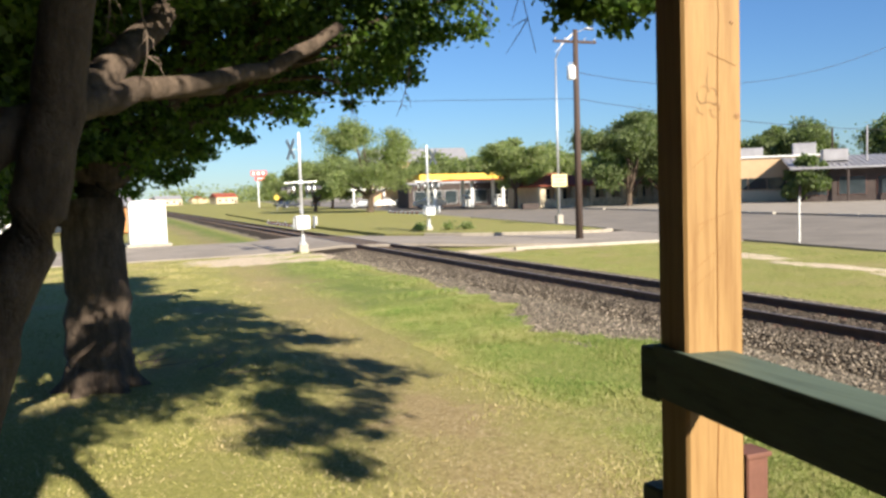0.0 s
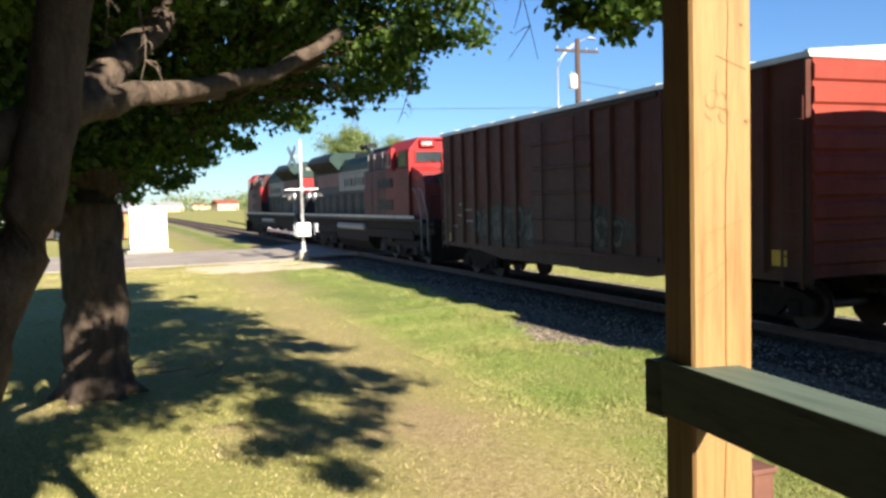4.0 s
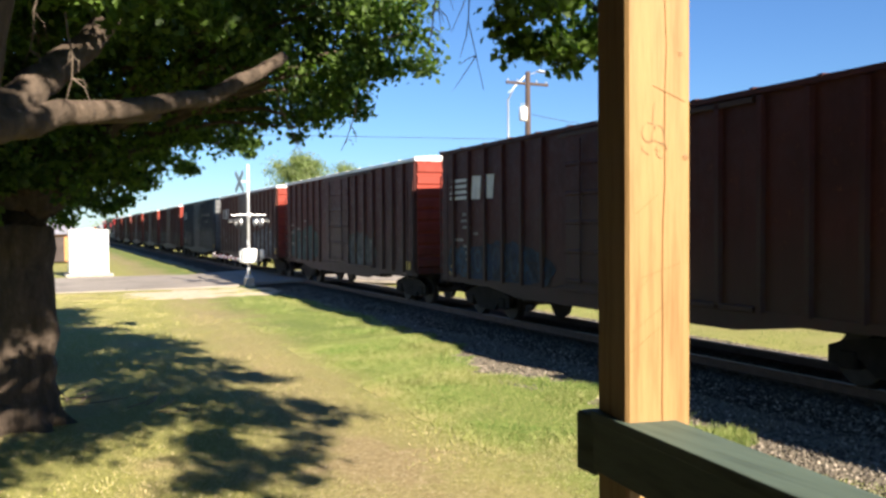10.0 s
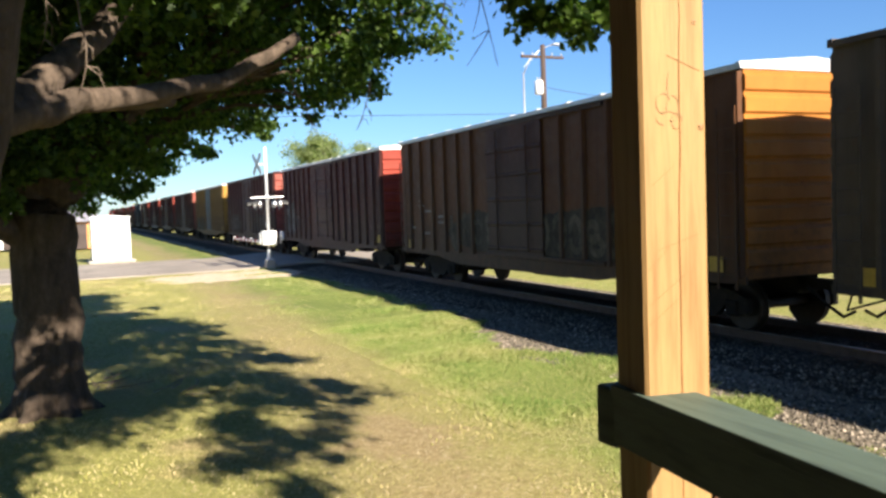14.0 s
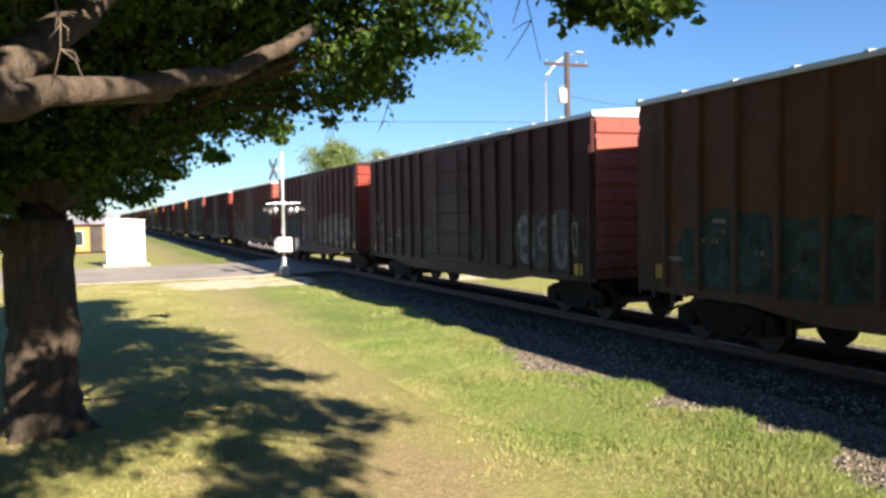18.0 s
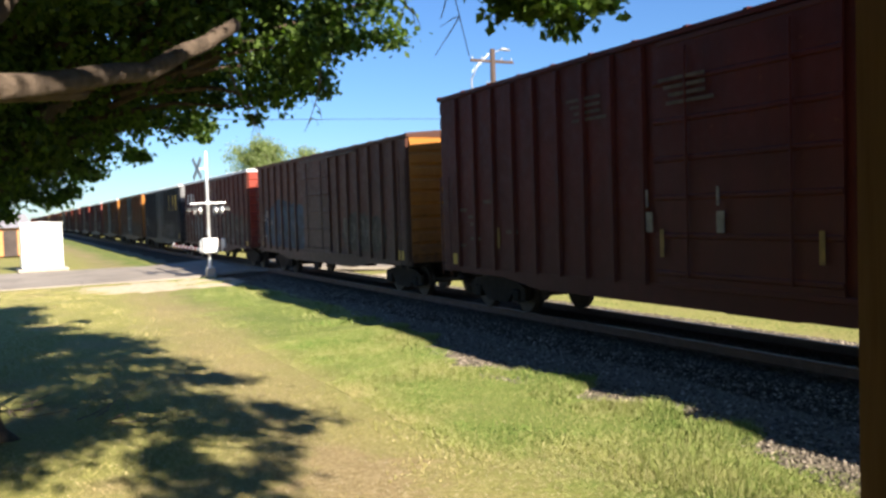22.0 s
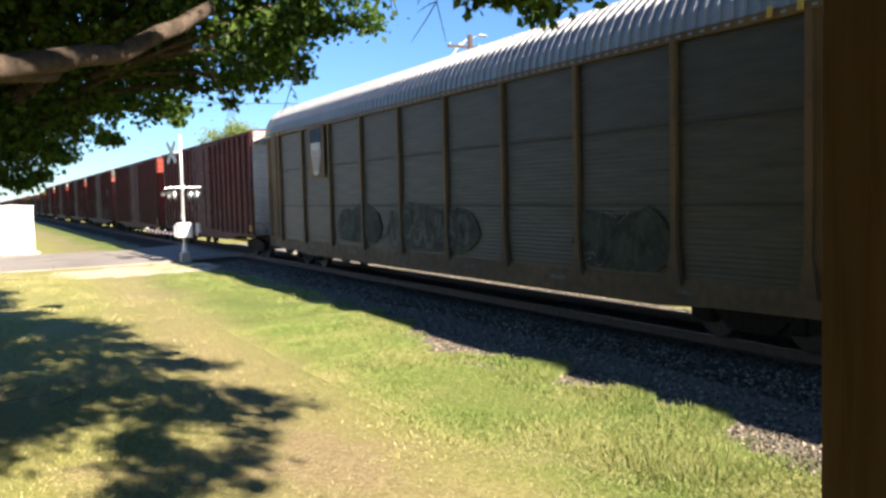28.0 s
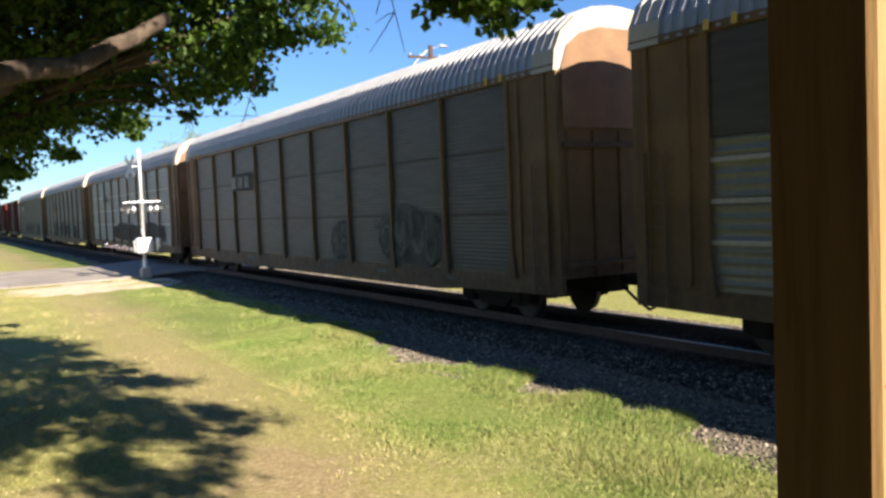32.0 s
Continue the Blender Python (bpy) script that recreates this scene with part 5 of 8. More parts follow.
def side_frame_shape():
    out = [(-1.22, 0.34), (-1.22, 0.60), (-0.95, 0.70), (-0.55, 0.78), (0.55, 0.78), (0.95, 0.70), (1.22, 0.60), (1.22, 0.34), (0.98, 0.30), (0.70, 0.46), (0.42, 0.22), (-0.42, 0.22), (-0.70, 0.46), (-0.98, 0.30)]
    s = Shape().prism(out, 0, -0.06, 0.06)
    for y in (-0.87, 0.87):
        s.box((0, y, 0.42), (0.2, 0.3, 0.28), 0.03)
    for y in (-0.18, 0.0, 0.18):
        s.cyl((0.0, y, 0.26), (0.0, y, 0.62), 0.07, 8)
    return s


def truck(parent, y, axles=(-0.87, 0.87), long=1.0):
    t = part("truck", shared("truck_bolster", lambda: Shape().box((0, 0, 0.62), (2.1, 0.42, 0.22), 0.04).box((0, 0, 0.78), (0.5, 0.5, 0.16), 0.04)), UNDER, parent, at=(0, y, 0))
    for x in (-1.02, 1.02):
        f = part("side_frame", shared("side_frame", side_frame_shape), UNDER, t, at=(x, 0, 0))
        f.scale = (1, long, 1)
    for a in axles:
        part("wheelset", shared("wheelset", wheelset_shape), WHEEL, t, at=(0, a, 0.42))
    return t


def coupler_shape():
    s = Shape().box((0, 0.35, 0.84), (0.16, 0.9, 0.18), 0.03).box((0, 0.86, 0.84), (0.32, 0.22, 0.3), 0.06)
    s.tube([((0.25, 0.1, 0.80), 0.03), ((0.27, 0.5, 0.55), 0.03), ((0.2, 0.8, 0.35), 0.03), ((0.1, 0.95, 0.45), 0.03)], 7)
    s.tube([((-1.2, 0.05, 0.95), 0.018), ((-1.1, 0.25, 0.62), 0.018), ((-0.2, 0.3, 0.7), 0.018)], 6)
    return s


def couplers(parent, half):
    for sgn in (1, -1):
        c = part("coupler", shared("coupler", coupler_shape), UNDER, parent, at=(0, sgn * half, 0))
        c.rotation_euler = (0, 0, 0 if sgn > 0 else math.pi)


def ladder_shape(h=3.2, w=0.42):
    s = Shape()
    for y in (-w / 2, w / 2):
        s.box((0, y, h / 2), (0.02, 0.05, h))
    z = 0.15
    while z < h:
        s.cyl((-0.02, -w / 2, z), (-0.02, w / 2, z), 0.012, 6)
        z += 0.36
    return s


def ribbon(shape, pts, width, x, taper=0.0):
    """A flat round-ended band of paint through points (y, z) in the plane x."""
    n = len(pts)
    o = len(shape.v)
    for i, (y, z) in enumerate(pts):
        a, b = pts[max(i - 1, 0)], pts[min(i + 1, n - 1)]
        d = math.hypot(b[0] - a[0], b[1] - a[1]) or 1.0
        ny, nz = -(b[1] - a[1]) / d, (b[0] - a[0]) / d
        u = min(i, n - 1 - i) / max(n - 1, 1)
        w = width / 2 * (0.55 + 0.45 * min(1.0, u * 7)) * (1 - taper * i / n)
        e = x - 0.0013 * i / n - 0.00025 * (o % 5)
        shape.v += [(e, y + ny * w, z + nz * w), (e, y - ny * w, z - nz * w)]
    shape.f += [(o + 2 * i, o + 2 * i + 1, o + 2 * i + 3, o + 2 * i + 2) for i in range(n - 1)]


def bubble(rnd, y, z0, w, h):
    """The strokes of one fat rounded sign that is no letter."""
    cy, cz = y - w / 2, z0 + h / 2
    kind = rnd.randrange(6)
    lean = rnd.uniform(-0.12, 0.12) * h
    if kind == 0:
        st = [[(cy + w * (0.3 + 0.06 * math.sin(3 * q)) * math.cos(q), cz + h * (0.34 + 0.06 * math.cos(2 * q)) * math.sin(q)) for q in [0.46 * n for n in range(15)]]]
    elif kind == 1:
        st = [arc(cy + w * 0.1, cz + h * 0.16, w * 0.26, h * 0.2, 0, 350, 9), arc(cy - w * 0.08, cz - h * 0.2, w * 0.3, h * 0.17, 20, 370, 9)]
    elif kind == 2:
        st = [arc(cy, cz, w * 0.33, h * 0.38, 0, 345)]
    elif kind == 3:
        st = [[(cy + w * 0.3, z0 + h * (0.08 + 0.28 * i)) for i in range(4)], arc(cy, cz + h * 0.17, w * 0.3, h * 0.22, 100, -100, 8), [(cy, cz - h * 0.02), (cy - w * 0.3, z0 + h * 0.1)]]
    elif kind == 4:
        st = [arc(cy, cz, w * 0.32, h * 0.42, 180, 360) + [(cy + w * 0.32, z0 + h * 0.92)]]
    else:
        st = [[(cy + w * (0.36 - 0.12 * i), z0 + h * (0.5 + 0.36 * math.sin(i * 2.1 + lean))) for i in range(7)], arc(cy, cz - h * 0.22, w * 0.36, h * 0.14, 200, 350, 7)]
    return [[(a + lean * (b - cz) / h, b) for a, b in s] for s in st]


def wash_shape(rnd, y0, y1, z0, z1, x):
    """A ragged, cloud-edged field of sprayed paint from y0 down to y1."""
    n = max(int((y0 - y1) / 0.16), 6)
    s = Shape()
    up = rnd.uniform(0, 6)
    for i in range(n + 1):
        u = i / n
        edge = min(1.0, 5 * u, 5 * (1 - u)) ** 0.5
        mid = (z0 + z1) / 2 - 0.1
        top = mid + (z1 - mid) * edge * (0.86 + 0.12 * math.sin(up + 9.0 * u) + rnd.uniform(-0.07, 0.07))
        low = mid - (mid - z0) * edge * (0.94 + rnd.uniform(-0.06, 0.04))
        y = y0 + (y1 - y0) * u
        s.v += [(x, y, low), (x, y + rnd.uniform(-0.05, 0.05), mid), (x, y, top)]
    for i in range(n):
        o = 3 * i
        s.f += [(o, o + 1, o + 4, o + 3), (o + 1, o + 2, o + 5, o + 4)]
    return s


def graffiti(parent, rnd, y0, y1, z0, z1, fill, line, x=-1.5765):
    """A sprayed piece from y0 down to y1: a faded field of paint, fat signs on it, thin strokes."""
    y = y0
    k = 0
    field = part("graffiti_field", wash_shape(rnd, y0 + 0.15, y1 - 0.15, z0 - 0.03, z1 + 0.05, x + 0.0015), WASH[fill], parent, "faded " + fill + " field of sprayed paint")
    while y > y1 + 0.3:
        h = (z1 - z0) * rnd.uniform(0.78, 0.96)
        w = min(h * rnd.uniform(0.5, 0.85), y - y1)
        zz = z0 + rnd.uniform(0, z1 - z0 - h)
        wd = rnd.uniform(0.16, 0.30) * w
        a, b = Shape(), Shape()
        for st in bubble(rnd, y, zz, w, h):
            ribbon(b, st, wd + 0.07, x - 0.0004 * (k % 3))
            ribbon(a, st, wd, x - 0.0045 - 0.0004 * (k % 3))
        sign = part("graffiti_sign", a, TAGS[fill], parent, fill + " spray-painted graffiti sign")
        edge = line if line in ("teal", "blue", "yellow", "dim", "pale") and line != fill else "smoke"
        part("outline", b, TAGS[edge], sign, "sprayed outline")
        y -= w * rnd.uniform(0.88, 1.05)
        k += 1
    for q in range(rnd.randint(2, 5)):
        c = Shape()
        ya, za = rnd.uniform(y1, y0), rnd.uniform(z0 + 0.1, z1)
        ribbon(c, [(ya + 0.09 * i * rnd.uniform(0.5, 1.2), za + 0.12 * math.sin(i * 0.9 + q)) for i in range(9)], rnd.uniform(0.02, 0.045), x - 0.0085 - 0.0003 * q)
        part("spray_line", c, TAGS["silver" if q % 2 else "smoke"], field, "thin sprayed stroke")


def stencils(parent, rnd, half, mat, x=-1.578):
    """Small unreadable data lettering as bars, and yellow conspicuity patches."""
    for k in range(rnd.randint(5, 8)):
        y = half - rnd.choice((0.9, 1.5, 2.1, 3.2)) - rnd.uniform(0, 0.2)
        part("stencil_bar", Shape().box((x, y, 1.55 + 0.17 * k), (0.004, rnd.uniform(0.25, 0.6), 0.075)), mat, parent)
    for y in (-half + 0.7, half - 0.7, rnd.uniform(-1, 1)):
        part("yellow_patch", Shape().box((x, y, rnd.uniform(1.15, 1.3)), (0.005, 0.34, 0.26)), YELLOW_PAINT, parent)


def roof_shape(half, zt, w=1.63):
    return Shape().prism([(-w, zt - 0.09), (w, zt - 0.09), (w, zt), (0, zt + 0.12), (-w, zt)], 1, -half, half)


def roof_rib_shape(zt, w=1.63):
    return Shape().prism([(-w - 0.012, zt - 0.05), (w + 0.012, zt - 0.05), (w + 0.012, zt + 0.02), (0, zt + 0.155), (-w - 0.012, zt + 0.02)], 1, -0.045, 0.045)


def end_shape(zt):
    """A corrugated end wall, pressed in broad shallow rows."""
    out = [(-0.03, 1.0), (0.004, 1.0)]
    z = 1.15
    while z < zt - 0.36:
        out += [(0.006, z), (0.006, z + 0.03), (0.05, z + 0.07), (0.05, z + 0.28), (0.006, z + 0.33)]
        z += 0.36
    out += [(0.006, zt - 0.04), (-0.03, zt - 0.04)]
    return Shape().prism(out, 0, -1.55, 1.55)


def end_top_shape(h):
    """The top of an end wall, pressed in level rows; the deep one paints a sunlit strip."""
    out = [(0.02, -0.02), (-0.02, -0.02)]
    z = -0.06
    while z > -h + 0.1:
        out += [(-0.02, z), (-0.034, z - 0.06), (-0.034, z - 0.16), (-0.02, z - 0.22)]
        z -= 0.26
    out += [(-0.02, -h), (0.02, -h)]
    return Shape().prism(out, 0, -1.55, 1.55)


def door_shape(w, h):
    """A door leaf pressed in level corrugations."""
    out = [(0.02, 0.0), (-0.02, 0.0)]
    k = int(h / 0.62)
    for i in range(k):
        z = 0.1 + i * (h - 0.14) / k
        out += [(-0.02, z), (-0.046, z + 0.025), (-0.046, z + 0.075), (-0.02, z + 0.10)]
    out += [(-0.02, h), (0.02, h)]
    return Shape().prism([(x, z) for x, z in out], 1, -w / 2, w / 2)


def boxcar(label, s_mid, half, zt, paint, end, door_paint=None, door_y=0.0, door_w=2.8, ribs=0.92, tags=(), roof="galv", extra=None, seed=0, cap=None):
    """One boxcar on its two trucks; forward is +y, the seen side looks to -x."""
    rnd = random.Random(seed)
    t = thing("boxcar", label, "boxcar", (TRACK_X, s_mid, 0), group="cars of the freight train")
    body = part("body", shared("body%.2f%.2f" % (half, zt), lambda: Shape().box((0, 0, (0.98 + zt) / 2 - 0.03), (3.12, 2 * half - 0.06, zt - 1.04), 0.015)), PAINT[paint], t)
    part("roof", shared("roof%.2f%.2f" % (half, zt), lambda: roof_shape(half, zt)), ROOF_GALV if roof == "galv" else PAINT[paint], t)
    n = int(2 * half / 1.22)
    for k in range(n + 1):
        part("roof_rib", shared("roof_rib%.2f" % zt, lambda: roof_rib_shape(zt)), ROOF_GALV if roof == "galv" else PAINT[paint], t, at=(0, -half + 0.06 + k * (2 * half - 0.12) / n, 0))
    for sgn in (1, -1):
        e = part("end_wall", shared("end%.2f" % zt, lambda: end_shape(zt)), PAINT["end_" + end] if sgn < 0 else PAINT[paint], t, (end + " corrugated end in a sunlit tone") if sgn < 0 else "", at=(0, sgn * (half - 0.03), 0))
        e.rotation_euler = (0, 0, 0 if sgn > 0 else math.pi)
        # The deep pale cap on a dark end paints sun above the shadow line.
        if cap and sgn < 0:
            part("end_top", shared("end_top_" + ("deep" if cap == "pale" else "low"), lambda: end_top_shape(1.0 if cap == "pale" else 0.56)), PAINT["end_" + cap], t, "pale top of the end, a sunlit strip where deep", at=(0, -half - 0.10, zt))
        part("brake_gear", shared("brake", lambda: Shape().cyl((0.7, 0.1, 0), (0.7, 0.14, 0), 0.28, 16).box((0.7, 0.07, -0.1), (0.2, 0.1, 0.5), 0.02)), UNDER, t, at=(0, sgn * half, 2.2)) if sgn > 0 else None
    rib = shared("side_post%.2f" % zt, lambda: Shape().prism([(-0.0, -0.075), (-0.075, -0.045), (-0.075, 0.045), (-0.0, 0.075)], 2, 0.02, zt - 1.12))
    for side in (-1, 1):
        y = -half + 0.12
        while y < half - 0.05:
            if abs(y - door_y) > door_w / 2 + 0.12 and ribs:
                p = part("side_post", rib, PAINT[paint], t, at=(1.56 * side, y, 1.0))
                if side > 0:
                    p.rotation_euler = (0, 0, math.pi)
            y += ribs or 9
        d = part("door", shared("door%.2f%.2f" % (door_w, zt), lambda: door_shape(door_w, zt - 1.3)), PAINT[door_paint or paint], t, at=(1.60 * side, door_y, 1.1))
        if side > 0:
            d.rotation_euler = (0, 0, math.pi)
        for o in (-0.28, 0.28):
            part("lock_rod", shared("lock_rod%.2f" % zt, lambda: Shape().cyl((-0.07, 0, 0.1), (-0.07, 0, zt - 1.4), 0.02, 6)), PAINT[door_paint or paint], d, at=(0, o * door_w, 0))
        for z in (1.06, zt - 0.17):
            part("door_rail", shared("door_rail", lambda: Shape().box((0, 0, 0), (0.07, 5.6, 0.09), 0.01)), PAINT[paint], t, at=(1.60 * side, door_y - (1.1 if abs(door_y) < 3 else 0), z))
        part("side_sill", shared("sill%.2f" % half, lambda: Shape().prism([(-half, 1.05), (half, 1.05), (half, 0.92), (half - 2.9, 0.88), (half - 4.3, 0.70), (-half + 4.3, 0.70), (-half + 2.9, 0.88), (-half, 0.92)], 0, -0.03, 0.03)), PAINT[paint], t, at=(1.56 * side, 0, 0))
        for sgn in (1, -1):
            part("ladder", shared("ladder%.1f" % zt, lambda: ladder_shape(zt - 1.5 if zt < 5 else 2.4)), PAINT[paint], t, at=(1.66 * side, sgn * (half - 0.34), 0.82))
    part("centre_sill", shared("centre_sill%.2f" % half, lambda: Shape().box((0, 0, 0.83), (0.5, 2 * half - 0.4, 0.34), 0.03).box((0.5, 0.6, 0.62), (0.5, 1.0, 0.36), 0.06).cyl((-0.5, -0.6, 0.66), (-0.5, 0.9, 0.66), 0.17, 10)), UNDER, t)
    for y in (half - 1.75, -half + 1.75):
        truck(t, y)
    couplers(t, half - 0.1)
    for fill, line, y0, y1, z0, z1 in tags:
        graffiti(t, rnd, y0, y1, z0, z1, fill, line)
    stencils(t, rnd, half, FAINT if zt > 5 else GRIMY_WHITE)
    if zt > 5:
        tall_marks(t, half, zt)
    if extra:
        extra(t, half, zt)
    MOVING.append((t, s_mid))
    return t


def horse_logo(y, z, w=2.3):
    """The striped block mark beside two heavy letters, as plain shapes."""
    def draw(t, half, zt):
        for k in range(4):
            part("logo_bar", Shape().box((-1.579, y - w * 0.22, z + 0.09 + k * 0.155), (0.004, w * (0.42 - 0.02 * k), 0.085)), WHITE_PAINT, t)
        for k in range(2):
            yy = y - w * (0.56 + 0.24 * k)
            part("logo_block", Shape().prism([(yy + 0.10 * w, z + 0.04), (yy - 0.07 * w, z + 0.02), (yy - 0.10 * w, z + 0.62), (yy + 0.07 * w, z + 0.64)], 0, -1.581, -1.577), WHITE_PAINT, t)
    return draw


def blocks(y, z, n, w, h, mat, gap=0.5, serif=False):
    def draw(t, half, zt):
        for k in range(n):
            yy = y - k * (w + gap)
            s = Shape().box((-1.58, yy - w * 0.12, z + h * 0.5), (0.004, w * 0.72, h))
            part("logo_block", s, mat, t)
            if serif:
                part("logo_bar", Shape().box((-1.58, yy - w * 0.12, z - h * 0.22), (0.004, w, h * 0.13)), mat, t)
    return draw


def shield_logo(y, z):
    def draw(t, half, zt):
        out = [(0.24, 0.62), (-0.24, 0.62), (-0.26, 0.2), (-0.16, 0.0), (0, -0.08), (0.16, 0.0), (0.26, 0.2)]
        part("shield", Shape().prism([(y + a, z + b) for a, b in out], 0, -1.583, -1.577), TAGS["white"], t, "pale shield-shaped emblem")
        for k in range(3):
            part("shield_stripe", Shape().box((-1.5845, y + 0.12 - 0.12 * k, z + 0.18), (0.003, 0.045, 0.34)), PAINT["hicube"], t)
        for k, w in enumerate((0.95, 0.85)):
            part("slogan_bar", Shape().box((-1.58, y - 0.42 - w / 2, z + 0.44 - 0.24 * k), (0.004, w, 0.16)), TAGS["white"], t)
    return draw


def number(y, z, body, size=0.36, gap=None):
    def draw(t, half, zt):
        words("car_number", body, size, GRIMY_WHITE, t, (-1.582, y, z), (90, 0, -90), "white stencilled car number")
        part("mark_bar", Shape().box((-1.58, y - 0.22, z + size * 1.35), (0.004, 0.42, 0.28)), GRIMY_WHITE, t)
    return draw


def both(*fs):
    def draw(t, half, zt):
        for g in fs:
            g(t, half, zt)
    return draw


def stroke_word(y, z):
    def draw(t, half, zt):
        ob = words("graffiti_word", "RiCE", 1.8, TAGS["white"], t, (-1.665, y, z), (90, 0, -90), "silver block-letter graffiti on the dark door")
        ob.scale = (0.66, 1.0, 1.0)
        ob.data.offset = 0.035
    return draw


def angle_logo(y, z):
    """A bent dark band with two small bars over it."""
    def draw(t, half, zt):
        s = Shape()
        for a, b in (((0.0, 0.02), (-0.75, 0.0)), ((-0.75, 0.0), (-0.95, 0.62)), ((-0.95, 0.62), (-1.75, 0.64)), ((0.0, 0.02), (0.0, 0.45)), ((0.0, 0.45), (-0.5, 0.47))):
            d = Vector((0, b[0] - a[0], b[1] - a[1]))
            s.box((-1.58, y + (a[0] + b[0]) / 2, z + (a[1] + b[1]) / 2), (0.004 + 0.001 * abs(a[1]), d.length + 0.08, 0.085), 0, Matrix.Rotation(math.atan2(d.z, d.y), 3, "X"))
        part("emblem", s, TAGS["black"], t, "dark bent-band emblem")
        for k in range(2):
            part("emblem_bar", Shape().box((-1.58, y - 0.2 - 0.95 * k, z + 0.86), (0.004, 0.4, 0.12)), TAGS["black"], t)
    return draw


def tall_marks(t, half, zt):
    """Faint data rows by the roof and yellow reflector strips along the side."""
    for y, x in ((3.4, -1.582), (0.7, -1.672), (-4.6, -1.582)):
        for k in range(4):
            part("stencil_bar", Shape().box((x, y - 0.06 * k, 4.42 - 0.13 * k), (0.004, 1.05 - 0.12 * (k % 3), 0.06)), FAINT, t)
    for y, x in ((6.6, -1.582), (4.3, -1.582), (1.2, -1.672), (-1.9, -1.672), (-3.9, -1.582), (-7.4, -1.582)):
        part("reflector_strip", Shape().box((x, y, 1.75), (0.004, 0.09, 0.46)), DULL_YELLOW, t, "dull yellow reflector strip")
    for y in (1.5, -0.1):
        part("lock_plate", Shape().box((-1.672, y, 2.1), (0.02, 0.16, 0.34), 0.01), GRIMY_WHITE, t)
        part("lock_handle", Shape().box((-1.69, y + 0.03, 2.5), (0.03, 0.05, 0.3), 0.01), GRIMY_WHITE, t)


def disc(y, z, r):
    def draw(t, half, zt):
        n = 20
        part("round_emblem", Shape().prism([(y + r * math.cos(6.283 * k / n), z + r * math.sin(6.283 * k / n)) for k in range(n)], 0, -1.583, -1.577), WHITE_PAINT, t, "pale round emblem")
    return draw


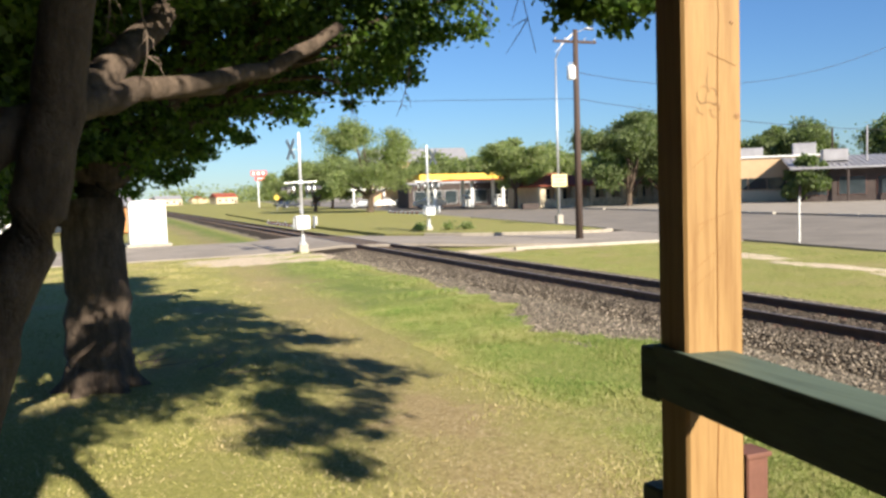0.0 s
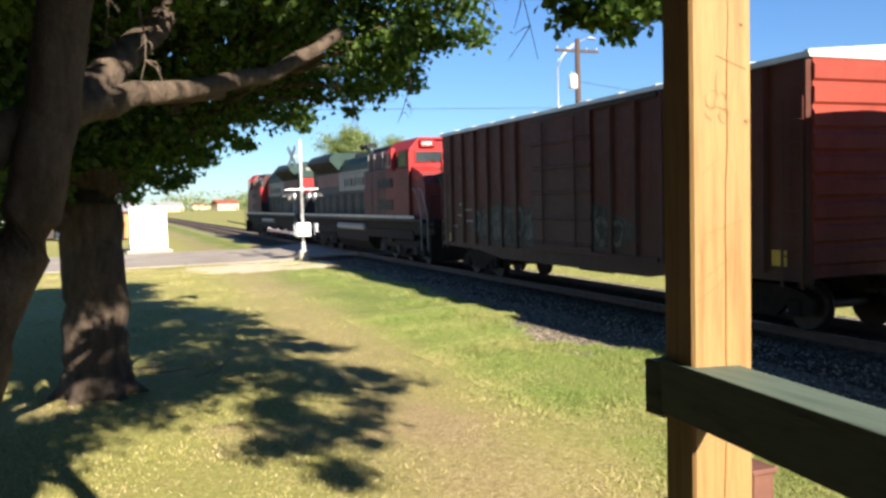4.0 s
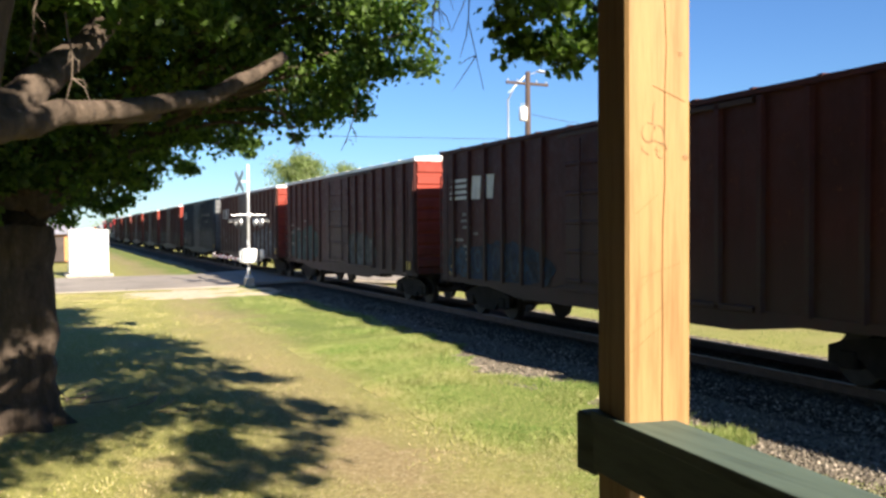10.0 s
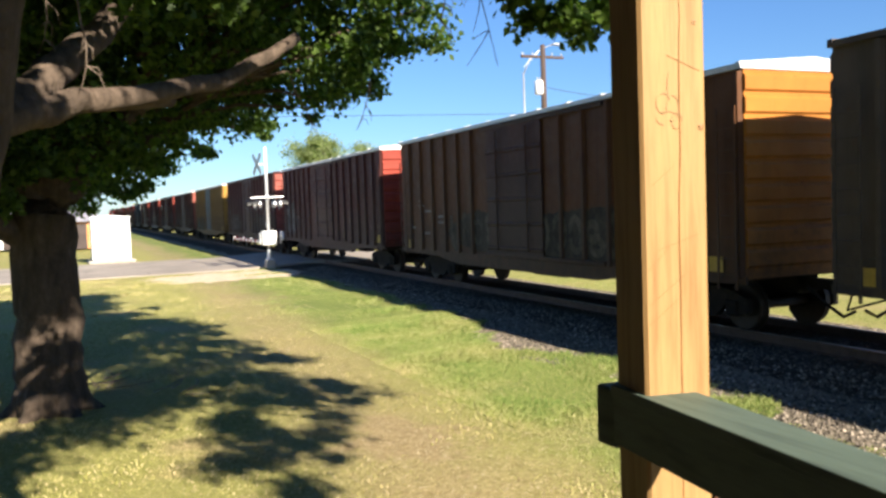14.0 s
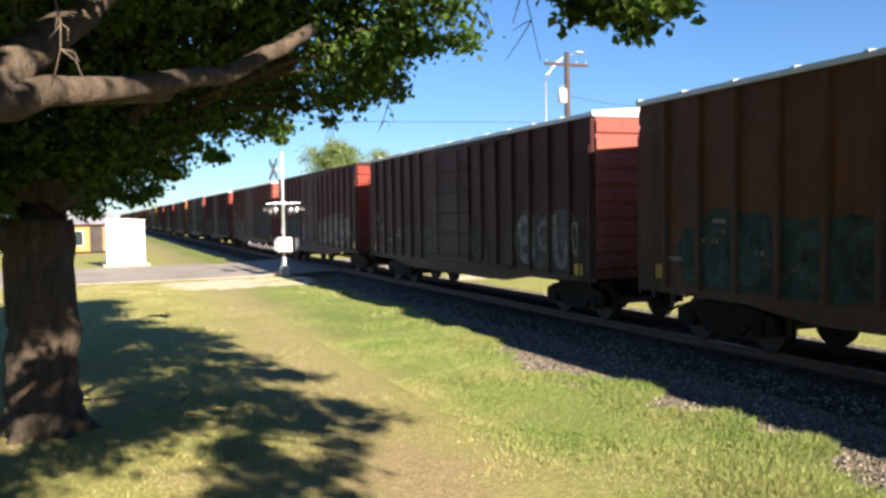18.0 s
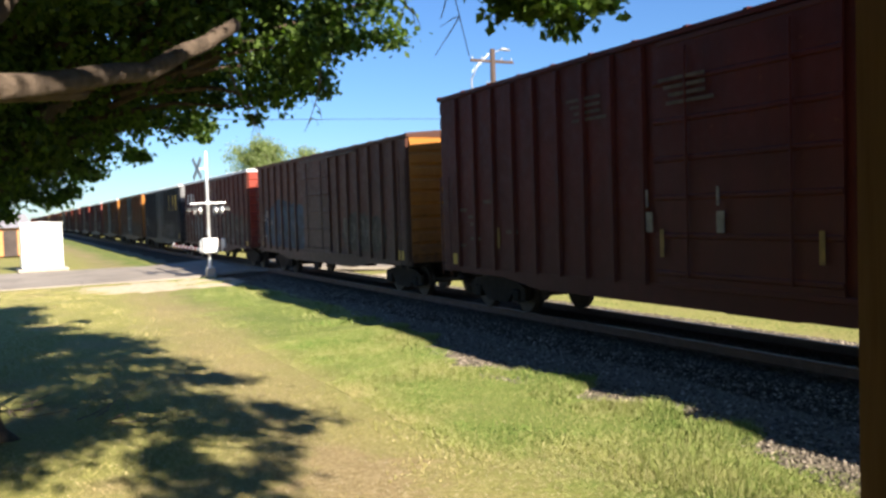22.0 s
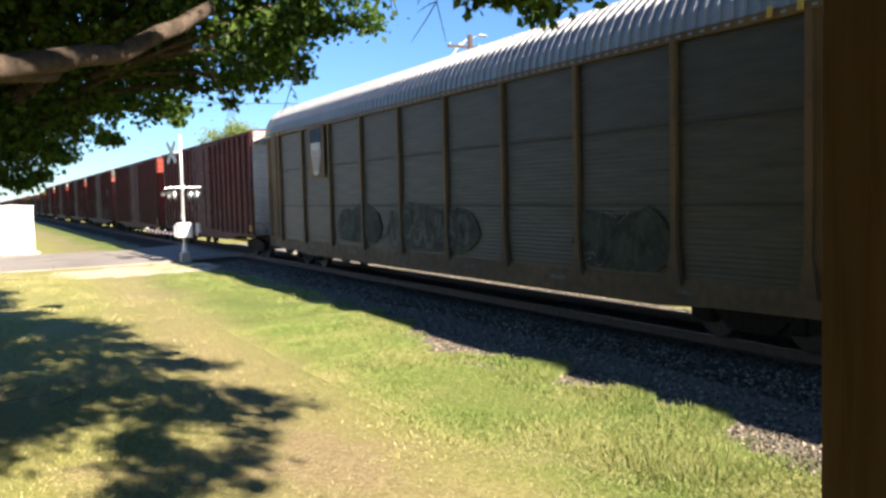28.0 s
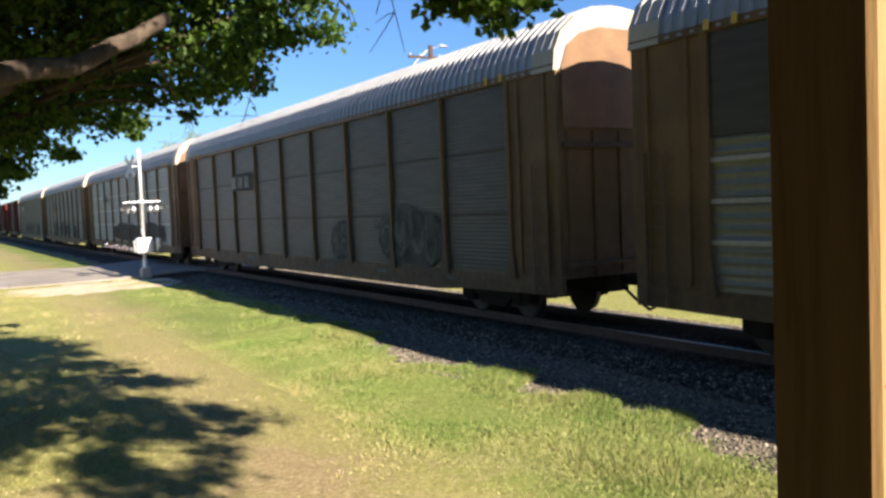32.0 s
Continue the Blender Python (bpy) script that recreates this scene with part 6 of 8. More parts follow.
H = 7.83
LONG = 9.32
CARS = [
    ("dark oxide-red boxcar behind the locomotives", "oxide", "red", dict(tags=[("silver", "white", 5.5, -3, 1.1, 2.2)], seed=1)),
    ("weathered brown boxcar with pale ribs and graffiti", "brown", "pink", dict(door_paint="grey_brown", tags=[("silver", "white", 6.8, 3.4, 1.1, 2.2), ("silver", "white", -1.8, -7.2, 1.1, 2.3)], seed=2)),
    ("red-brown boxcar with a round emblem and white graffiti", "oxide", "red", dict(tags=[("cream", "white", 7.2, 1.0, 1.05, 2.3), ("silver", "white", -1.0, -7.2, 1.05, 2.4)], extra=disc(-6.6, 3.65, 0.36), seed=3)),
    ("brown boxcar with a striped white emblem and graffiti", "brown", "red", dict(tags=[("silver", "white", 6.6, 1.2, 1.1, 2.4), ("cream", "silver", 0.6, -7.4, 1.1, 2.6)], extra=horse_logo(7.2, 3.15), seed=4)),
    ("dark maroon boxcar with faded graffiti", "maroon", "red", dict(tags=[("silver", "white", 7.0, -1.0, 1.05, 2.3), ("cream", "white", -3, -7.0, 1.1, 2.2)], seed=5)),
    ("dark blue boxcar with white lettering and graffiti", "blue", "grey", dict(tags=[("silver", "white", -0.6, -7.2, 1.1, 2.5), ("white", "silver", 6.9, 3.4, 1.15, 2.3)], extra=both(blocks(7.0, 3.25, 4, 0.36, 0.55, WHITE_PAINT, 0.12), blocks(-1.75, 3.35, 15, 0.17, 0.20, GRIMY_WHITE, 0.10), blocks(-3.9, 2.85, 5, 0.14, 0.15, GRIMY_WHITE, 0.08)), seed=6)),
    ("brown boxcar with a striped white emblem and silver graffiti", "brown", "red", dict(door_paint="grey_brown", door_w=3.0, tags=[("white", "silver", -2.0, -7.2, 1.05, 2.5)], extra=both(horse_logo(7.0, 3.05), number(6.6, 1.9, "709", 0.36)), seed=7)),
    ("dark maroon boxcar with teal graffiti", "maroon", "red", dict(tags=[("teal", "silver", 7.2, 2.6, 1.05, 2.5), ("silver", "teal", 0.5, -4.2, 1.05, 2.2)], seed=8)),
    ("dark red boxcar with a striped white emblem", "maroon", "red", dict(tags=[("blue", "silver", 7.4, 2.0, 1.05, 2.0)], extra=horse_logo(7.3, 3.1, 2.9), seed=9)),
    ("brown ribbed boxcar with faint graffiti", "brown", "pink", dict(tags=[("cream", "silver", 5.0, -5.0, 1.1, 2.2)], seed=10, ribs=0.78)),
    ("mustard-yellow boxcar with a blue-grey door", "mustard", "yellow", dict(door_paint="slate", door_w=2.4, tags=[("teal", "blue", 7.0, 2.2, 1.05, 2.1)], extra=both(angle_logo(6.7, 2.98), blocks(5.9, 2.5, 3, 0.24, 0.26, TAGS["black"], 0.08)), seed=11)),
    ("dark maroon boxcar with pale graffiti", "maroon", "pink", dict(tags=[("silver", "white", 6.6, 3.2, 1.05, 2.3), ("cream", "silver", -1.6, -7.2, 1.05, 2.3)], seed=12)),
    ("plain dark maroon boxcar", "maroon", "red", dict(tags=[("silver", "cream", 7.0, 5.0, 1.2, 2.8)], seed=13)),
    ("rusty brown boxcar with a dark door", "rust", "orange", dict(door_paint="brown", tags=[("cream", "silver", 4.0, -6.0, 1.1, 2.2)], seed=14)),
    ("grey-brown ribbed boxcar with a pale door", "grey_brown", "red", dict(door_paint="grey_brown", tags=[("white", "silver", 6.5, 2.0, 1.1, 1.9)], seed=15)),
    ("dark maroon boxcar with a dark door and teal graffiti", "maroon", "red", dict(door_paint="brown", tags=[("silver", "white", 7.3, 2.6, 1.05, 2.5), ("teal", "silver", -1.6, -6.6, 1.05, 2.5)], seed=16)),
    ("dark red boxcar with teal and white graffiti", "oxide", "pink", dict(tags=[("white", "silver", 7.0, 2.4, 1.05, 2.4), ("teal", "white", -1.4, -7.4, 1.05, 3.0)], extra=number(6.9, 2.0, "643", 0.5), seed=17)),
    ("dark maroon boxcar with a long run of white graffiti", "maroon", "red", dict(tags=[("teal", "silver", 7.2, 2.4, 1.05, 2.4), ("white", "cream", 2.0, -7.0, 1.05, 2.5)], seed=18)),
    ("maroon ribbed boxcar with white numbers", "maroon", "pink", dict(tags=[("cream", "silver", 3.0, -2.6, 1.05, 2.2), ("white", "silver", -4.2, -7.2, 1.1, 2.5)], extra=number(7.2, 1.85, "152357", 0.36), seed=19)),
    ("rust-orange boxcar with a black door and teal graffiti", "rust", "orange", dict(door_paint="navy", tags=[("teal", "silver", 6.6, 1.9, 1.05, 2.4), ("cream", "silver", -1.8, -5.2, 1.3, 2.1)], seed=20)),
    ("rusty brown boxcar with a painted dark door", "rust", "orange", dict(door_paint="navy", door_w=3.16, door_y=0.32, tags=[("silver", "teal", 6.4, 2.8, 1.0, 2.0), ("cream", "silver", -2.0, -6.5, 1.2, 2.2)], extra=stroke_word(1.47, 1.48), seed=21)),
    ("dark navy boxcar with yellow lettering, graffiti and a sunlit strip painted on its end", "navy", "dark", dict(cap="pale", tags=[("silver", "cream", 0.6, -5.6, 1.1, 2.2)], extra=both(blocks(-3.7, 3.2, 3, 0.7, 0.75, YELLOW_PAINT, 0.45, True), number(7.0, 1.9, "1503 28", 0.36)), seed=22)),
    ("dark red boxcar with a striped white emblem and pale graffiti", "oxide", "red", dict(tags=[("white", "silver", 4.9, 2.6, 1.05, 2.6), ("cream", "white", -2.0, -7.4, 1.05, 2.6)], extra=both(horse_logo(7.0, 3.2), number(6.5, 2.05, "406 78", 0.34)), seed=23)),
    ("dark brown boxcar with large blue graffiti", "brown", "orange", dict(tags=[("blue", "teal", 6.8, 0.6, 1.1, 3.0), ("cream", "silver", -2.6, -6.0, 1.2, 2.4)], extra=number(6.6, 2.0, "247 14", 0.34), seed=24)),
]
S_REAR = [17.5, 0.0, -17.52, -35.02, -52.55, -70.15, -87.72, -105.14, -122.6, -140.03, -157.6, -175.08, -192.58, -210.09, -227.45, -244.75, -262.24, -279.69, -297.0, -314.18, -331.46, -348.72, -366.0, -383.2]
for (label, paint, end, more), rear in zip(CARS, S_REAR):
    boxcar(label, rear + H - 0.06, H, 4.52, paint, end, roof="galv" if more["seed"] % 3 else "paint", **more)

TALL = [
    ("tall dark oxide-red boxcar with a white-topped end", "red", "white", dict(tags=[("cream", "silver", -3.0, -6.0, 1.6, 2.6)], seed=31)),
    ("tall dark oxide-red boxcar", "red", "white", dict(tags=[], seed=32)),
    ("tall oxide-red boxcar with a shield emblem and pale graffiti", "red", "grey", dict(tags=[("silver", "white", -2.9, -6.3, 1.2, 2.05)], extra=both(shield_logo(-6.2, 3.05), number(8.7, 1.95, "96 15 75", 0.42)), seed=33)),
    ("tall oxide-red boxcar with a shield emblem and yellowish graffiti", "pink", "grey", dict(tags=[("cream", "yellow", -0.5, -6.6, 1.05, 2.2)], extra=both(shield_logo(-5.9, 3.05), number(8.7, 1.95, "96 15 76", 0.42)), seed=34)),
    ("tall oxide-red boxcar with yellow reflector patches", "red", None, dict(tags=[("cream", "silver", -1.0, -3.0, 1.2, 2.0)], seed=35)),
    ("tall maroon boxcar with a pale end", "white", "white", dict(tags=[], seed=36)),
]
for (label, end, cap, more), rear in zip(TALL, [-403.72, -424.27, -444.8, -465.19, -485.64, -506.08]):
    boxcar(label, rear + LONG - 0.06, LONG, 5.2, "hicube", end, ribs=0.84, door_w=3.6, door_y=-0.4, roof="paint", cap=cap, **more)


# covered car carriers
RH = 12.75


def rack_roof_shape():
    """An arched roof sheet with close-set standing corrugations."""
    arc_pts = [(-1.56, 4.78), (-1.52, 5.12), (-1.36, 5.46), (-1.02, 5.76), (-0.52, 5.94), (0, 6.0), (0.52, 5.94), (1.02, 5.76), (1.36, 5.46), (1.52, 5.12), (1.56, 4.78)]
    s = Shape()
    rows = []
    y = -RH
    while y < RH - 0.24:
        rows += [(y, 1.0), (y + 0.11, 1.0), (y + 0.135, 1.022), (y + 0.22, 1.022)]
        y += 0.245
    rows.append((RH, 1.0))
    n = len(arc_pts)
    for y, k in rows:
        s.v += [(x * k, y, 4.78 + (z - 4.78) * k + (0.02 if k > 1 and z > 4.8 else 0)) for x, z in arc_pts]
    for i in range(len(rows) - 1):
        s.f += [(i * n + q, i * n + q + 1, (i + 1) * n + q + 1, (i + 1) * n + q) for q in range(n - 1)]
    s.f += [tuple(range(n)), tuple(range((len(rows) - 1) * n, len(rows) * n))]
    return s


def rack_panel_shape(w, h, step):
    out = [(0.01, 0.0), (-0.01, 0.0)]
    z = 0.06
    while z < h - step:
        d = 0.008 if step < 0.1 else 0.02
        out += [(-0.01, z), (-0.01 - d, z + step * 0.35), (-0.01, z + step * 0.7)]
        z += step
    out += [(-0.01, h), (0.01, h)]
    return Shape().prism(out, 1, -w / 2, w / 2)


def rack_end_shape():
    out = [(-1.5, 0.95), (1.5, 0.95), (1.5, 4.78), (1.38, 5.2), (1.03, 5.48), (0.5, 5.62), (-0.5, 5.62), (-1.03, 5.48), (-1.38, 5.2), (-1.5, 4.78)]
    return Shape().prism(out, 1, -0.05, 0.0)


def rack_cap_shape():
    """The plain end of the roof, with a lip round the door opening."""
    arc_pts = [(-1.6, 4.74), (-1.56, 5.11), (-1.4, 5.45), (-1.05, 5.75), (-0.53, 5.93), (0, 5.99), (0.53, 5.93), (1.05, 5.75), (1.4, 5.45), (1.56, 5.11), (1.6, 4.74)]
    inner = [(1.48, 4.74), (1.36, 5.17), (1.01, 5.46), (0.5, 5.6), (0, 5.62), (-0.5, 5.6), (-1.01, 5.46), (-1.36, 5.17), (-1.48, 4.74)]
    return Shape().prism(arc_pts + inner, 1, -0.62, 0.03)


def autorack(label, rear, bright, extra=None, seed=0, tags=(), end_w=1.5, low=False):
    mid = rear + RH - 0.05
    rnd = random.Random(seed)
    t = thing("autorack", label, "autorack", (TRACK_X, mid, 0), group="cars of the freight train")
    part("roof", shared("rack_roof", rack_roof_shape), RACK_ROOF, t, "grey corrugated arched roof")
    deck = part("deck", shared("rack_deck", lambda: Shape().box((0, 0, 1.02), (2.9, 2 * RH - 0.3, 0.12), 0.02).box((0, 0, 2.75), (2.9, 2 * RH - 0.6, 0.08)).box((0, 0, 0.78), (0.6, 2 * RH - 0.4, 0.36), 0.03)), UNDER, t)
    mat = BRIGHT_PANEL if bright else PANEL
    n = 9
    pitch = (2 * RH - 2 * end_w) / n
    for side in (-1, 1):
        turn = 0 if side < 0 else math.pi
        part("sill", shared("rack_sill", lambda: Shape().prism([(-RH, 0.98), (RH, 0.98), (RH, 0.66), (RH - 3.2, 0.60), (RH - 4.4, 0.52), (-RH + 4.4, 0.52), (-RH + 3.2, 0.60), (-RH, 0.66)], 0, -0.05, 0.05)), PAINT["tan"], t, "tan side sill", at=(1.50 * side, 0, 0))
        part("top_rail", shared("rack_rail", lambda: Shape().box((0, 0, 4.80), (0.10, 2 * RH, 0.14), 0.01)), PAINT["tan"], t, at=(1.54 * side, 0, 0))
        for k in range(n + 1):
            y = -RH + end_w + k * pitch
            part("rack_post", shared("rack_post", lambda: Shape().box((0, 0, 2.86), (0.13, 0.13, 3.84), 0.012).prism([(-0.16, 0.9), (0.16, 0.9), (0.07, 1.45), (-0.07, 1.45)], 0, -0.07, 0.06)), PAINT["tan"], t, "tan steel post", at=(1.53 * side, y, 0))
            if k < n:
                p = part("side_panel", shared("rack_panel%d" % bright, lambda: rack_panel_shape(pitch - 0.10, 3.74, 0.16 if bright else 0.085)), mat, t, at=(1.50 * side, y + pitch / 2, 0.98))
                p.rotation_euler = (0, 0, turn)
                if not bright:
                    for z in (2.18, 3.46):
                        part("seam_rail", shared("seam_rail", lambda: Shape().box((0, 0, 0), (0.035, pitch - 0.12, 0.05), 0.006)), SEAM, t, at=(1.525 * side, y + pitch / 2, z))
                else:
                    if low:
                        part("upper_panel", shared("rack_upper", lambda: Shape().box((0, 0, 3.98), (0.03, pitch - 0.13, 1.5), 0.006)), PANEL, t, "plain dark upper panel", at=(1.535 * side, y + pitch / 2, 0))
                    for z in (1.7, 2.3, 2.9) if low else (2.0, 2.85, 3.71):
                        part("bright_slat", shared("bright_slat", lambda: Shape().box((0, 0, 0), (0.02, pitch - 0.12, 0.07), 0.004)), SLAT, t, at=(1.545 * side, y + pitch / 2, z))
        for sgn in (-1, 1):
            part("end_section", shared("rack_corner%.1f" % end_w, lambda: Shape().box((0, 0, 2.88), (0.08, end_w, 3.8), 0.01)), PAINT["tan"], t, "tan end section", at=(1.51 * side, sgn * (RH - end_w / 2), 0))
            for o in (-0.4, 0.42):
                part("corner_rib", shared("rack_corner_rib", lambda: Shape().box((0, 0, 2.88), (0.06, 0.08, 3.7), 0.01)), PAINT["tan"], t, at=(1.56 * side, sgn * (RH - end_w / 2) + o, 0))
            for o in (0.0, -0.5):
                part("marker_lamp", shared("rack_marker", lambda: Shape().box((0, 0, 4.83), (0.04, 0.09, 0.16), 0.01)), YELLOW_PAINT, t, at=(1.62 * side, sgn * (RH - 1.6 + o), 0))
            part("ladder", shared("ladder2.4", lambda: ladder_shape(2.4)), PAINT["tan"], t, at=(1.62 * side, sgn * (RH - 0.5), 0.7))
    for sgn in (-1, 1):
        e = part("end_door", shared("rack_end", rack_end_shape), PAINT["tan"], t, "tan folding end doors", at=(0, sgn * (RH - 0.02), 0))
        e.rotation_euler = (0, 0, 0 if sgn > 0 else math.pi)
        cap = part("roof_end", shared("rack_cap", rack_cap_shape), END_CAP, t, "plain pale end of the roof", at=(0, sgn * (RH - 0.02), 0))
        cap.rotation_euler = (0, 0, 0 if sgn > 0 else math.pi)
        part("door_sheet", shared("rack_sheet", lambda: Shape().prism([(-1.42, 3.72), (1.42, 3.72), (1.42, 4.82), (1.28, 5.2), (0.96, 5.44), (0.5, 5.57), (-0.5, 5.57), (-0.96, 5.44), (-1.28, 5.2), (-1.42, 4.82)], 1, 0.02, 0.045)), END_SHEET, e, "upper end door in a lighter, sunlit tan")
        for x in (-1.3, -0.66, 0.02, 0.66, 1.3):
            part("door_rib", shared("rack_rib", lambda: Shape().box((0, 0.015, 2.33), (0.09, 0.03, 2.66), 0.01)), PAINT["tan"], e, at=(x, 0, 0))
        for z in (1.2, 3.4):
            part("door_bar", shared("rack_bar", lambda: Shape().box((0, 0.045, 0), (2.9, 0.05, 0.10), 0.015)), PAINT["tan"], e, at=(0, 0, z))
        truck(t, sgn * (RH - 2.9))
    couplers(t, RH + 0.02)
    for fill, line, y0, y1, z0, z1 in tags:
        graffiti(t, rnd, y0, y1, z0, z1, fill, line, -1.558 if bright else -1.546)
    for k in range(6):
        part("stencil_bar", Shape().box((-1.556, -9 + 3.4 * k, 0.80), (0.004, rnd.uniform(0.4, 0.8), 0.08)), TAGS["silver"], t)
    if extra:
        extra(t)
    MOVING.append((t, mid))
    return t


def rack_shield(t):
    part("emblem_panel", Shape().box((-1.60, 7.3, 3.95), (0.01, 1.5, 1.7), 0.003), PAINT["tan"], t, "tan emblem panel")
    out = [(0.4, 0.62), (-0.4, 0.62), (-0.42, 0.1), (-0.28, -0.5), (0, -0.65), (0.28, -0.5), (0.42, 0.1)]
    part("shield", Shape().prism([(7.3 + a, 3.8 + b) for a, b in out], 0, -1.615, -1.607), WHITE_PAINT, t, "pale shield emblem")
    part("shield_top", Shape().box((-1.62, 7.3, 4.45), (0.006, 1.0, 0.45)), TAGS["blue"], t)
    for k in range(4):
        part("shield_stripe", Shape().box((-1.619, 7.3 + 0.27 - 0.18 * k, 3.65), (0.004, 0.07, 0.7)), LAMP_RED, t)


def rack_ring_letters(t):
    part("emblem_panel", Shape().box((-1.60, 5.2, 3.55), (0.01, 2.5, 1.15), 0.003), PAINT["tan"], t, "tan emblem panel")
    s = Shape()
    n = 18
    for k in range(n):
        a0, a1 = 6.2832 * k / n, 6.2832 * (k + 1) / n
        s.add([(-1.612, 5.75 - r * 0.38 * math.cos(a), 3.55 + r * 0.38 * math.sin(a)) for a, r in ((a0, 1.0), (a1, 1.0), (a1, 0.62), (a0, 0.62))], [(0, 1, 2, 3)])
    s.box((-1.612, 4.85, 3.55), (0.004, 0.6, 0.6))
    part("emblem", s, TAGS["black"], t, "dark two-part emblem")


def rack_block_letters(y, z, mat, n=3, w=0.55):
    def draw(t):
        part("emblem_panel", Shape().box((-1.602, y - 0.95, z + 0.2), (0.006, 2.4, 0.62)), TAGS["black"], t)
        for k in range(n):
            s = Shape().box((-1.611, y - k * 0.72, z + 0.2), (0.004, w * 0.85, 0.40))
            part("emblem_block", s, mat, t)
    return draw


def rack_word(t):
    for k in range(8):
        part("emblem_mark", Shape().box((-1.60, 6.3 - 0.24 * k, 3.55 + 0.05 * (k % 3)), (0.004, 0.14, 0.26 + 0.1 * (k % 2))), TAGS["black"], t)


autorack("grey-panelled autorack with tan posts, a shield emblem and graffiti", -533.47, False, rack_shield, 41, [("dim", "smoke", 5.6, 2.6, 1.1, 2.2), ("pale", "smoke", 2.0, -2.6, 1.05, 2.2), ("dim", "smoke", -6.2, -8.6, 1.05, 2.1)])
autorack("dark grey autorack with an emblem panel and outlined graffiti", -560.78, False, rack_ring_letters, 42, [("dim", "yellow", 6.2, 3.0, 1.05, 2.2), ("dim", "dim", 2.0, -0.4, 1.05, 2.3), ("black", "pale", -1.6, -4.4, 1.1, 2.1), ("black", "pale", -5.8, -7.9, 1.0, 1.95)])
autorack("bright slatted autorack with dark graffiti along the bottom", -588.07, True, rack_word, 43, [("black", "black", 3.9, -9.8, 1.05, 2.1)], 1.5)
autorack("dark grey autorack with pale block emblem and white graffiti", -615.35, False, rack_block_letters(6.0, 3.3, TAGS["white"]), 44, [("pale", "black", -2.6, -3.8, 1.0, 2.1), ("pale", "black", -5.6, -8.6, 1.0, 2.4)])
autorack("tan and grey autorack with a bright slatted panel", -642.75, True, None, 45, [], 1.5, True)

# ---- the two locomotives ----
LOCO = {k: car_paint("loco_" + k, c, grime=(0.03, 0.026, 0.022), faded=0.15) for k, c in {"green": (0.025, 0.055, 0.046), "grey_green": (0.075, 0.10, 0.09), "red": (0.36, 0.028, 0.028), "slate": (0.045, 0.055, 0.052), "dark": (0.016, 0.018, 0.018), "rose": (0.16, 0.085, 0.08), "cab_red": (0.16, 0.035, 0.03), "cab_dark": (0.075, 0.028, 0.026), "letter": (0.03, 0.04, 0.038)}.items()}


STREAK = patchy("dried_streak", (0.11, 0.115, 0.105))
WALK_STRIPE = plain("dulled_white_edge", (0.42, 0.42, 0.39), 0.6, vary=0.3, scale=4)
RAIL_GREY = plain("grey_handrail", (0.26, 0.26, 0.25), 0.6, vary=0.2)
NUMBER_WHITE = plain("number_white", (0.75, 0.74, 0.70), 0.6, vary=0.05)
AXLE_DUST = plain("dusty_axle_box", (0.07, 0.062, 0.054), 0.9, vary=0.4)
NAME_WHITE = plain("dulled_white_panel", (0.20, 0.205, 0.185), 0.6, vary=0.15, scale=2)


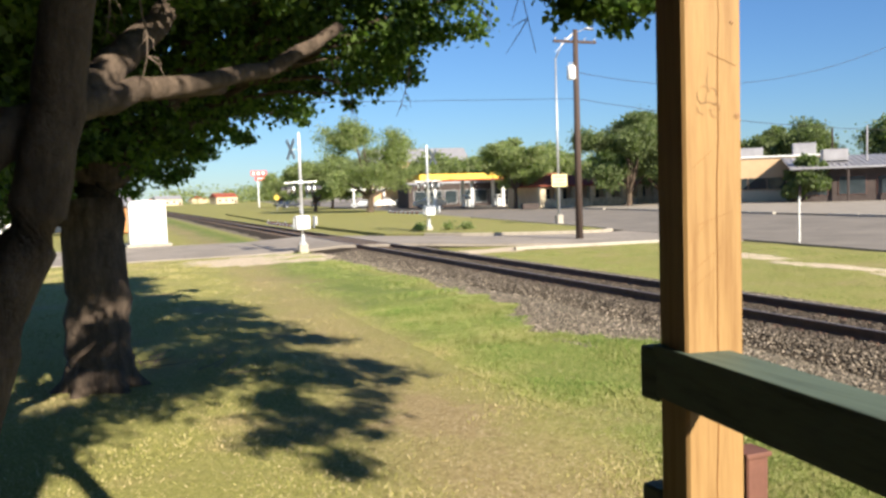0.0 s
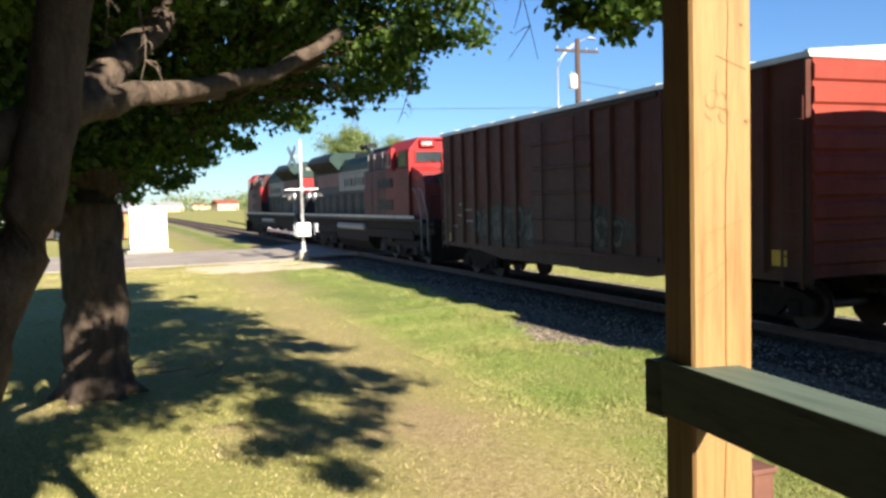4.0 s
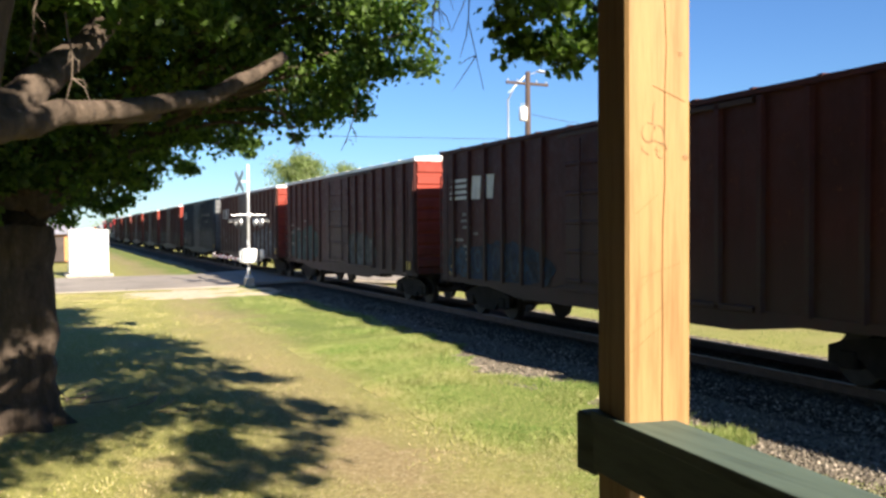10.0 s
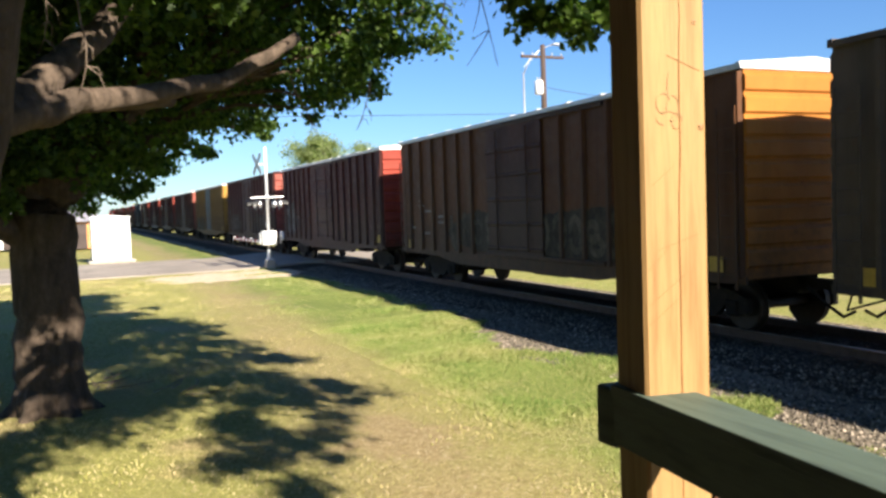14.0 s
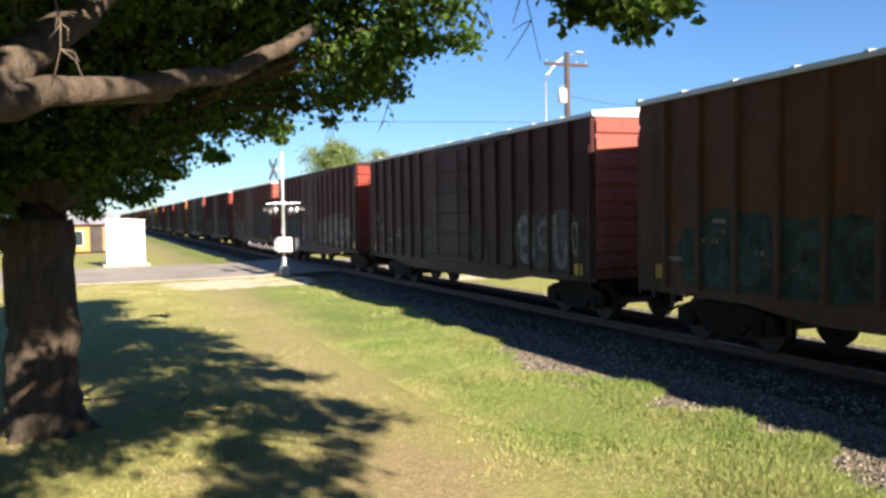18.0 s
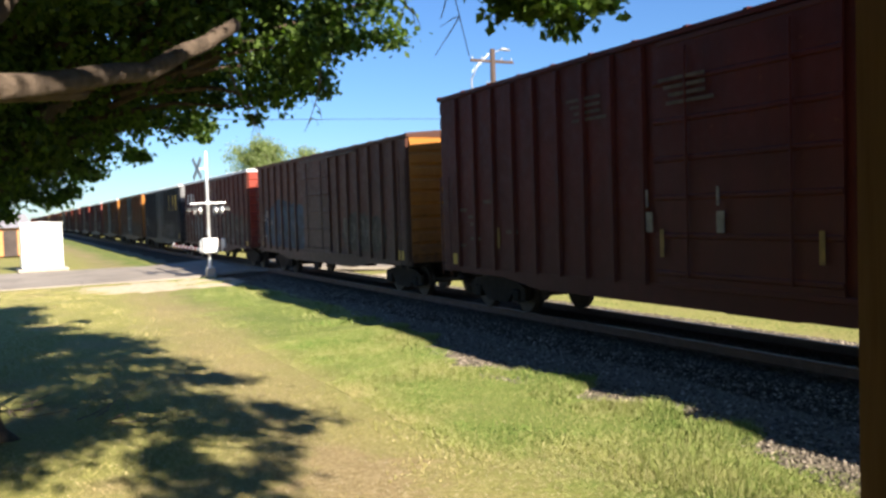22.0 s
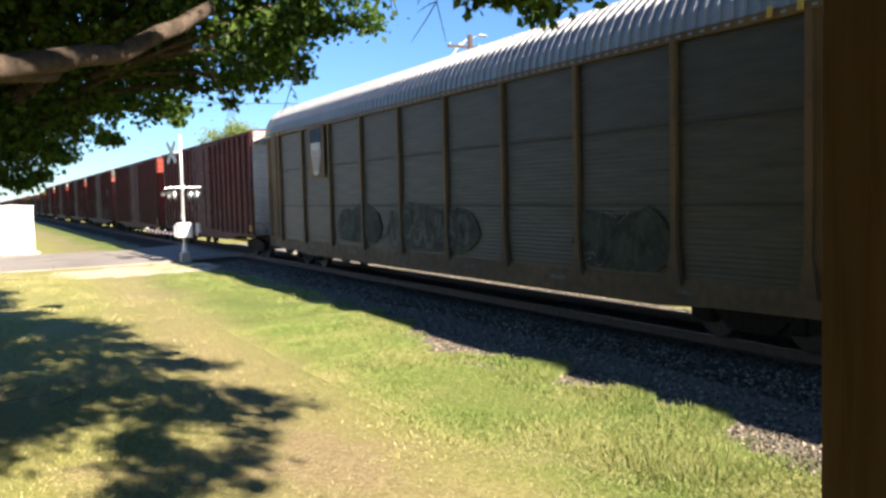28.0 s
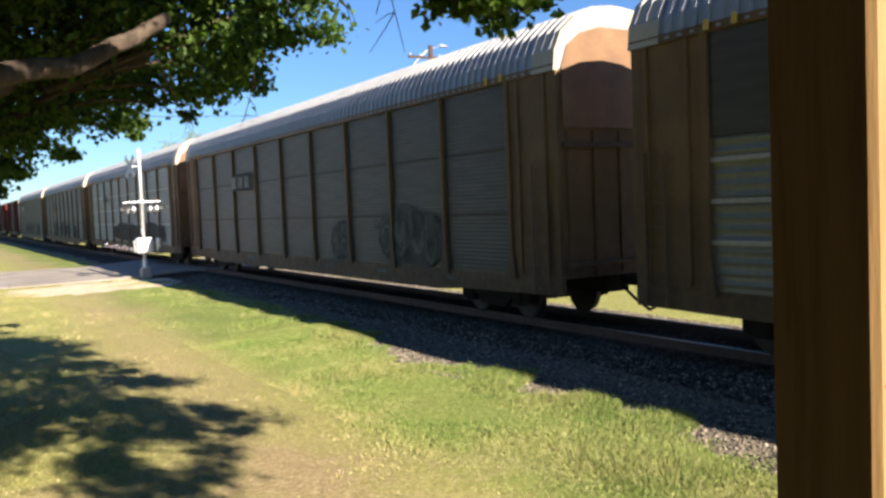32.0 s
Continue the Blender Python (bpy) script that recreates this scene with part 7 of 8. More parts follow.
def locomotive(label, s_mid, turned, board):
    """A six-axle wide-cab road locomotive; its cab end looks to +y, or to -y if turned."""
    t = thing("locomotive", label, "locomotive", (TRACK_X, s_mid, 0), group="locomotives of the freight train")
    h = 10.45

    def P(name, shape, mat, lab="", parent=None):
        if turned:
            shape.v = [(x, -y, z) for x, y, z in shape.v]
        return part(name, shape, LOCO[mat] if isinstance(mat, str) else mat, parent or t, lab)

    # Side colour carries light: shade on the turned cab, pale reflection on the other.
    body = "cab_red" if turned else "rose"
    P("frame", Shape().box((0, 0, 1.36), (2.7, 2 * h, 0.5), 0.04), UNDER)
    for side in (-1, 1):
        P("walkway", Shape().box((1.34 * side, -0.2, 1.66), (0.52, 2 * h - 1.0, 0.10), 0.01), "dark")
        P("pipe_run", Shape().box((1.30 * side, 0, 1.10), (0.18, 2 * h - 4.2, 0.42), 0.05), UNDER)
        y = -9.4
        while y < 9.6:
            P("walkway_stripe", Shape().box((1.605 * side, y, 1.785), (0.012, 1.05, 0.11)), WALK_STRIPE, "white reflective edge stripe")
            y += 1.12
        for i in range(9):
            P("stanchion", Shape().cyl((1.57 * side, -8.9 + 1.38 * i, 1.7), (1.57 * side, -8.9 + 1.38 * i, 2.78), 0.022, 7), "dark")
        P("handrail", Shape().cyl((1.57 * side, -9.2, 2.78), (1.57 * side, 2.5, 2.78), 0.02, 7), "dark")
        for y0 in (-h + 0.35, h - 0.35):
            st = Shape()
            for i in range(4):
                st.box((1.40 * side, y0, 0.42 + 0.34 * i), (0.34, 0.55, 0.05), 0.01)
            st.box((1.22 * side, y0, 0.95), (0.04, 0.6, 1.3))
            P("steps", st, UNDER)
            e = 1 if y0 > 0 else -1
            for a in (-0.35, 0.3):
                P("grab_rail", Shape().tube([((1.58 * side, y0 + e * a, 0.62), 0.022), ((1.58 * side, y0 + e * a, 1.9), 0.022), ((1.50 * side, y0 - e * (0.75 - a), 2.75), 0.022), ((1.50 * side, y0 - e * (1.1 - a), 2.80), 0.022)], 7), RAIL_GREY)
    # engine hood: side sheets with doors, pale name panel, dark green upper works
    hood = P("hood", Shape().prism([(-0.98, 1.7), (0.98, 1.7), (0.98, 4.15), (0.74, 4.48), (-0.74, 4.48), (-0.98, 4.15)], 1, -9.5, 2.6), "slate", "dark weathered engine hood")
    P("hood_top", Shape().prism([(-1.0, 3.88), (1.0, 3.88), (1.0, 4.17), (0.75, 4.50), (-0.75, 4.50), (-1.0, 4.17)], 1, -9.52, 2.58), "green", "dark green upper hood", hood)
    for side in (-1, 1):
        for i in range(15):
            d = P("hood_door", Shape().box((0.992 * side, 1.55 - i * 0.72, 2.32), (0.022, 0.66, 1.12), 0.006), "slate", "", hood)
            P("latch", Shape().box((1.008 * side, 1.32 - i * 0.72, 2.66), (0.016, 0.05, 0.16), 0.004), "dark", "", hood)
            P("drain_streak", Shape().box((1.0045 * side, 1.62 - i * 0.72, 2.28), (0.004, 0.16, 0.62)), STREAK, "pale dried streak", hood)
        P("name_panel", Shape().prism([(2.25, 2.96), (1.75, 3.88), (-3.75, 3.88), (-3.75, 2.96)], 0, 1.0 * side, 1.016 * side), NAME_WHITE, "dulled white panel with dark lettering shapes", hood)
        P("red_wedge", Shape().prism([(2.58, 2.96), (2.58, 3.88), (1.78, 3.88), (2.28, 2.96)], 0, 1.0 * side, 1.014 * side), "red", "", hood)
        for i in range(11):
            P("rivet_plate", Shape().box((1.020 * side, 1.3 - i * 0.46, 3.74), (0.008, 0.07, 0.09), 0.003), "dark", "", hood)
        for y, w, hh, kind in name_marks():
            P("letter_mark", letter_mark(1.020 * side, y, 3.16, w, hh, kind, side), "letter", "dark letter shape", hood)
        P("tail_band", Shape().box((0.99 * side, -6.15, 3.55), (0.024, 4.7, 0.64), 0.006), "rose", "faded red band under the radiators", hood)
        P("tail_panel", Shape().box((0.992 * side, -9.0, 2.9), (0.026, 0.9, 1.5), 0.006), "dark", "", hood)
    # roof boxes, horn and exhaust
    P("blower_housing", Shape().prism([(-1.3, 4.44), (1.9, 4.44), (1.9, 4.52), (1.2, 4.68), (-1.3, 4.68)], 0, -0.82, 0.82), "grey_green", "pale green blower housing")
    P("exhaust", Shape().box((0, -2.6, 4.60), (0.6, 1.3, 0.30), 0.05), "dark")
    P("roof_hatch", Shape().box((0, 0.2, 4.71), (1.1, 1.2, 0.07), 0.03), "grey_green")
    horn = P("roof_horn", Shape().cyl((-0.4, -0.45, 4.46), (-0.4, -0.45, 4.98), 0.09, 10), "dark", "roof horn with trumpets both ways")
    for e in (-1, 1):
        for x in (-0.52, -0.28):
            P("trumpet", Shape().tube([((x, -0.45, 4.96), 0.06), ((x, -0.45 + e * 0.42, 4.98), 0.07), ((x, -0.45 + e * 0.58, 4.98), 0.14)], 10), "dark", "", horn)
    # flared radiators over the tail
    out = [(-0.99, 3.90), (-1.56, 4.46), (-1.56, 4.62), (-1.32, 4.84), (1.32, 4.84), (1.56, 4.62), (1.56, 4.46), (0.99, 3.90)]
    rad = P("radiator", Shape().prism(out, 1, -8.5, -3.55), "dark", "flared radiator housing")
    P("radiator_top", Shape().box((0, -6.0, 4.855), (2.6, 4.9, 0.05), 0.01), "green", "", rad)
    for y in (-8.56, -3.5):
        P("radiator_end", Shape().prism([(x * 0.985, 4.37 + (z - 4.37) * 0.97) for x, z in out], 1, y - 0.05, y + 0.05), "green", "green end plate of the radiator", rad)
    for i in range(3):
        P("radiator_fan", Shape().cyl((0, -4.5 - i * 1.55, 4.87), (0, -4.5 - i * 1.55, 4.96), 0.66, 20), "dark", "", rad)
    for side in (-1, 1):
        for i in range(16):
            P("radiator_slat", Shape().box((1.30 * side, -3.75 - i * 0.3, 4.20), (0.02, 0.05, 0.62), 0, Matrix.Rotation(radians(45 * side), 3, "Y")), "dark", "", rad)
    # the hood's flat end with number board, lamps and a red band
    tail = P("hood_end", Shape().box((0, -9.57, 4.36), (1.94, 0.14, 0.86), 0.04), "green", "dark green end of the hood with number board")
    P("hood_end_band", Shape().box((0, -9.56, 3.44), (1.94, 0.12, 0.96), 0.02), "red", "red band across the hood end", tail)
    P("hood_end_lower", Shape().box((0, -9.55, 2.33), (1.94, 0.12, 1.24), 0.02), "dark", "", tail)
    P("number_panel", Shape().box((-0.45, -9.65, 4.48), (0.72, 0.03, 0.30), 0.01), "dark", "", tail)
    words("road_number", board, 0.27, WHITE_PAINT, tail, (-0.78 if not turned else 0.78, -9.67 if not turned else 9.67, 4.38), (90, 0, 0 if not turned else 180), "white road number")
    P("name_bar", Shape().box((0.55, -9.65, 4.66), (0.55, 0.02, 0.10)), WHITE_PAINT, "", tail)
    for x in (0.42, 0.70):
        P("headlight", Shape().cyl((x, -9.72, 4.30), (x, -9.6, 4.30), 0.10, 14), WHITE_STEEL, "", tail)
    rails = Shape()
    for x in (-1.2, -0.5, 0.5, 1.2):
        rails.cyl((x, -10.1, 1.7), (x, -10.1, 2.8), 0.022, 7)
    for z in (2.3, 2.8):
        rails.cyl((-1.2, -10.1, z), (-0.5, -10.1, z), 0.02, 7).cyl((0.5, -10.1, z), (1.2, -10.1, z), 0.02, 7)
    P("end_railing", rails, "dark")
    # equipment cabinet behind the cab, as wide as the cab
    cabinet = P("equipment_cabinet", Shape().prism([(-1.52, 1.7), (1.52, 1.7), (1.52, 3.66), (1.30, 3.72), (1.30, 4.30), (1.05, 4.60), (-1.05, 4.60), (-1.30, 4.30), (-1.30, 3.72), (-1.52, 3.66)], 1, 2.6, 5.6), "cab_dark", "dark red equipment cabinet behind the cab")
    P("cabinet_roof", Shape().box((0, 4.1, 4.62), (2.2, 3.0, 0.06), 0.02), "grey_green", "", cabinet)
    for side in (-1, 1):
        # One end face in two colours: sunlit red above, its shade below.
        P("cabinet_end", Shape().box((1.30 * side, 2.57, 3.10), (0.44, 0.05, 1.10), 0.01), "red", "sunlit upper part of the cabinet's red end", cabinet)
        P("cabinet_end_lower", Shape().box((1.30 * side, 2.57, 2.13), (0.44, 0.05, 0.80), 0.01), "dark", "", cabinet)
        for y in (2.75, 3.6, 4.75, 5.45):
            P("grab_iron", Shape().cyl((1.36 * side, y, 3.6), (1.36 * side, y, 4.40), 0.02, 7), RAIL_GREY, "", cabinet)
        for y0, z0, z1 in ((4.4, 2.92, 3.28), (4.4, 2.05, 2.45)):
            grille = P("grille", Shape().box((1.525 * side, y0 + 1.05, (z0 + z1) / 2), (0.03, 2.0, z1 - z0), 0.006), "dark", "dark ventilation grille", cabinet)
            for i in range(4):
                P("louvre", Shape().box((1.545 * side, y0 + 1.05, z0 + 0.06 + i * (z1 - z0 - 0.06) / 4), (0.03, 1.94, 0.03)), "dark", "", grille)
        for y in (3.3, 4.2):
            P("cabinet_door", Shape().box((1.525 * side, y, 2.62), (0.02, 0.82, 1.6), 0.006), "cab_dark", "", cabinet)
    # cab with its broad nose
    cab = P("cab", Shape().prism([(-1.52, 1.7), (1.52, 1.7), (1.52, 4.20), (1.14, 4.64), (-1.14, 4.64), (-1.52, 4.20)], 1, 5.6, 8.35), body, "red crew cab")
    P("cab_roof", Shape().prism([(-1.56, 4.26), (-1.14, 4.70), (1.14, 4.70), (1.56, 4.26), (1.50, 4.22), (1.12, 4.63), (-1.12, 4.63), (-1.50, 4.22)], 1, 5.7, 8.55), "red", "bright red cab roof", cab)
    P("cab_front", Shape().prism([(-1.52, 3.45), (1.52, 3.45), (1.52, 4.20), (1.14, 4.64), (-1.14, 4.64), (-1.52, 4.20)], 1, 8.35, 8.42), "red", "windscreen surround in the brighter, sunlit red", cab)
    for side in (-1, 1):
        P("side_window", Shape().box((1.525 * side, 7.55, 3.98), (0.03, 1.25, 0.62), 0.01), GLASS, "dark cab side window", cab)
        P("side_window", Shape().box((1.525 * side, 6.25, 3.98), (0.03, 0.80, 0.62), 0.01), GLASS, "dark cab side window", cab)
        P("window_post", Shape().box((1.60 * side, 6.80, 3.98), (0.17, 0.14, 0.86), 0.012), "red", "red wind deflector between the windows", cab)
        P("mirror", Shape().box((1.66 * side, 6.50, 3.95), (0.10, 0.05, 0.42), 0.012), RAIL_GREY, "small rear-view mirror", cab)
        P("window_sill", Shape().box((1.53 * side, 7.0, 3.62), (0.05, 2.6, 0.05), 0.01), body, "", cab)
        pane = P("front_window", Shape().box((0.74 * side, 8.44, 3.99), (1.12, 0.05, 0.44), 0.03), "red", "windscreen frame", cab)
        P("pane", Shape().box((0.74 * side, 8.468, 3.99), (1.02, 0.012, 0.36), 0.004), GLASS, "dark windscreen pane", pane)
        P("wiper", Shape().cyl((0.5 * side, 8.49, 3.80), (0.95 * side, 8.49, 4.02), 0.012, 6), BLACK, "", pane)
        P("number_box", Shape().box((0.80 * side, 8.48, 4.47), (0.62, 0.18, 0.24), 0.04), "red", "lit red number box", cab)
    for x in (-0.80, 0.80):
        words("road_number", board, 0.21, NUMBER_WHITE, cab, (x + 0.27, 8.575, 4.40) if not turned else (x - 0.27, -8.575, 4.40), (90, 0, 180 if not turned else 0), "white road number")
    nose = P("nose", Shape().prism([(8.3, 1.7), (9.75, 1.7), (9.75, 2.95), (9.45, 3.35), (8.3, 3.62)], 0, -1.40, 1.40), body, "short broad red nose")
    for side in (-1, 1):
        P("nose_cheek", Shape().prism([(8.42, 3.2), (9.3, 3.12), (9.3, 3.42), (8.42, 3.63)], 0, 0.55 * side, 1.42 * side), "red" if turned else "green", "", nose)
    P("nose_patch", Shape().prism([(-0.95, 3.28), (-0.35, 3.44), (0.35, 3.44), (0.95, 3.28), (0.5, 2.2), (-0.5, 2.2)], 1, 9.50, 9.78), "green", "dark green wedge on the nose", nose)
    P("nose_door", Shape().box((0.75, 9.77, 2.42), (0.55, 0.04, 1.25), 0.02), body, "", nose)
    P("nose_light", Shape().cyl((-0.16, 9.74, 3.02), (-0.16, 9.84, 3.02), 0.10, 14).cyl((0.16, 9.74, 3.02), (0.16, 9.84, 3.02), 0.10, 14), WHITE_STEEL, "", nose)
    rails = Shape()
    for x in (-1.35, -0.6, 0.6, 1.35):
        rails.cyl((x, 10.2, 1.6), (x, 10.2, 2.5), 0.02, 7)
    rails.cyl((-1.35, 10.2, 2.5), (-0.6, 10.2, 2.5), 0.02, 7).cyl((0.6, 10.2, 2.5), (1.35, 10.2, 2.5), 0.02, 7)
    P("end_railing", rails, "dark")
    # tank, reservoirs, pilots
    P("fuel_tank", Shape().prism([(-1.36, 1.2), (-1.42, 0.7), (-1.1, 0.32), (1.1, 0.32), (1.42, 0.7), (1.36, 1.2)], 1, -2.9, 2.6), UNDER)
    for side in (-1, 1):
        P("air_reservoir", Shape().tube([((1.42 * side, -2.4, 1.30), 0.08), ((1.42 * side, -2.3, 1.30), 0.15), ((1.42 * side, 2.1, 1.30), 0.15), ((1.42 * side, 2.2, 1.30), 0.08)], 12), RAIL_GREY, "grey air reservoir")
        for y in (-6.4, 6.4):
            out = [(-2.7, 0.40), (-2.7, 0.72), (-2.1, 0.98), (-0.9, 0.98), (-0.6, 1.08), (0.6, 1.08), (0.9, 0.98), (2.1, 0.98), (2.7, 0.72), (2.7, 0.40), (2.2, 0.36), (1.5, 0.58), (0.9, 0.58), (0.45, 0.36), (-0.45, 0.36), (-0.9, 0.58), (-1.5, 0.58), (-2.2, 0.36)]
            P("bogie_frame", Shape().prism([(y + a, z) for a, z in out], 0, 1.16 * side - 0.08, 1.16 * side + 0.08), UNDER)
            for a in (-1.95, 0.0, 1.95):
                P("axle_box", Shape().box((1.27 * side, y + a, 0.52), (0.16, 0.36, 0.34), 0.05), AXLE_DUST, "dusty axle box")
            P("brake_cylinder", Shape().cyl((1.28 * side, y - 1.2, 0.9), (1.28 * side, y - 0.7, 0.9), 0.11, 10), AXLE_DUST)
    for y in (-h + 0.05, h - 0.05):
        P("pilot", Shape().prism([(-1.5, 0.25), (1.5, 0.25), (1.5, 1.2), (-1.5, 1.2)], 1, y - 0.06, y + 0.06), UNDER)
        P("anticlimber", Shape().box((0, y, 1.55), (2.8, 0.3, 0.25), 0.04), UNDER)
    for y in (-6.4, 6.4):
        truck(t, y, (-1.95, 0.0, 1.95), 1.75)
    couplers(t, h)
    MOVING.append((t, s_mid))


def name_marks():
    """Spacing of the painted name: one tall sign and seven low ones (centre, width, height, kind)."""
    rows, y = [], 1.25
    for w, hh, kind in ((0.34, 0.56, 0), (0.42, 0.38, 1), (0.26, 0.38, 2), (0.26, 0.38, 2), (0.44, 0.38, 3), (0.62, 0.38, 4), (0.42, 0.38, 1), (0.40, 0.38, 5)):
        rows.append((y - w / 2, w, hh, kind))
        y -= w + 0.12
    return rows


def letter_mark(x, y, z, w, hh, kind, side):
    """One plain upright mark of the painted name, its corners cut."""
    a, c = w * 0.36, 0.07
    k = 1 if kind % 2 else -1
    out = [(-a, 0), (a - c, 0), (a, c), (a, hh - c), (a - c, hh), (-a + c, hh), (-a, hh - c)]
    return Shape().prism([(y + k * p, z + q) for p, q in out], 0, x - 0.004, x + 0.004)


locomotive("red, white and green diesel locomotive at the head of the train", 67.2, False, "4077")
locomotive("red, white and green diesel locomotive running cab last", 45.0, True, "4084")

# ---- across the street and in the distance ----
def window(parent, at, w, h, frame, turn=0.0):
    f = part("window", Shape().box((0, 0, 0), (w, 0.10, h), 0.01), frame, parent, at=at)
    f.rotation_euler = (0, 0, radians(turn))
    part("pane", Shape().box((0, -0.052, 0), (w - 0.12, 0.012, h - 0.12)), GLASS, f)
    return f


def tiles_roof(parent, name, x0, x1, y0, y1, z0, z1, mat, n):
    """A hipped roof in rows of overlapping courses."""
    cx, cy = (x0 + x1) / 2, (y0 + y1) / 2
    top = part(name, Shape().box((cx, cy, z0 - 0.05), (x1 - x0 - 0.3, y1 - y0 - 0.3, 0.2), 0.02), mat, parent)
    for k in range(n):
        a, b = k / n, (k + 1) / n
        rows = []
        for r, z in ((a, z0 + (z1 - z0) * a - 0.04), (a, z0 + (z1 - z0) * a + 0.06), (b, z0 + (z1 - z0) * b)):
            e, f = x0 + (cx - x0) * r * 0.8, x1 + (cx - x1) * r * 0.8
            g, h = y0 + (cy - y0) * r, y1 + (cy - y1) * r
            rows += [(e, g, z), (f, g, z), (f, h, z), (e, h, z)]
        s = Shape().add(rows, [(4 * q + i, 4 * q + (i + 1) % 4, 4 * q + 4 + (i + 1) % 4, 4 * q + 4 + i) for q in range(2) for i in range(4)])
        part("tile_course", s, mat, top)
    return top


CREAM = plain("cream_stucco", (0.62, 0.50, 0.34), 0.9, vary=0.12, scale=1.2)
TAN_WALL = plain("tan_stucco", (0.60, 0.42, 0.25), 0.9, vary=0.1, scale=0.8)
DARK_WALL = plain("dark_brown_cladding", (0.07, 0.055, 0.05), 0.8, vary=0.3, scale=1.5)
RED_TILE = plain("red_roof_tile", (0.26, 0.075, 0.048), 0.8, vary=0.35, scale=2.5)
STONE = plain("pale_limestone", (0.56, 0.47, 0.33), 0.9, vary=0.35, scale=1.8)
CANOPY_YELLOW = plain("canopy_yellow", (0.90, 0.55, 0.07), 0.5, vary=0.06, scale=0.5)
METAL_ROOF = plain("pale_metal_roof", (0.36, 0.35, 0.36), 0.5, 0.3, vary=0.15, scale=1.0)


def fuel_station():
    t = thing("fuel_station", "fuel station canopy with a yellow fascia on white columns", "fuel station", (49.3, 116, 0), -7)
    part("canopy", Shape().box((0, 0, 4.55), (15.6, 9.0, 0.5), 0.05), WHITE_STEEL, t)
    for y, sx in ((-4.55, 15.7), (4.55, 15.7)):
        part("fascia", Shape().box((0, y, 4.5), (sx, 0.12, 0.95), 0.03), CANOPY_YELLOW, t, "yellow canopy fascia")
    for x in (-7.85, 7.85):
        part("fascia", Shape().box((x, 0, 4.5), (0.12, 9.1, 0.95), 0.03), CANOPY_YELLOW, t, "yellow canopy fascia")
    part("fascia_band", Shape().box((0, -4.63, 4.12), (15.7, 0.05, 0.14), 0.01), plain("red_band", (0.55, 0.06, 0.04), 0.5), t, "thin red band")
    for x in (-5.2, 0.4, 5.2):
        for y in (-2.4, 2.4):
            part("column", Shape().box((x, y, 2.15), (0.42, 0.42, 4.3), 0.03), WHITE_STEEL, t)
        p = thing("fuel_pump", "white and red fuel pump on an island under the canopy", "fuel pump", (49.3 + x, 116, 0), -7, "pumps of the fuel station")
        part("island", Shape().box((0, 0, 0.02), (1.2, 4.0, 0.16), 0.04), CONCRETE, p)
        for y in (-0.9, 0.9):
            part("cabinet", Shape().box((0, y, 0.95), (0.55, 0.9, 1.75), 0.06), WHITE_STEEL, p)
            part("display", Shape().box((0, y - 0.46, 1.45), (0.4, 0.02, 0.4), 0.01), BLACK, p)
            part("hose", Shape().tube([((0.3, y, 1.5), 0.03), ((0.5, y, 0.8), 0.03), ((0.33, y, 0.5), 0.03)], 6), BLACK, p)
    shop = thing("station_shop", "low dark-fronted shop behind the fuel pumps", "shop", (56, 134, 0), -7)
    part("wall", Shape().box((0, 0, 1.9), (20, 9, 3.9), 0.05), DARK_WALL, shop)
    part("roof", Shape().box((0, 0, 3.95), (20.6, 9.6, 0.35), 0.05), METAL_ROOF, shop)
    for k in range(7):
        window(shop, (-8 + 2.6 * k, -4.52, 1.6), 2.2, 2.2, ALU)


def restaurant():
    t = thing("restaurant", "low restaurant with red tiled roofs and pale stone piers", "restaurant", (0, 0, 0))
    part("wall", Shape().box((60.5, 102, 1.4), (17.0, 10, 3.0), 0.05), CREAM, t)
    tiles_roof(t, "roof", 50.6, 60.0, 94.6, 104, 2.75, 4.5, RED_TILE, 7)
    tiles_roof(t, "roof", 60.4, 70.0, 94.8, 105, 2.75, 4.7, RED_TILE, 7)
    for k in range(8):
        x = 51.3 + 2.45 * k
        part("stone_pier", Shape().box((x, 95.6, 1.32), (0.85, 0.85, 2.7), 0.06), STONE, t, "pale limestone pier")
        if k < 7:
            part("low_wall", Shape().box((x + 1.2, 95.5, 0.5), (1.6, 0.4, 1.05), 0.04), STONE, t)
            window(t, (x + 1.2, 96.95, 1.7), 1.5, 1.4, DARK_WALL)
    part("planter", Shape().box((48.2, 93.0, 0.3), (2.2, 0.7, 0.7), 0.04), DARK_WALL, t)


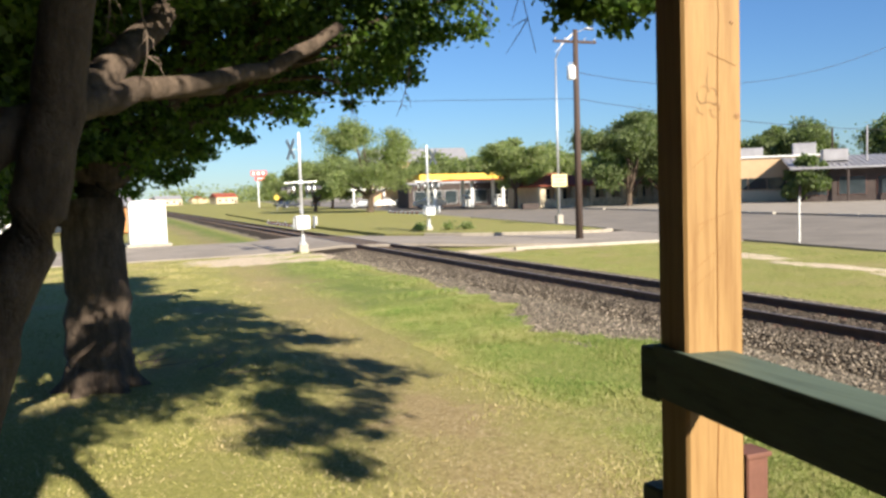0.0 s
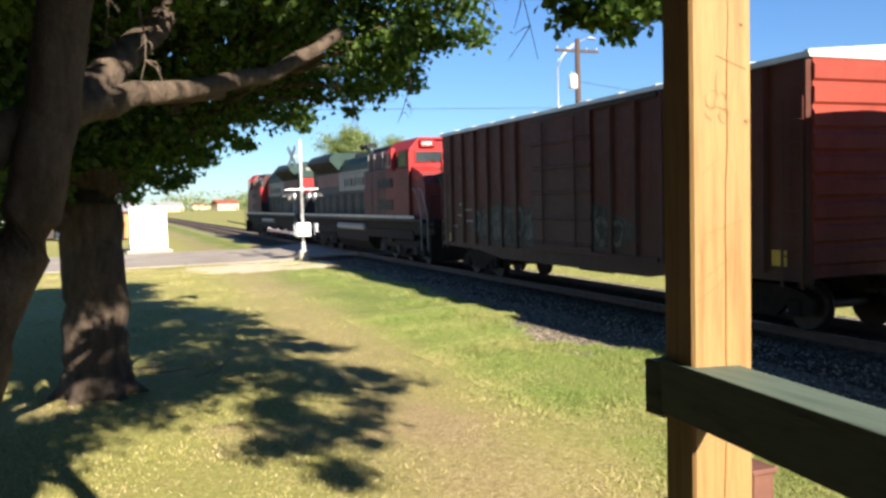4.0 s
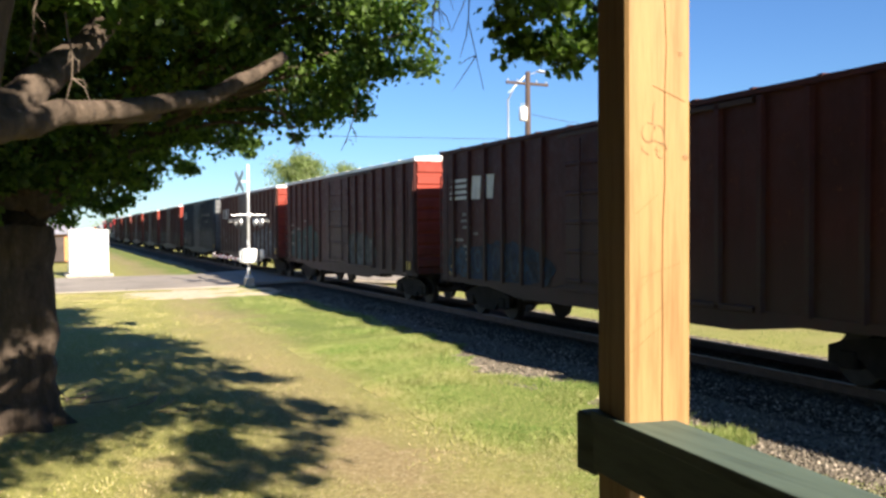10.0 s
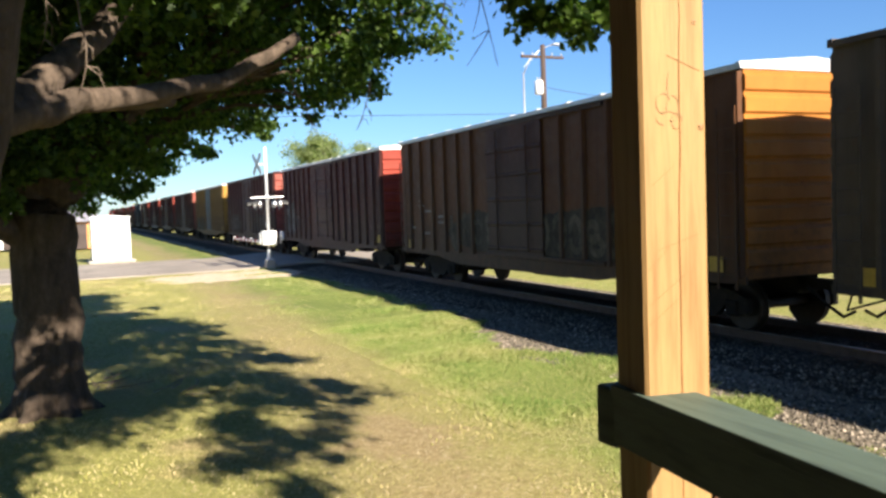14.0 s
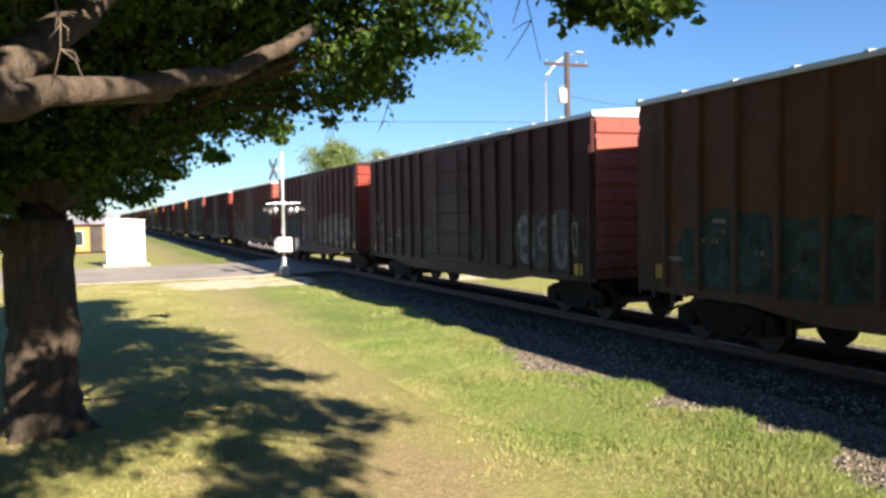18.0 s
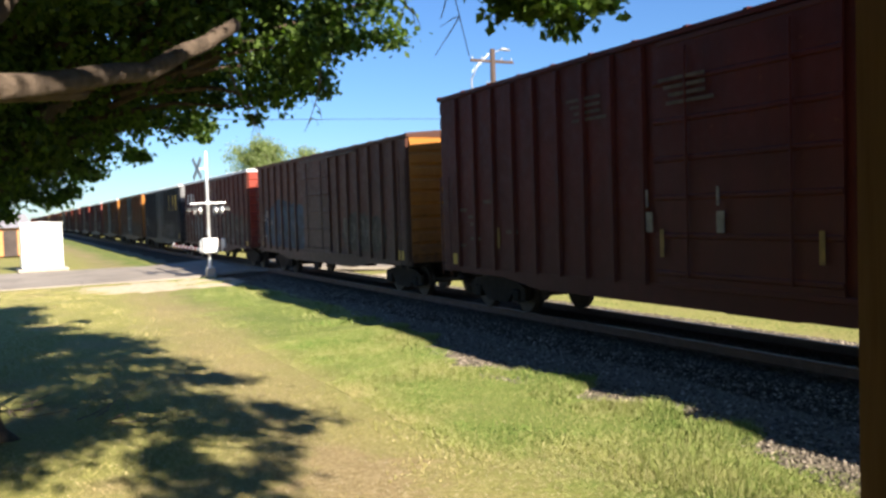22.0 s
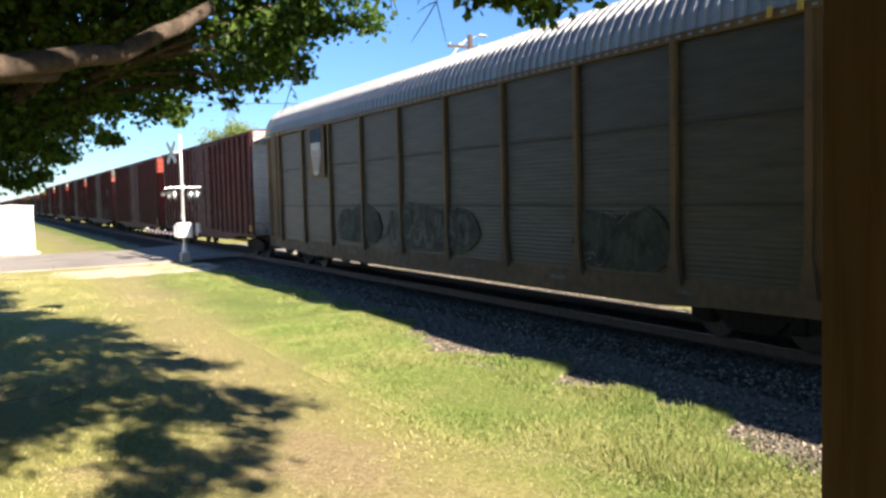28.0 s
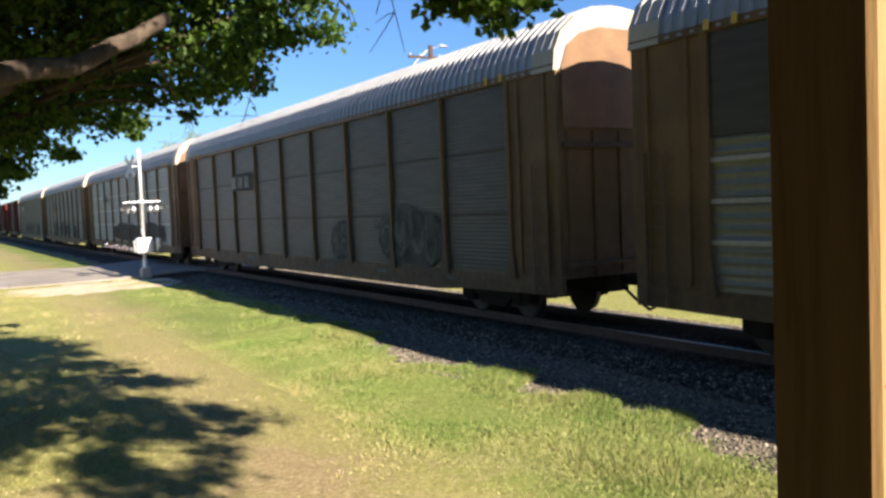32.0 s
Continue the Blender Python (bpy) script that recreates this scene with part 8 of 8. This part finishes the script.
def tan_block():
    t = thing("office_block", "long tan stucco building with a strip of dark windows", "building", (73.0, 80.0, 0), -42)
    part("wall", Shape().box((-2.0, 4.0, 2.6), (17.0, 8.0, 5.4), 0.05), TAN_WALL, t)
    part("cornice", Shape().box((-2.0, 4.0, 5.32), (17.4, 8.4, 0.22), 0.03), WHITE_STEEL, t)
    part("upper_wall", Shape().box((-5.0, 7.0, 6.0), (10.0, 4.0, 1.3), 0.03), METAL_ROOF, t)
    for k in range(6):
        window(t, (-9.3 + 2.15 * k, -0.03, 2.15), 2.05, 1.35, DARK_WALL)
    part("base_band", Shape().box((-2.0, -0.02, 0.65), (17.04, 0.1, 1.25), 0.02), plain("cream_base", (0.68, 0.56, 0.38), 0.9, vary=0.1), t, "paler base course")
    part("downpipe", Shape().cyl((3.2, -0.12, 0), (3.2, -0.12, 5.2), 0.09, 8), CREAM, t)
    part("roof_unit", Shape().box((4.6, 3.0, 6.1), (2.6, 2.4, 1.5), 0.06), METAL_ROOF, t, "pale rooftop unit")
    part("flue", Shape().cyl((7.8, 4.0, 5.3), (7.8, 4.0, 8.6), 0.1, 10), DARK_WALL, t)


def dark_block():
    t = thing("dark_shop", "dark single-storey shop with a pale metal roof", "shop", (78.0, 66.0, 0), -38)
    part("wall", Shape().box((0, 4.0, 1.9), (20.0, 8.0, 3.9), 0.05), DARK_WALL, t)
    s = Shape().prism([(-1.6, 3.55), (8.4, 5.0), (8.4, 5.15), (-1.6, 3.72)], 0, -10.6, 10.6)
    x = -10.4
    while x < 10.5:
        s.prism([(-1.62, 3.73), (8.4, 5.16), (8.4, 5.22), (-1.62, 3.80)], 0, x, x + 0.08)
        x += 0.62
    part("roof", s, METAL_ROOF, t)
    for k in range(5):
        part("porch_post", Shape().box((-9.6 + 4.8 * k, -1.3, 1.75), (0.22, 0.22, 3.6), 0.02), DARK_WALL, t)
        window(t, (-8.0 + 3.8 * k, -0.03, 1.7), 2.8, 2.1, BROWN_STEEL)
    for x, w in ((-5.5, 2.6), (3.5, 3.0)):
        part("roof_unit", Shape().box((x, 3.2, 5.1), (w, 2.0, 1.3), 0.05), METAL_ROOF, t)
    part("vent_pipe", Shape().cyl((-2.2, 3.0, 4.2), (-2.2, 3.0, 8.2), 0.09, 8), METAL_ROOF, t)


def car_shape(ln, w, h):
    side = [(-0.5, 0.22), (0.5, 0.22), (0.5, 0.52), (0.46, 0.58), (0.24, 0.62), (0.10, 0.97), (-0.24, 1.0), (-0.40, 0.66), (-0.5, 0.6)]
    s = Shape().prism([(y * ln, z * h) for y, z in side], 0, -w / 2, w / 2)
    s.v = [(x * (0.84 if z > 0.8 * h else 1.0), y, z) for x, y, z in s.v]
    return s


def parked_car(label, at, turn, mat, ln=4.7, w=1.85, h=1.55):
    t = thing("parked_car", label, "car", at, turn, "cars along the street")
    part("body", car_shape(ln, w, h), mat, t)
    part("glasshouse", Shape().prism([(-0.36 * ln, 0.66 * h), (0.20 * ln, 0.66 * h), (0.09 * ln, 0.93 * h), (-0.23 * ln, 0.95 * h)], 0, -w / 2 * 0.93, w / 2 * 0.93), GLASS, t, "dark side windows")
    for x in (-w / 2 + 0.08, w / 2 - 0.08):
        for y in (-0.31 * ln, 0.31 * ln):
            wh = part("wheel", Shape().cyl((x - 0.1, y, 0.33), (x + 0.1, y, 0.33), 0.33, 16), BLACK, t)
            part("rim", Shape().cyl((x - 0.11, y, 0.33), (x + 0.11, y, 0.33), 0.2, 12), ALU, wh)
    for x in (-0.6, 0.6):
        part("headlight", Shape().box((x, 0.495 * ln, 0.5 * h), (0.35, 0.06, 0.16), 0.02), WHITE_STEEL, t)
        part("tail_light", Shape().box((x, -0.495 * ln, 0.52 * h), (0.3, 0.06, 0.18), 0.02), LAMP_RED, t)


def roadside_sign():
    t = thing("restaurant_sign", "red and white roadside sign on a tall pole", "sign", (40.8, 252, -0.2))
    part("pole", Shape().cyl((0, 0, 0), (0, 0, 8.5), 0.2, 10), WHITE_STEEL, t)
    red = plain("sign_red", (0.80, 0.06, 0.05), 0.5, vary=0.05)
    part("panel", Shape().box((0.3, 0, 10.0), (4.6, 0.5, 1.5), 0.05), red, t)
    part("panel", Shape().box((0.8, 0, 8.5), (3.2, 0.5, 1.3), 0.05), red, t)
    for k in range(3):
        part("letter_bar", Shape().box((-1.2 + 1.4 * k, -0.27, 10.0), (0.8, 0.03, 0.8)), WHITE_STEEL, t)
    part("letter_bar", Shape().box((0.8, -0.27, 8.5), (2.2, 0.03, 0.35)), WHITE_STEEL, t)
    y = thing("warning_sign", "small yellow diamond warning sign", "sign", (31.5, 172, -0.2))
    part("pole", Shape().cyl((0, 0, 0), (0, 0, 2.2), 0.05, 8), GALV, y)
    part("plate", Shape().box((0, 0, 2.6), (0.85, 0.03, 0.85), 0.0, Matrix.Rotation(radians(45), 3, "Y")), CANOPY_YELLOW, y)


def far_house(label, at, turn, w, d, h, wall, roof):
    t = thing("house", label, "house", at, turn, "houses of the far town")
    part("wall", Shape().box((0, 0, h / 2), (w, d, h), 0.05), wall, t)
    part("roof", Shape().prism([(-d / 2 - 0.4, h), (d / 2 + 0.4, h), (0, h + d * 0.28)], 0, -w / 2 - 0.4, w / 2 + 0.4), roof, t)
    for k in range(max(2, int(w / 4))):
        window(t, (-w / 2 + 2 + k * 4, -d / 2 - 0.03, h * 0.5), 1.6, 1.3, WHITE_STEEL)
    part("door", Shape().box((w / 2 - 1.2, -d / 2 - 0.04, 1.05), (1.0, 0.08, 2.1), 0.01), DARK_WALL, t)


def distance():
    rnd = random.Random(77)
    pink = plain("faded_red_roof", (0.50, 0.20, 0.16), 0.8)
    walls = [CREAM, WHITE_STEEL, TAN_WALL, STONE]
    for k in range(22):
        x = -30 + rnd.uniform(0, 130)
        y = rnd.uniform(480, 820)
        if 2 < x < 24 or abs(x - street_x(y, 0.5)) < 14:
            continue
        far_house("small pale house among trees in the distance", (x, y, 0), rnd.choice((0, 90, 20)), rnd.uniform(8, 15), rnd.uniform(7, 9), rnd.uniform(2.6, 4), rnd.choice(walls), rnd.choice((pink, METAL_ROOF, RED_TILE)))
    far_house("white gabled shed beyond the crossing", (-9.5, 83, -0.1), 25, 9, 6, 2.9, WHITE_STEEL, METAL_ROOF)
    far_house("orange-brown shed behind the oak", (-1.2, 79, -0.2), 10, 5.0, 4.0, 2.3, plain("orange_boards", (0.5, 0.24, 0.1), 0.85), METAL_ROOF)
    far_house("tan block behind the street trees", (57, 160, 0), -10, 20, 10, 8.5, TAN_WALL, METAL_ROOF)
    shelter = thing("car_shelter", "white open car shelter beside the street", "shelter", (51, 158, 0), -7)
    part("roof", Shape().box((0, 0, 3.4), (16, 6, 0.35), 0.04), WHITE_STEEL, shelter)
    for k in range(6):
        part("column", Shape().box((-7.4 + 2.95 * k, -2.6, 1.6), (0.3, 0.3, 3.3), 0.02), WHITE_STEEL, shelter)
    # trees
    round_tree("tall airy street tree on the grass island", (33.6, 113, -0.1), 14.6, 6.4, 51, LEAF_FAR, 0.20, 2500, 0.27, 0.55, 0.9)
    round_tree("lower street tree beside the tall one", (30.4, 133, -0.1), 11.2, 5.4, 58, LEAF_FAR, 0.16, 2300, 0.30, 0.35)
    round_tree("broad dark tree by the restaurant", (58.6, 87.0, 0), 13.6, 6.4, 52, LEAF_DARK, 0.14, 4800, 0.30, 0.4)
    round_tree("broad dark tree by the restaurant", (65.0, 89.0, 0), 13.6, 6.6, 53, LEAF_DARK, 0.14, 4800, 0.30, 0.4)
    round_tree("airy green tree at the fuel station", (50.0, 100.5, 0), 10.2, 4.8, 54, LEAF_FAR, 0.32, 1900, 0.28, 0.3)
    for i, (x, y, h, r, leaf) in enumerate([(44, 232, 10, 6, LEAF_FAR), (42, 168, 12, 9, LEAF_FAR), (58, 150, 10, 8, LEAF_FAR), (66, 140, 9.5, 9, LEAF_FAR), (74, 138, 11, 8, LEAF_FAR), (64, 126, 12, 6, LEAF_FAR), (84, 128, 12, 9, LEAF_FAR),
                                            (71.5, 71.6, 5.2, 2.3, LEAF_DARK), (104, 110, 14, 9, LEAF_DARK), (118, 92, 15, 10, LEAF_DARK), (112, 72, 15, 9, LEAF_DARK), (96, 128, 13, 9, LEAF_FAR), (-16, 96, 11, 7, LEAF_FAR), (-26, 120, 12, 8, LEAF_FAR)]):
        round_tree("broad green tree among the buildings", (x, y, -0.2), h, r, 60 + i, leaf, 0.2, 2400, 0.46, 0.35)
    rng = np.random.default_rng(5)
    clumps = []
    for k in range(90):
        x = rng.uniform(-260, 420)
        y = rng.uniform(560, 900)
        if 0 < x - 11 < 26 or -9 < x - 11 < 0:
            continue
        r = rng.uniform(7, 13)
        clumps.append((x, y, r * 0.55, r * 1.3, r, r * 0.6))
    tagged(new("far_woods", leaf_cloud("far_woods", clumps, 420, 1.7, LEAF_FAR, 9)), "line of distant trees, haze put into the leaf colour", "woods", kind="stuff")
    silver = plain("silver_car_paint", (0.55, 0.56, 0.58), 0.35, 0.5, vary=0.05)
    white = plain("white_car_paint", (0.78, 0.78, 0.76), 0.35, vary=0.04)
    dark = plain("dark_car_paint", (0.03, 0.035, 0.045), 0.3, vary=0.1)
    redp = plain("red_car_paint", (0.4, 0.04, 0.03), 0.35, vary=0.05)
    parked_car("white sport-utility car at the fuel pumps", (45.5, 121, 0.0), 80, white, 4.8, 1.9, 1.8)
    parked_car("dark car on the street", (47.0, 205, -0.13), -7, dark)
    for i, (x, y, m) in enumerate([(44, 152, silver), (48, 153, white), (52, 154, dark), (38, 190, dark), (41, 215, dark), (56, 185, silver)]):
        parked_car("parked saloon car beside the street", (x, y, -0.02), 75 + 8 * i, m)
    # low shrubs beside the far signal
    for x, y in ((20.2, 50.4), (21.3, 50.0), (18.3, 50.8)):
        b = thing("shrub", "small green weed clump by the signal", "shrub", (x, y, -0.1))
        part("leaves", leaf_cloud("shrub", [(0, 0, 0.28, 0.4, 0.4, 0.3)], 500, 0.14, LEAF_FAR, int(x * 10)), LEAF_FAR, b)


fuel_station()
restaurant()
tan_block()
dark_block()
roadside_sign()
distance()


# ---- ties of the track, laid last ----
def lay_ties():
    me = Shape().box((0, 0, 0), (2.6, 0.225, 0.16), 0.012).mesh("tie", TIE_WOOD)
    plate = Shape().box((0, 0, 0), (0.33, 0.19, 0.02), 0.004)
    for sx in (-0.12, 0.12):
        for sy in (-0.06, 0.06):
            plate.box((sx, sy, 0.02), (0.03, 0.03, 0.03), 0.006)
    pm = plate.mesh("tie_plate", RAIL_STEEL)
    rnd = random.Random(6)
    rest = Shape()
    y = 2.0
    while y < 300:
        if not 38.8 < y < 50.0:
            if y < 62:
                tie = part("tie", me, None, TRACK, at=(rnd.uniform(-0.05, 0.05), y, -0.262))
                tie.rotation_euler = (0, 0, rnd.uniform(-0.015, 0.015))
                for sx in (-0.7525, 0.7525):
                    part("tie_plate", pm, None, tie, at=(sx, 0, 0.078))
            else:
                rest.box((0, y, -0.262), (2.6, 0.225, 0.16))
        y += 0.5 + rnd.uniform(-0.015, 0.015)
    tagged(part("far_ties", rest, TIE_WOOD, TRACK), kind="stuff")


lay_ties()
build_grass()


# ---- motion ----
def motions():
    for ob, s_mid in MOVING:
        walk(ob, [(float(t), pose(TRACK_X, s_mid + train_shift(t), 0)) for t in range(0, 33)])


motions()
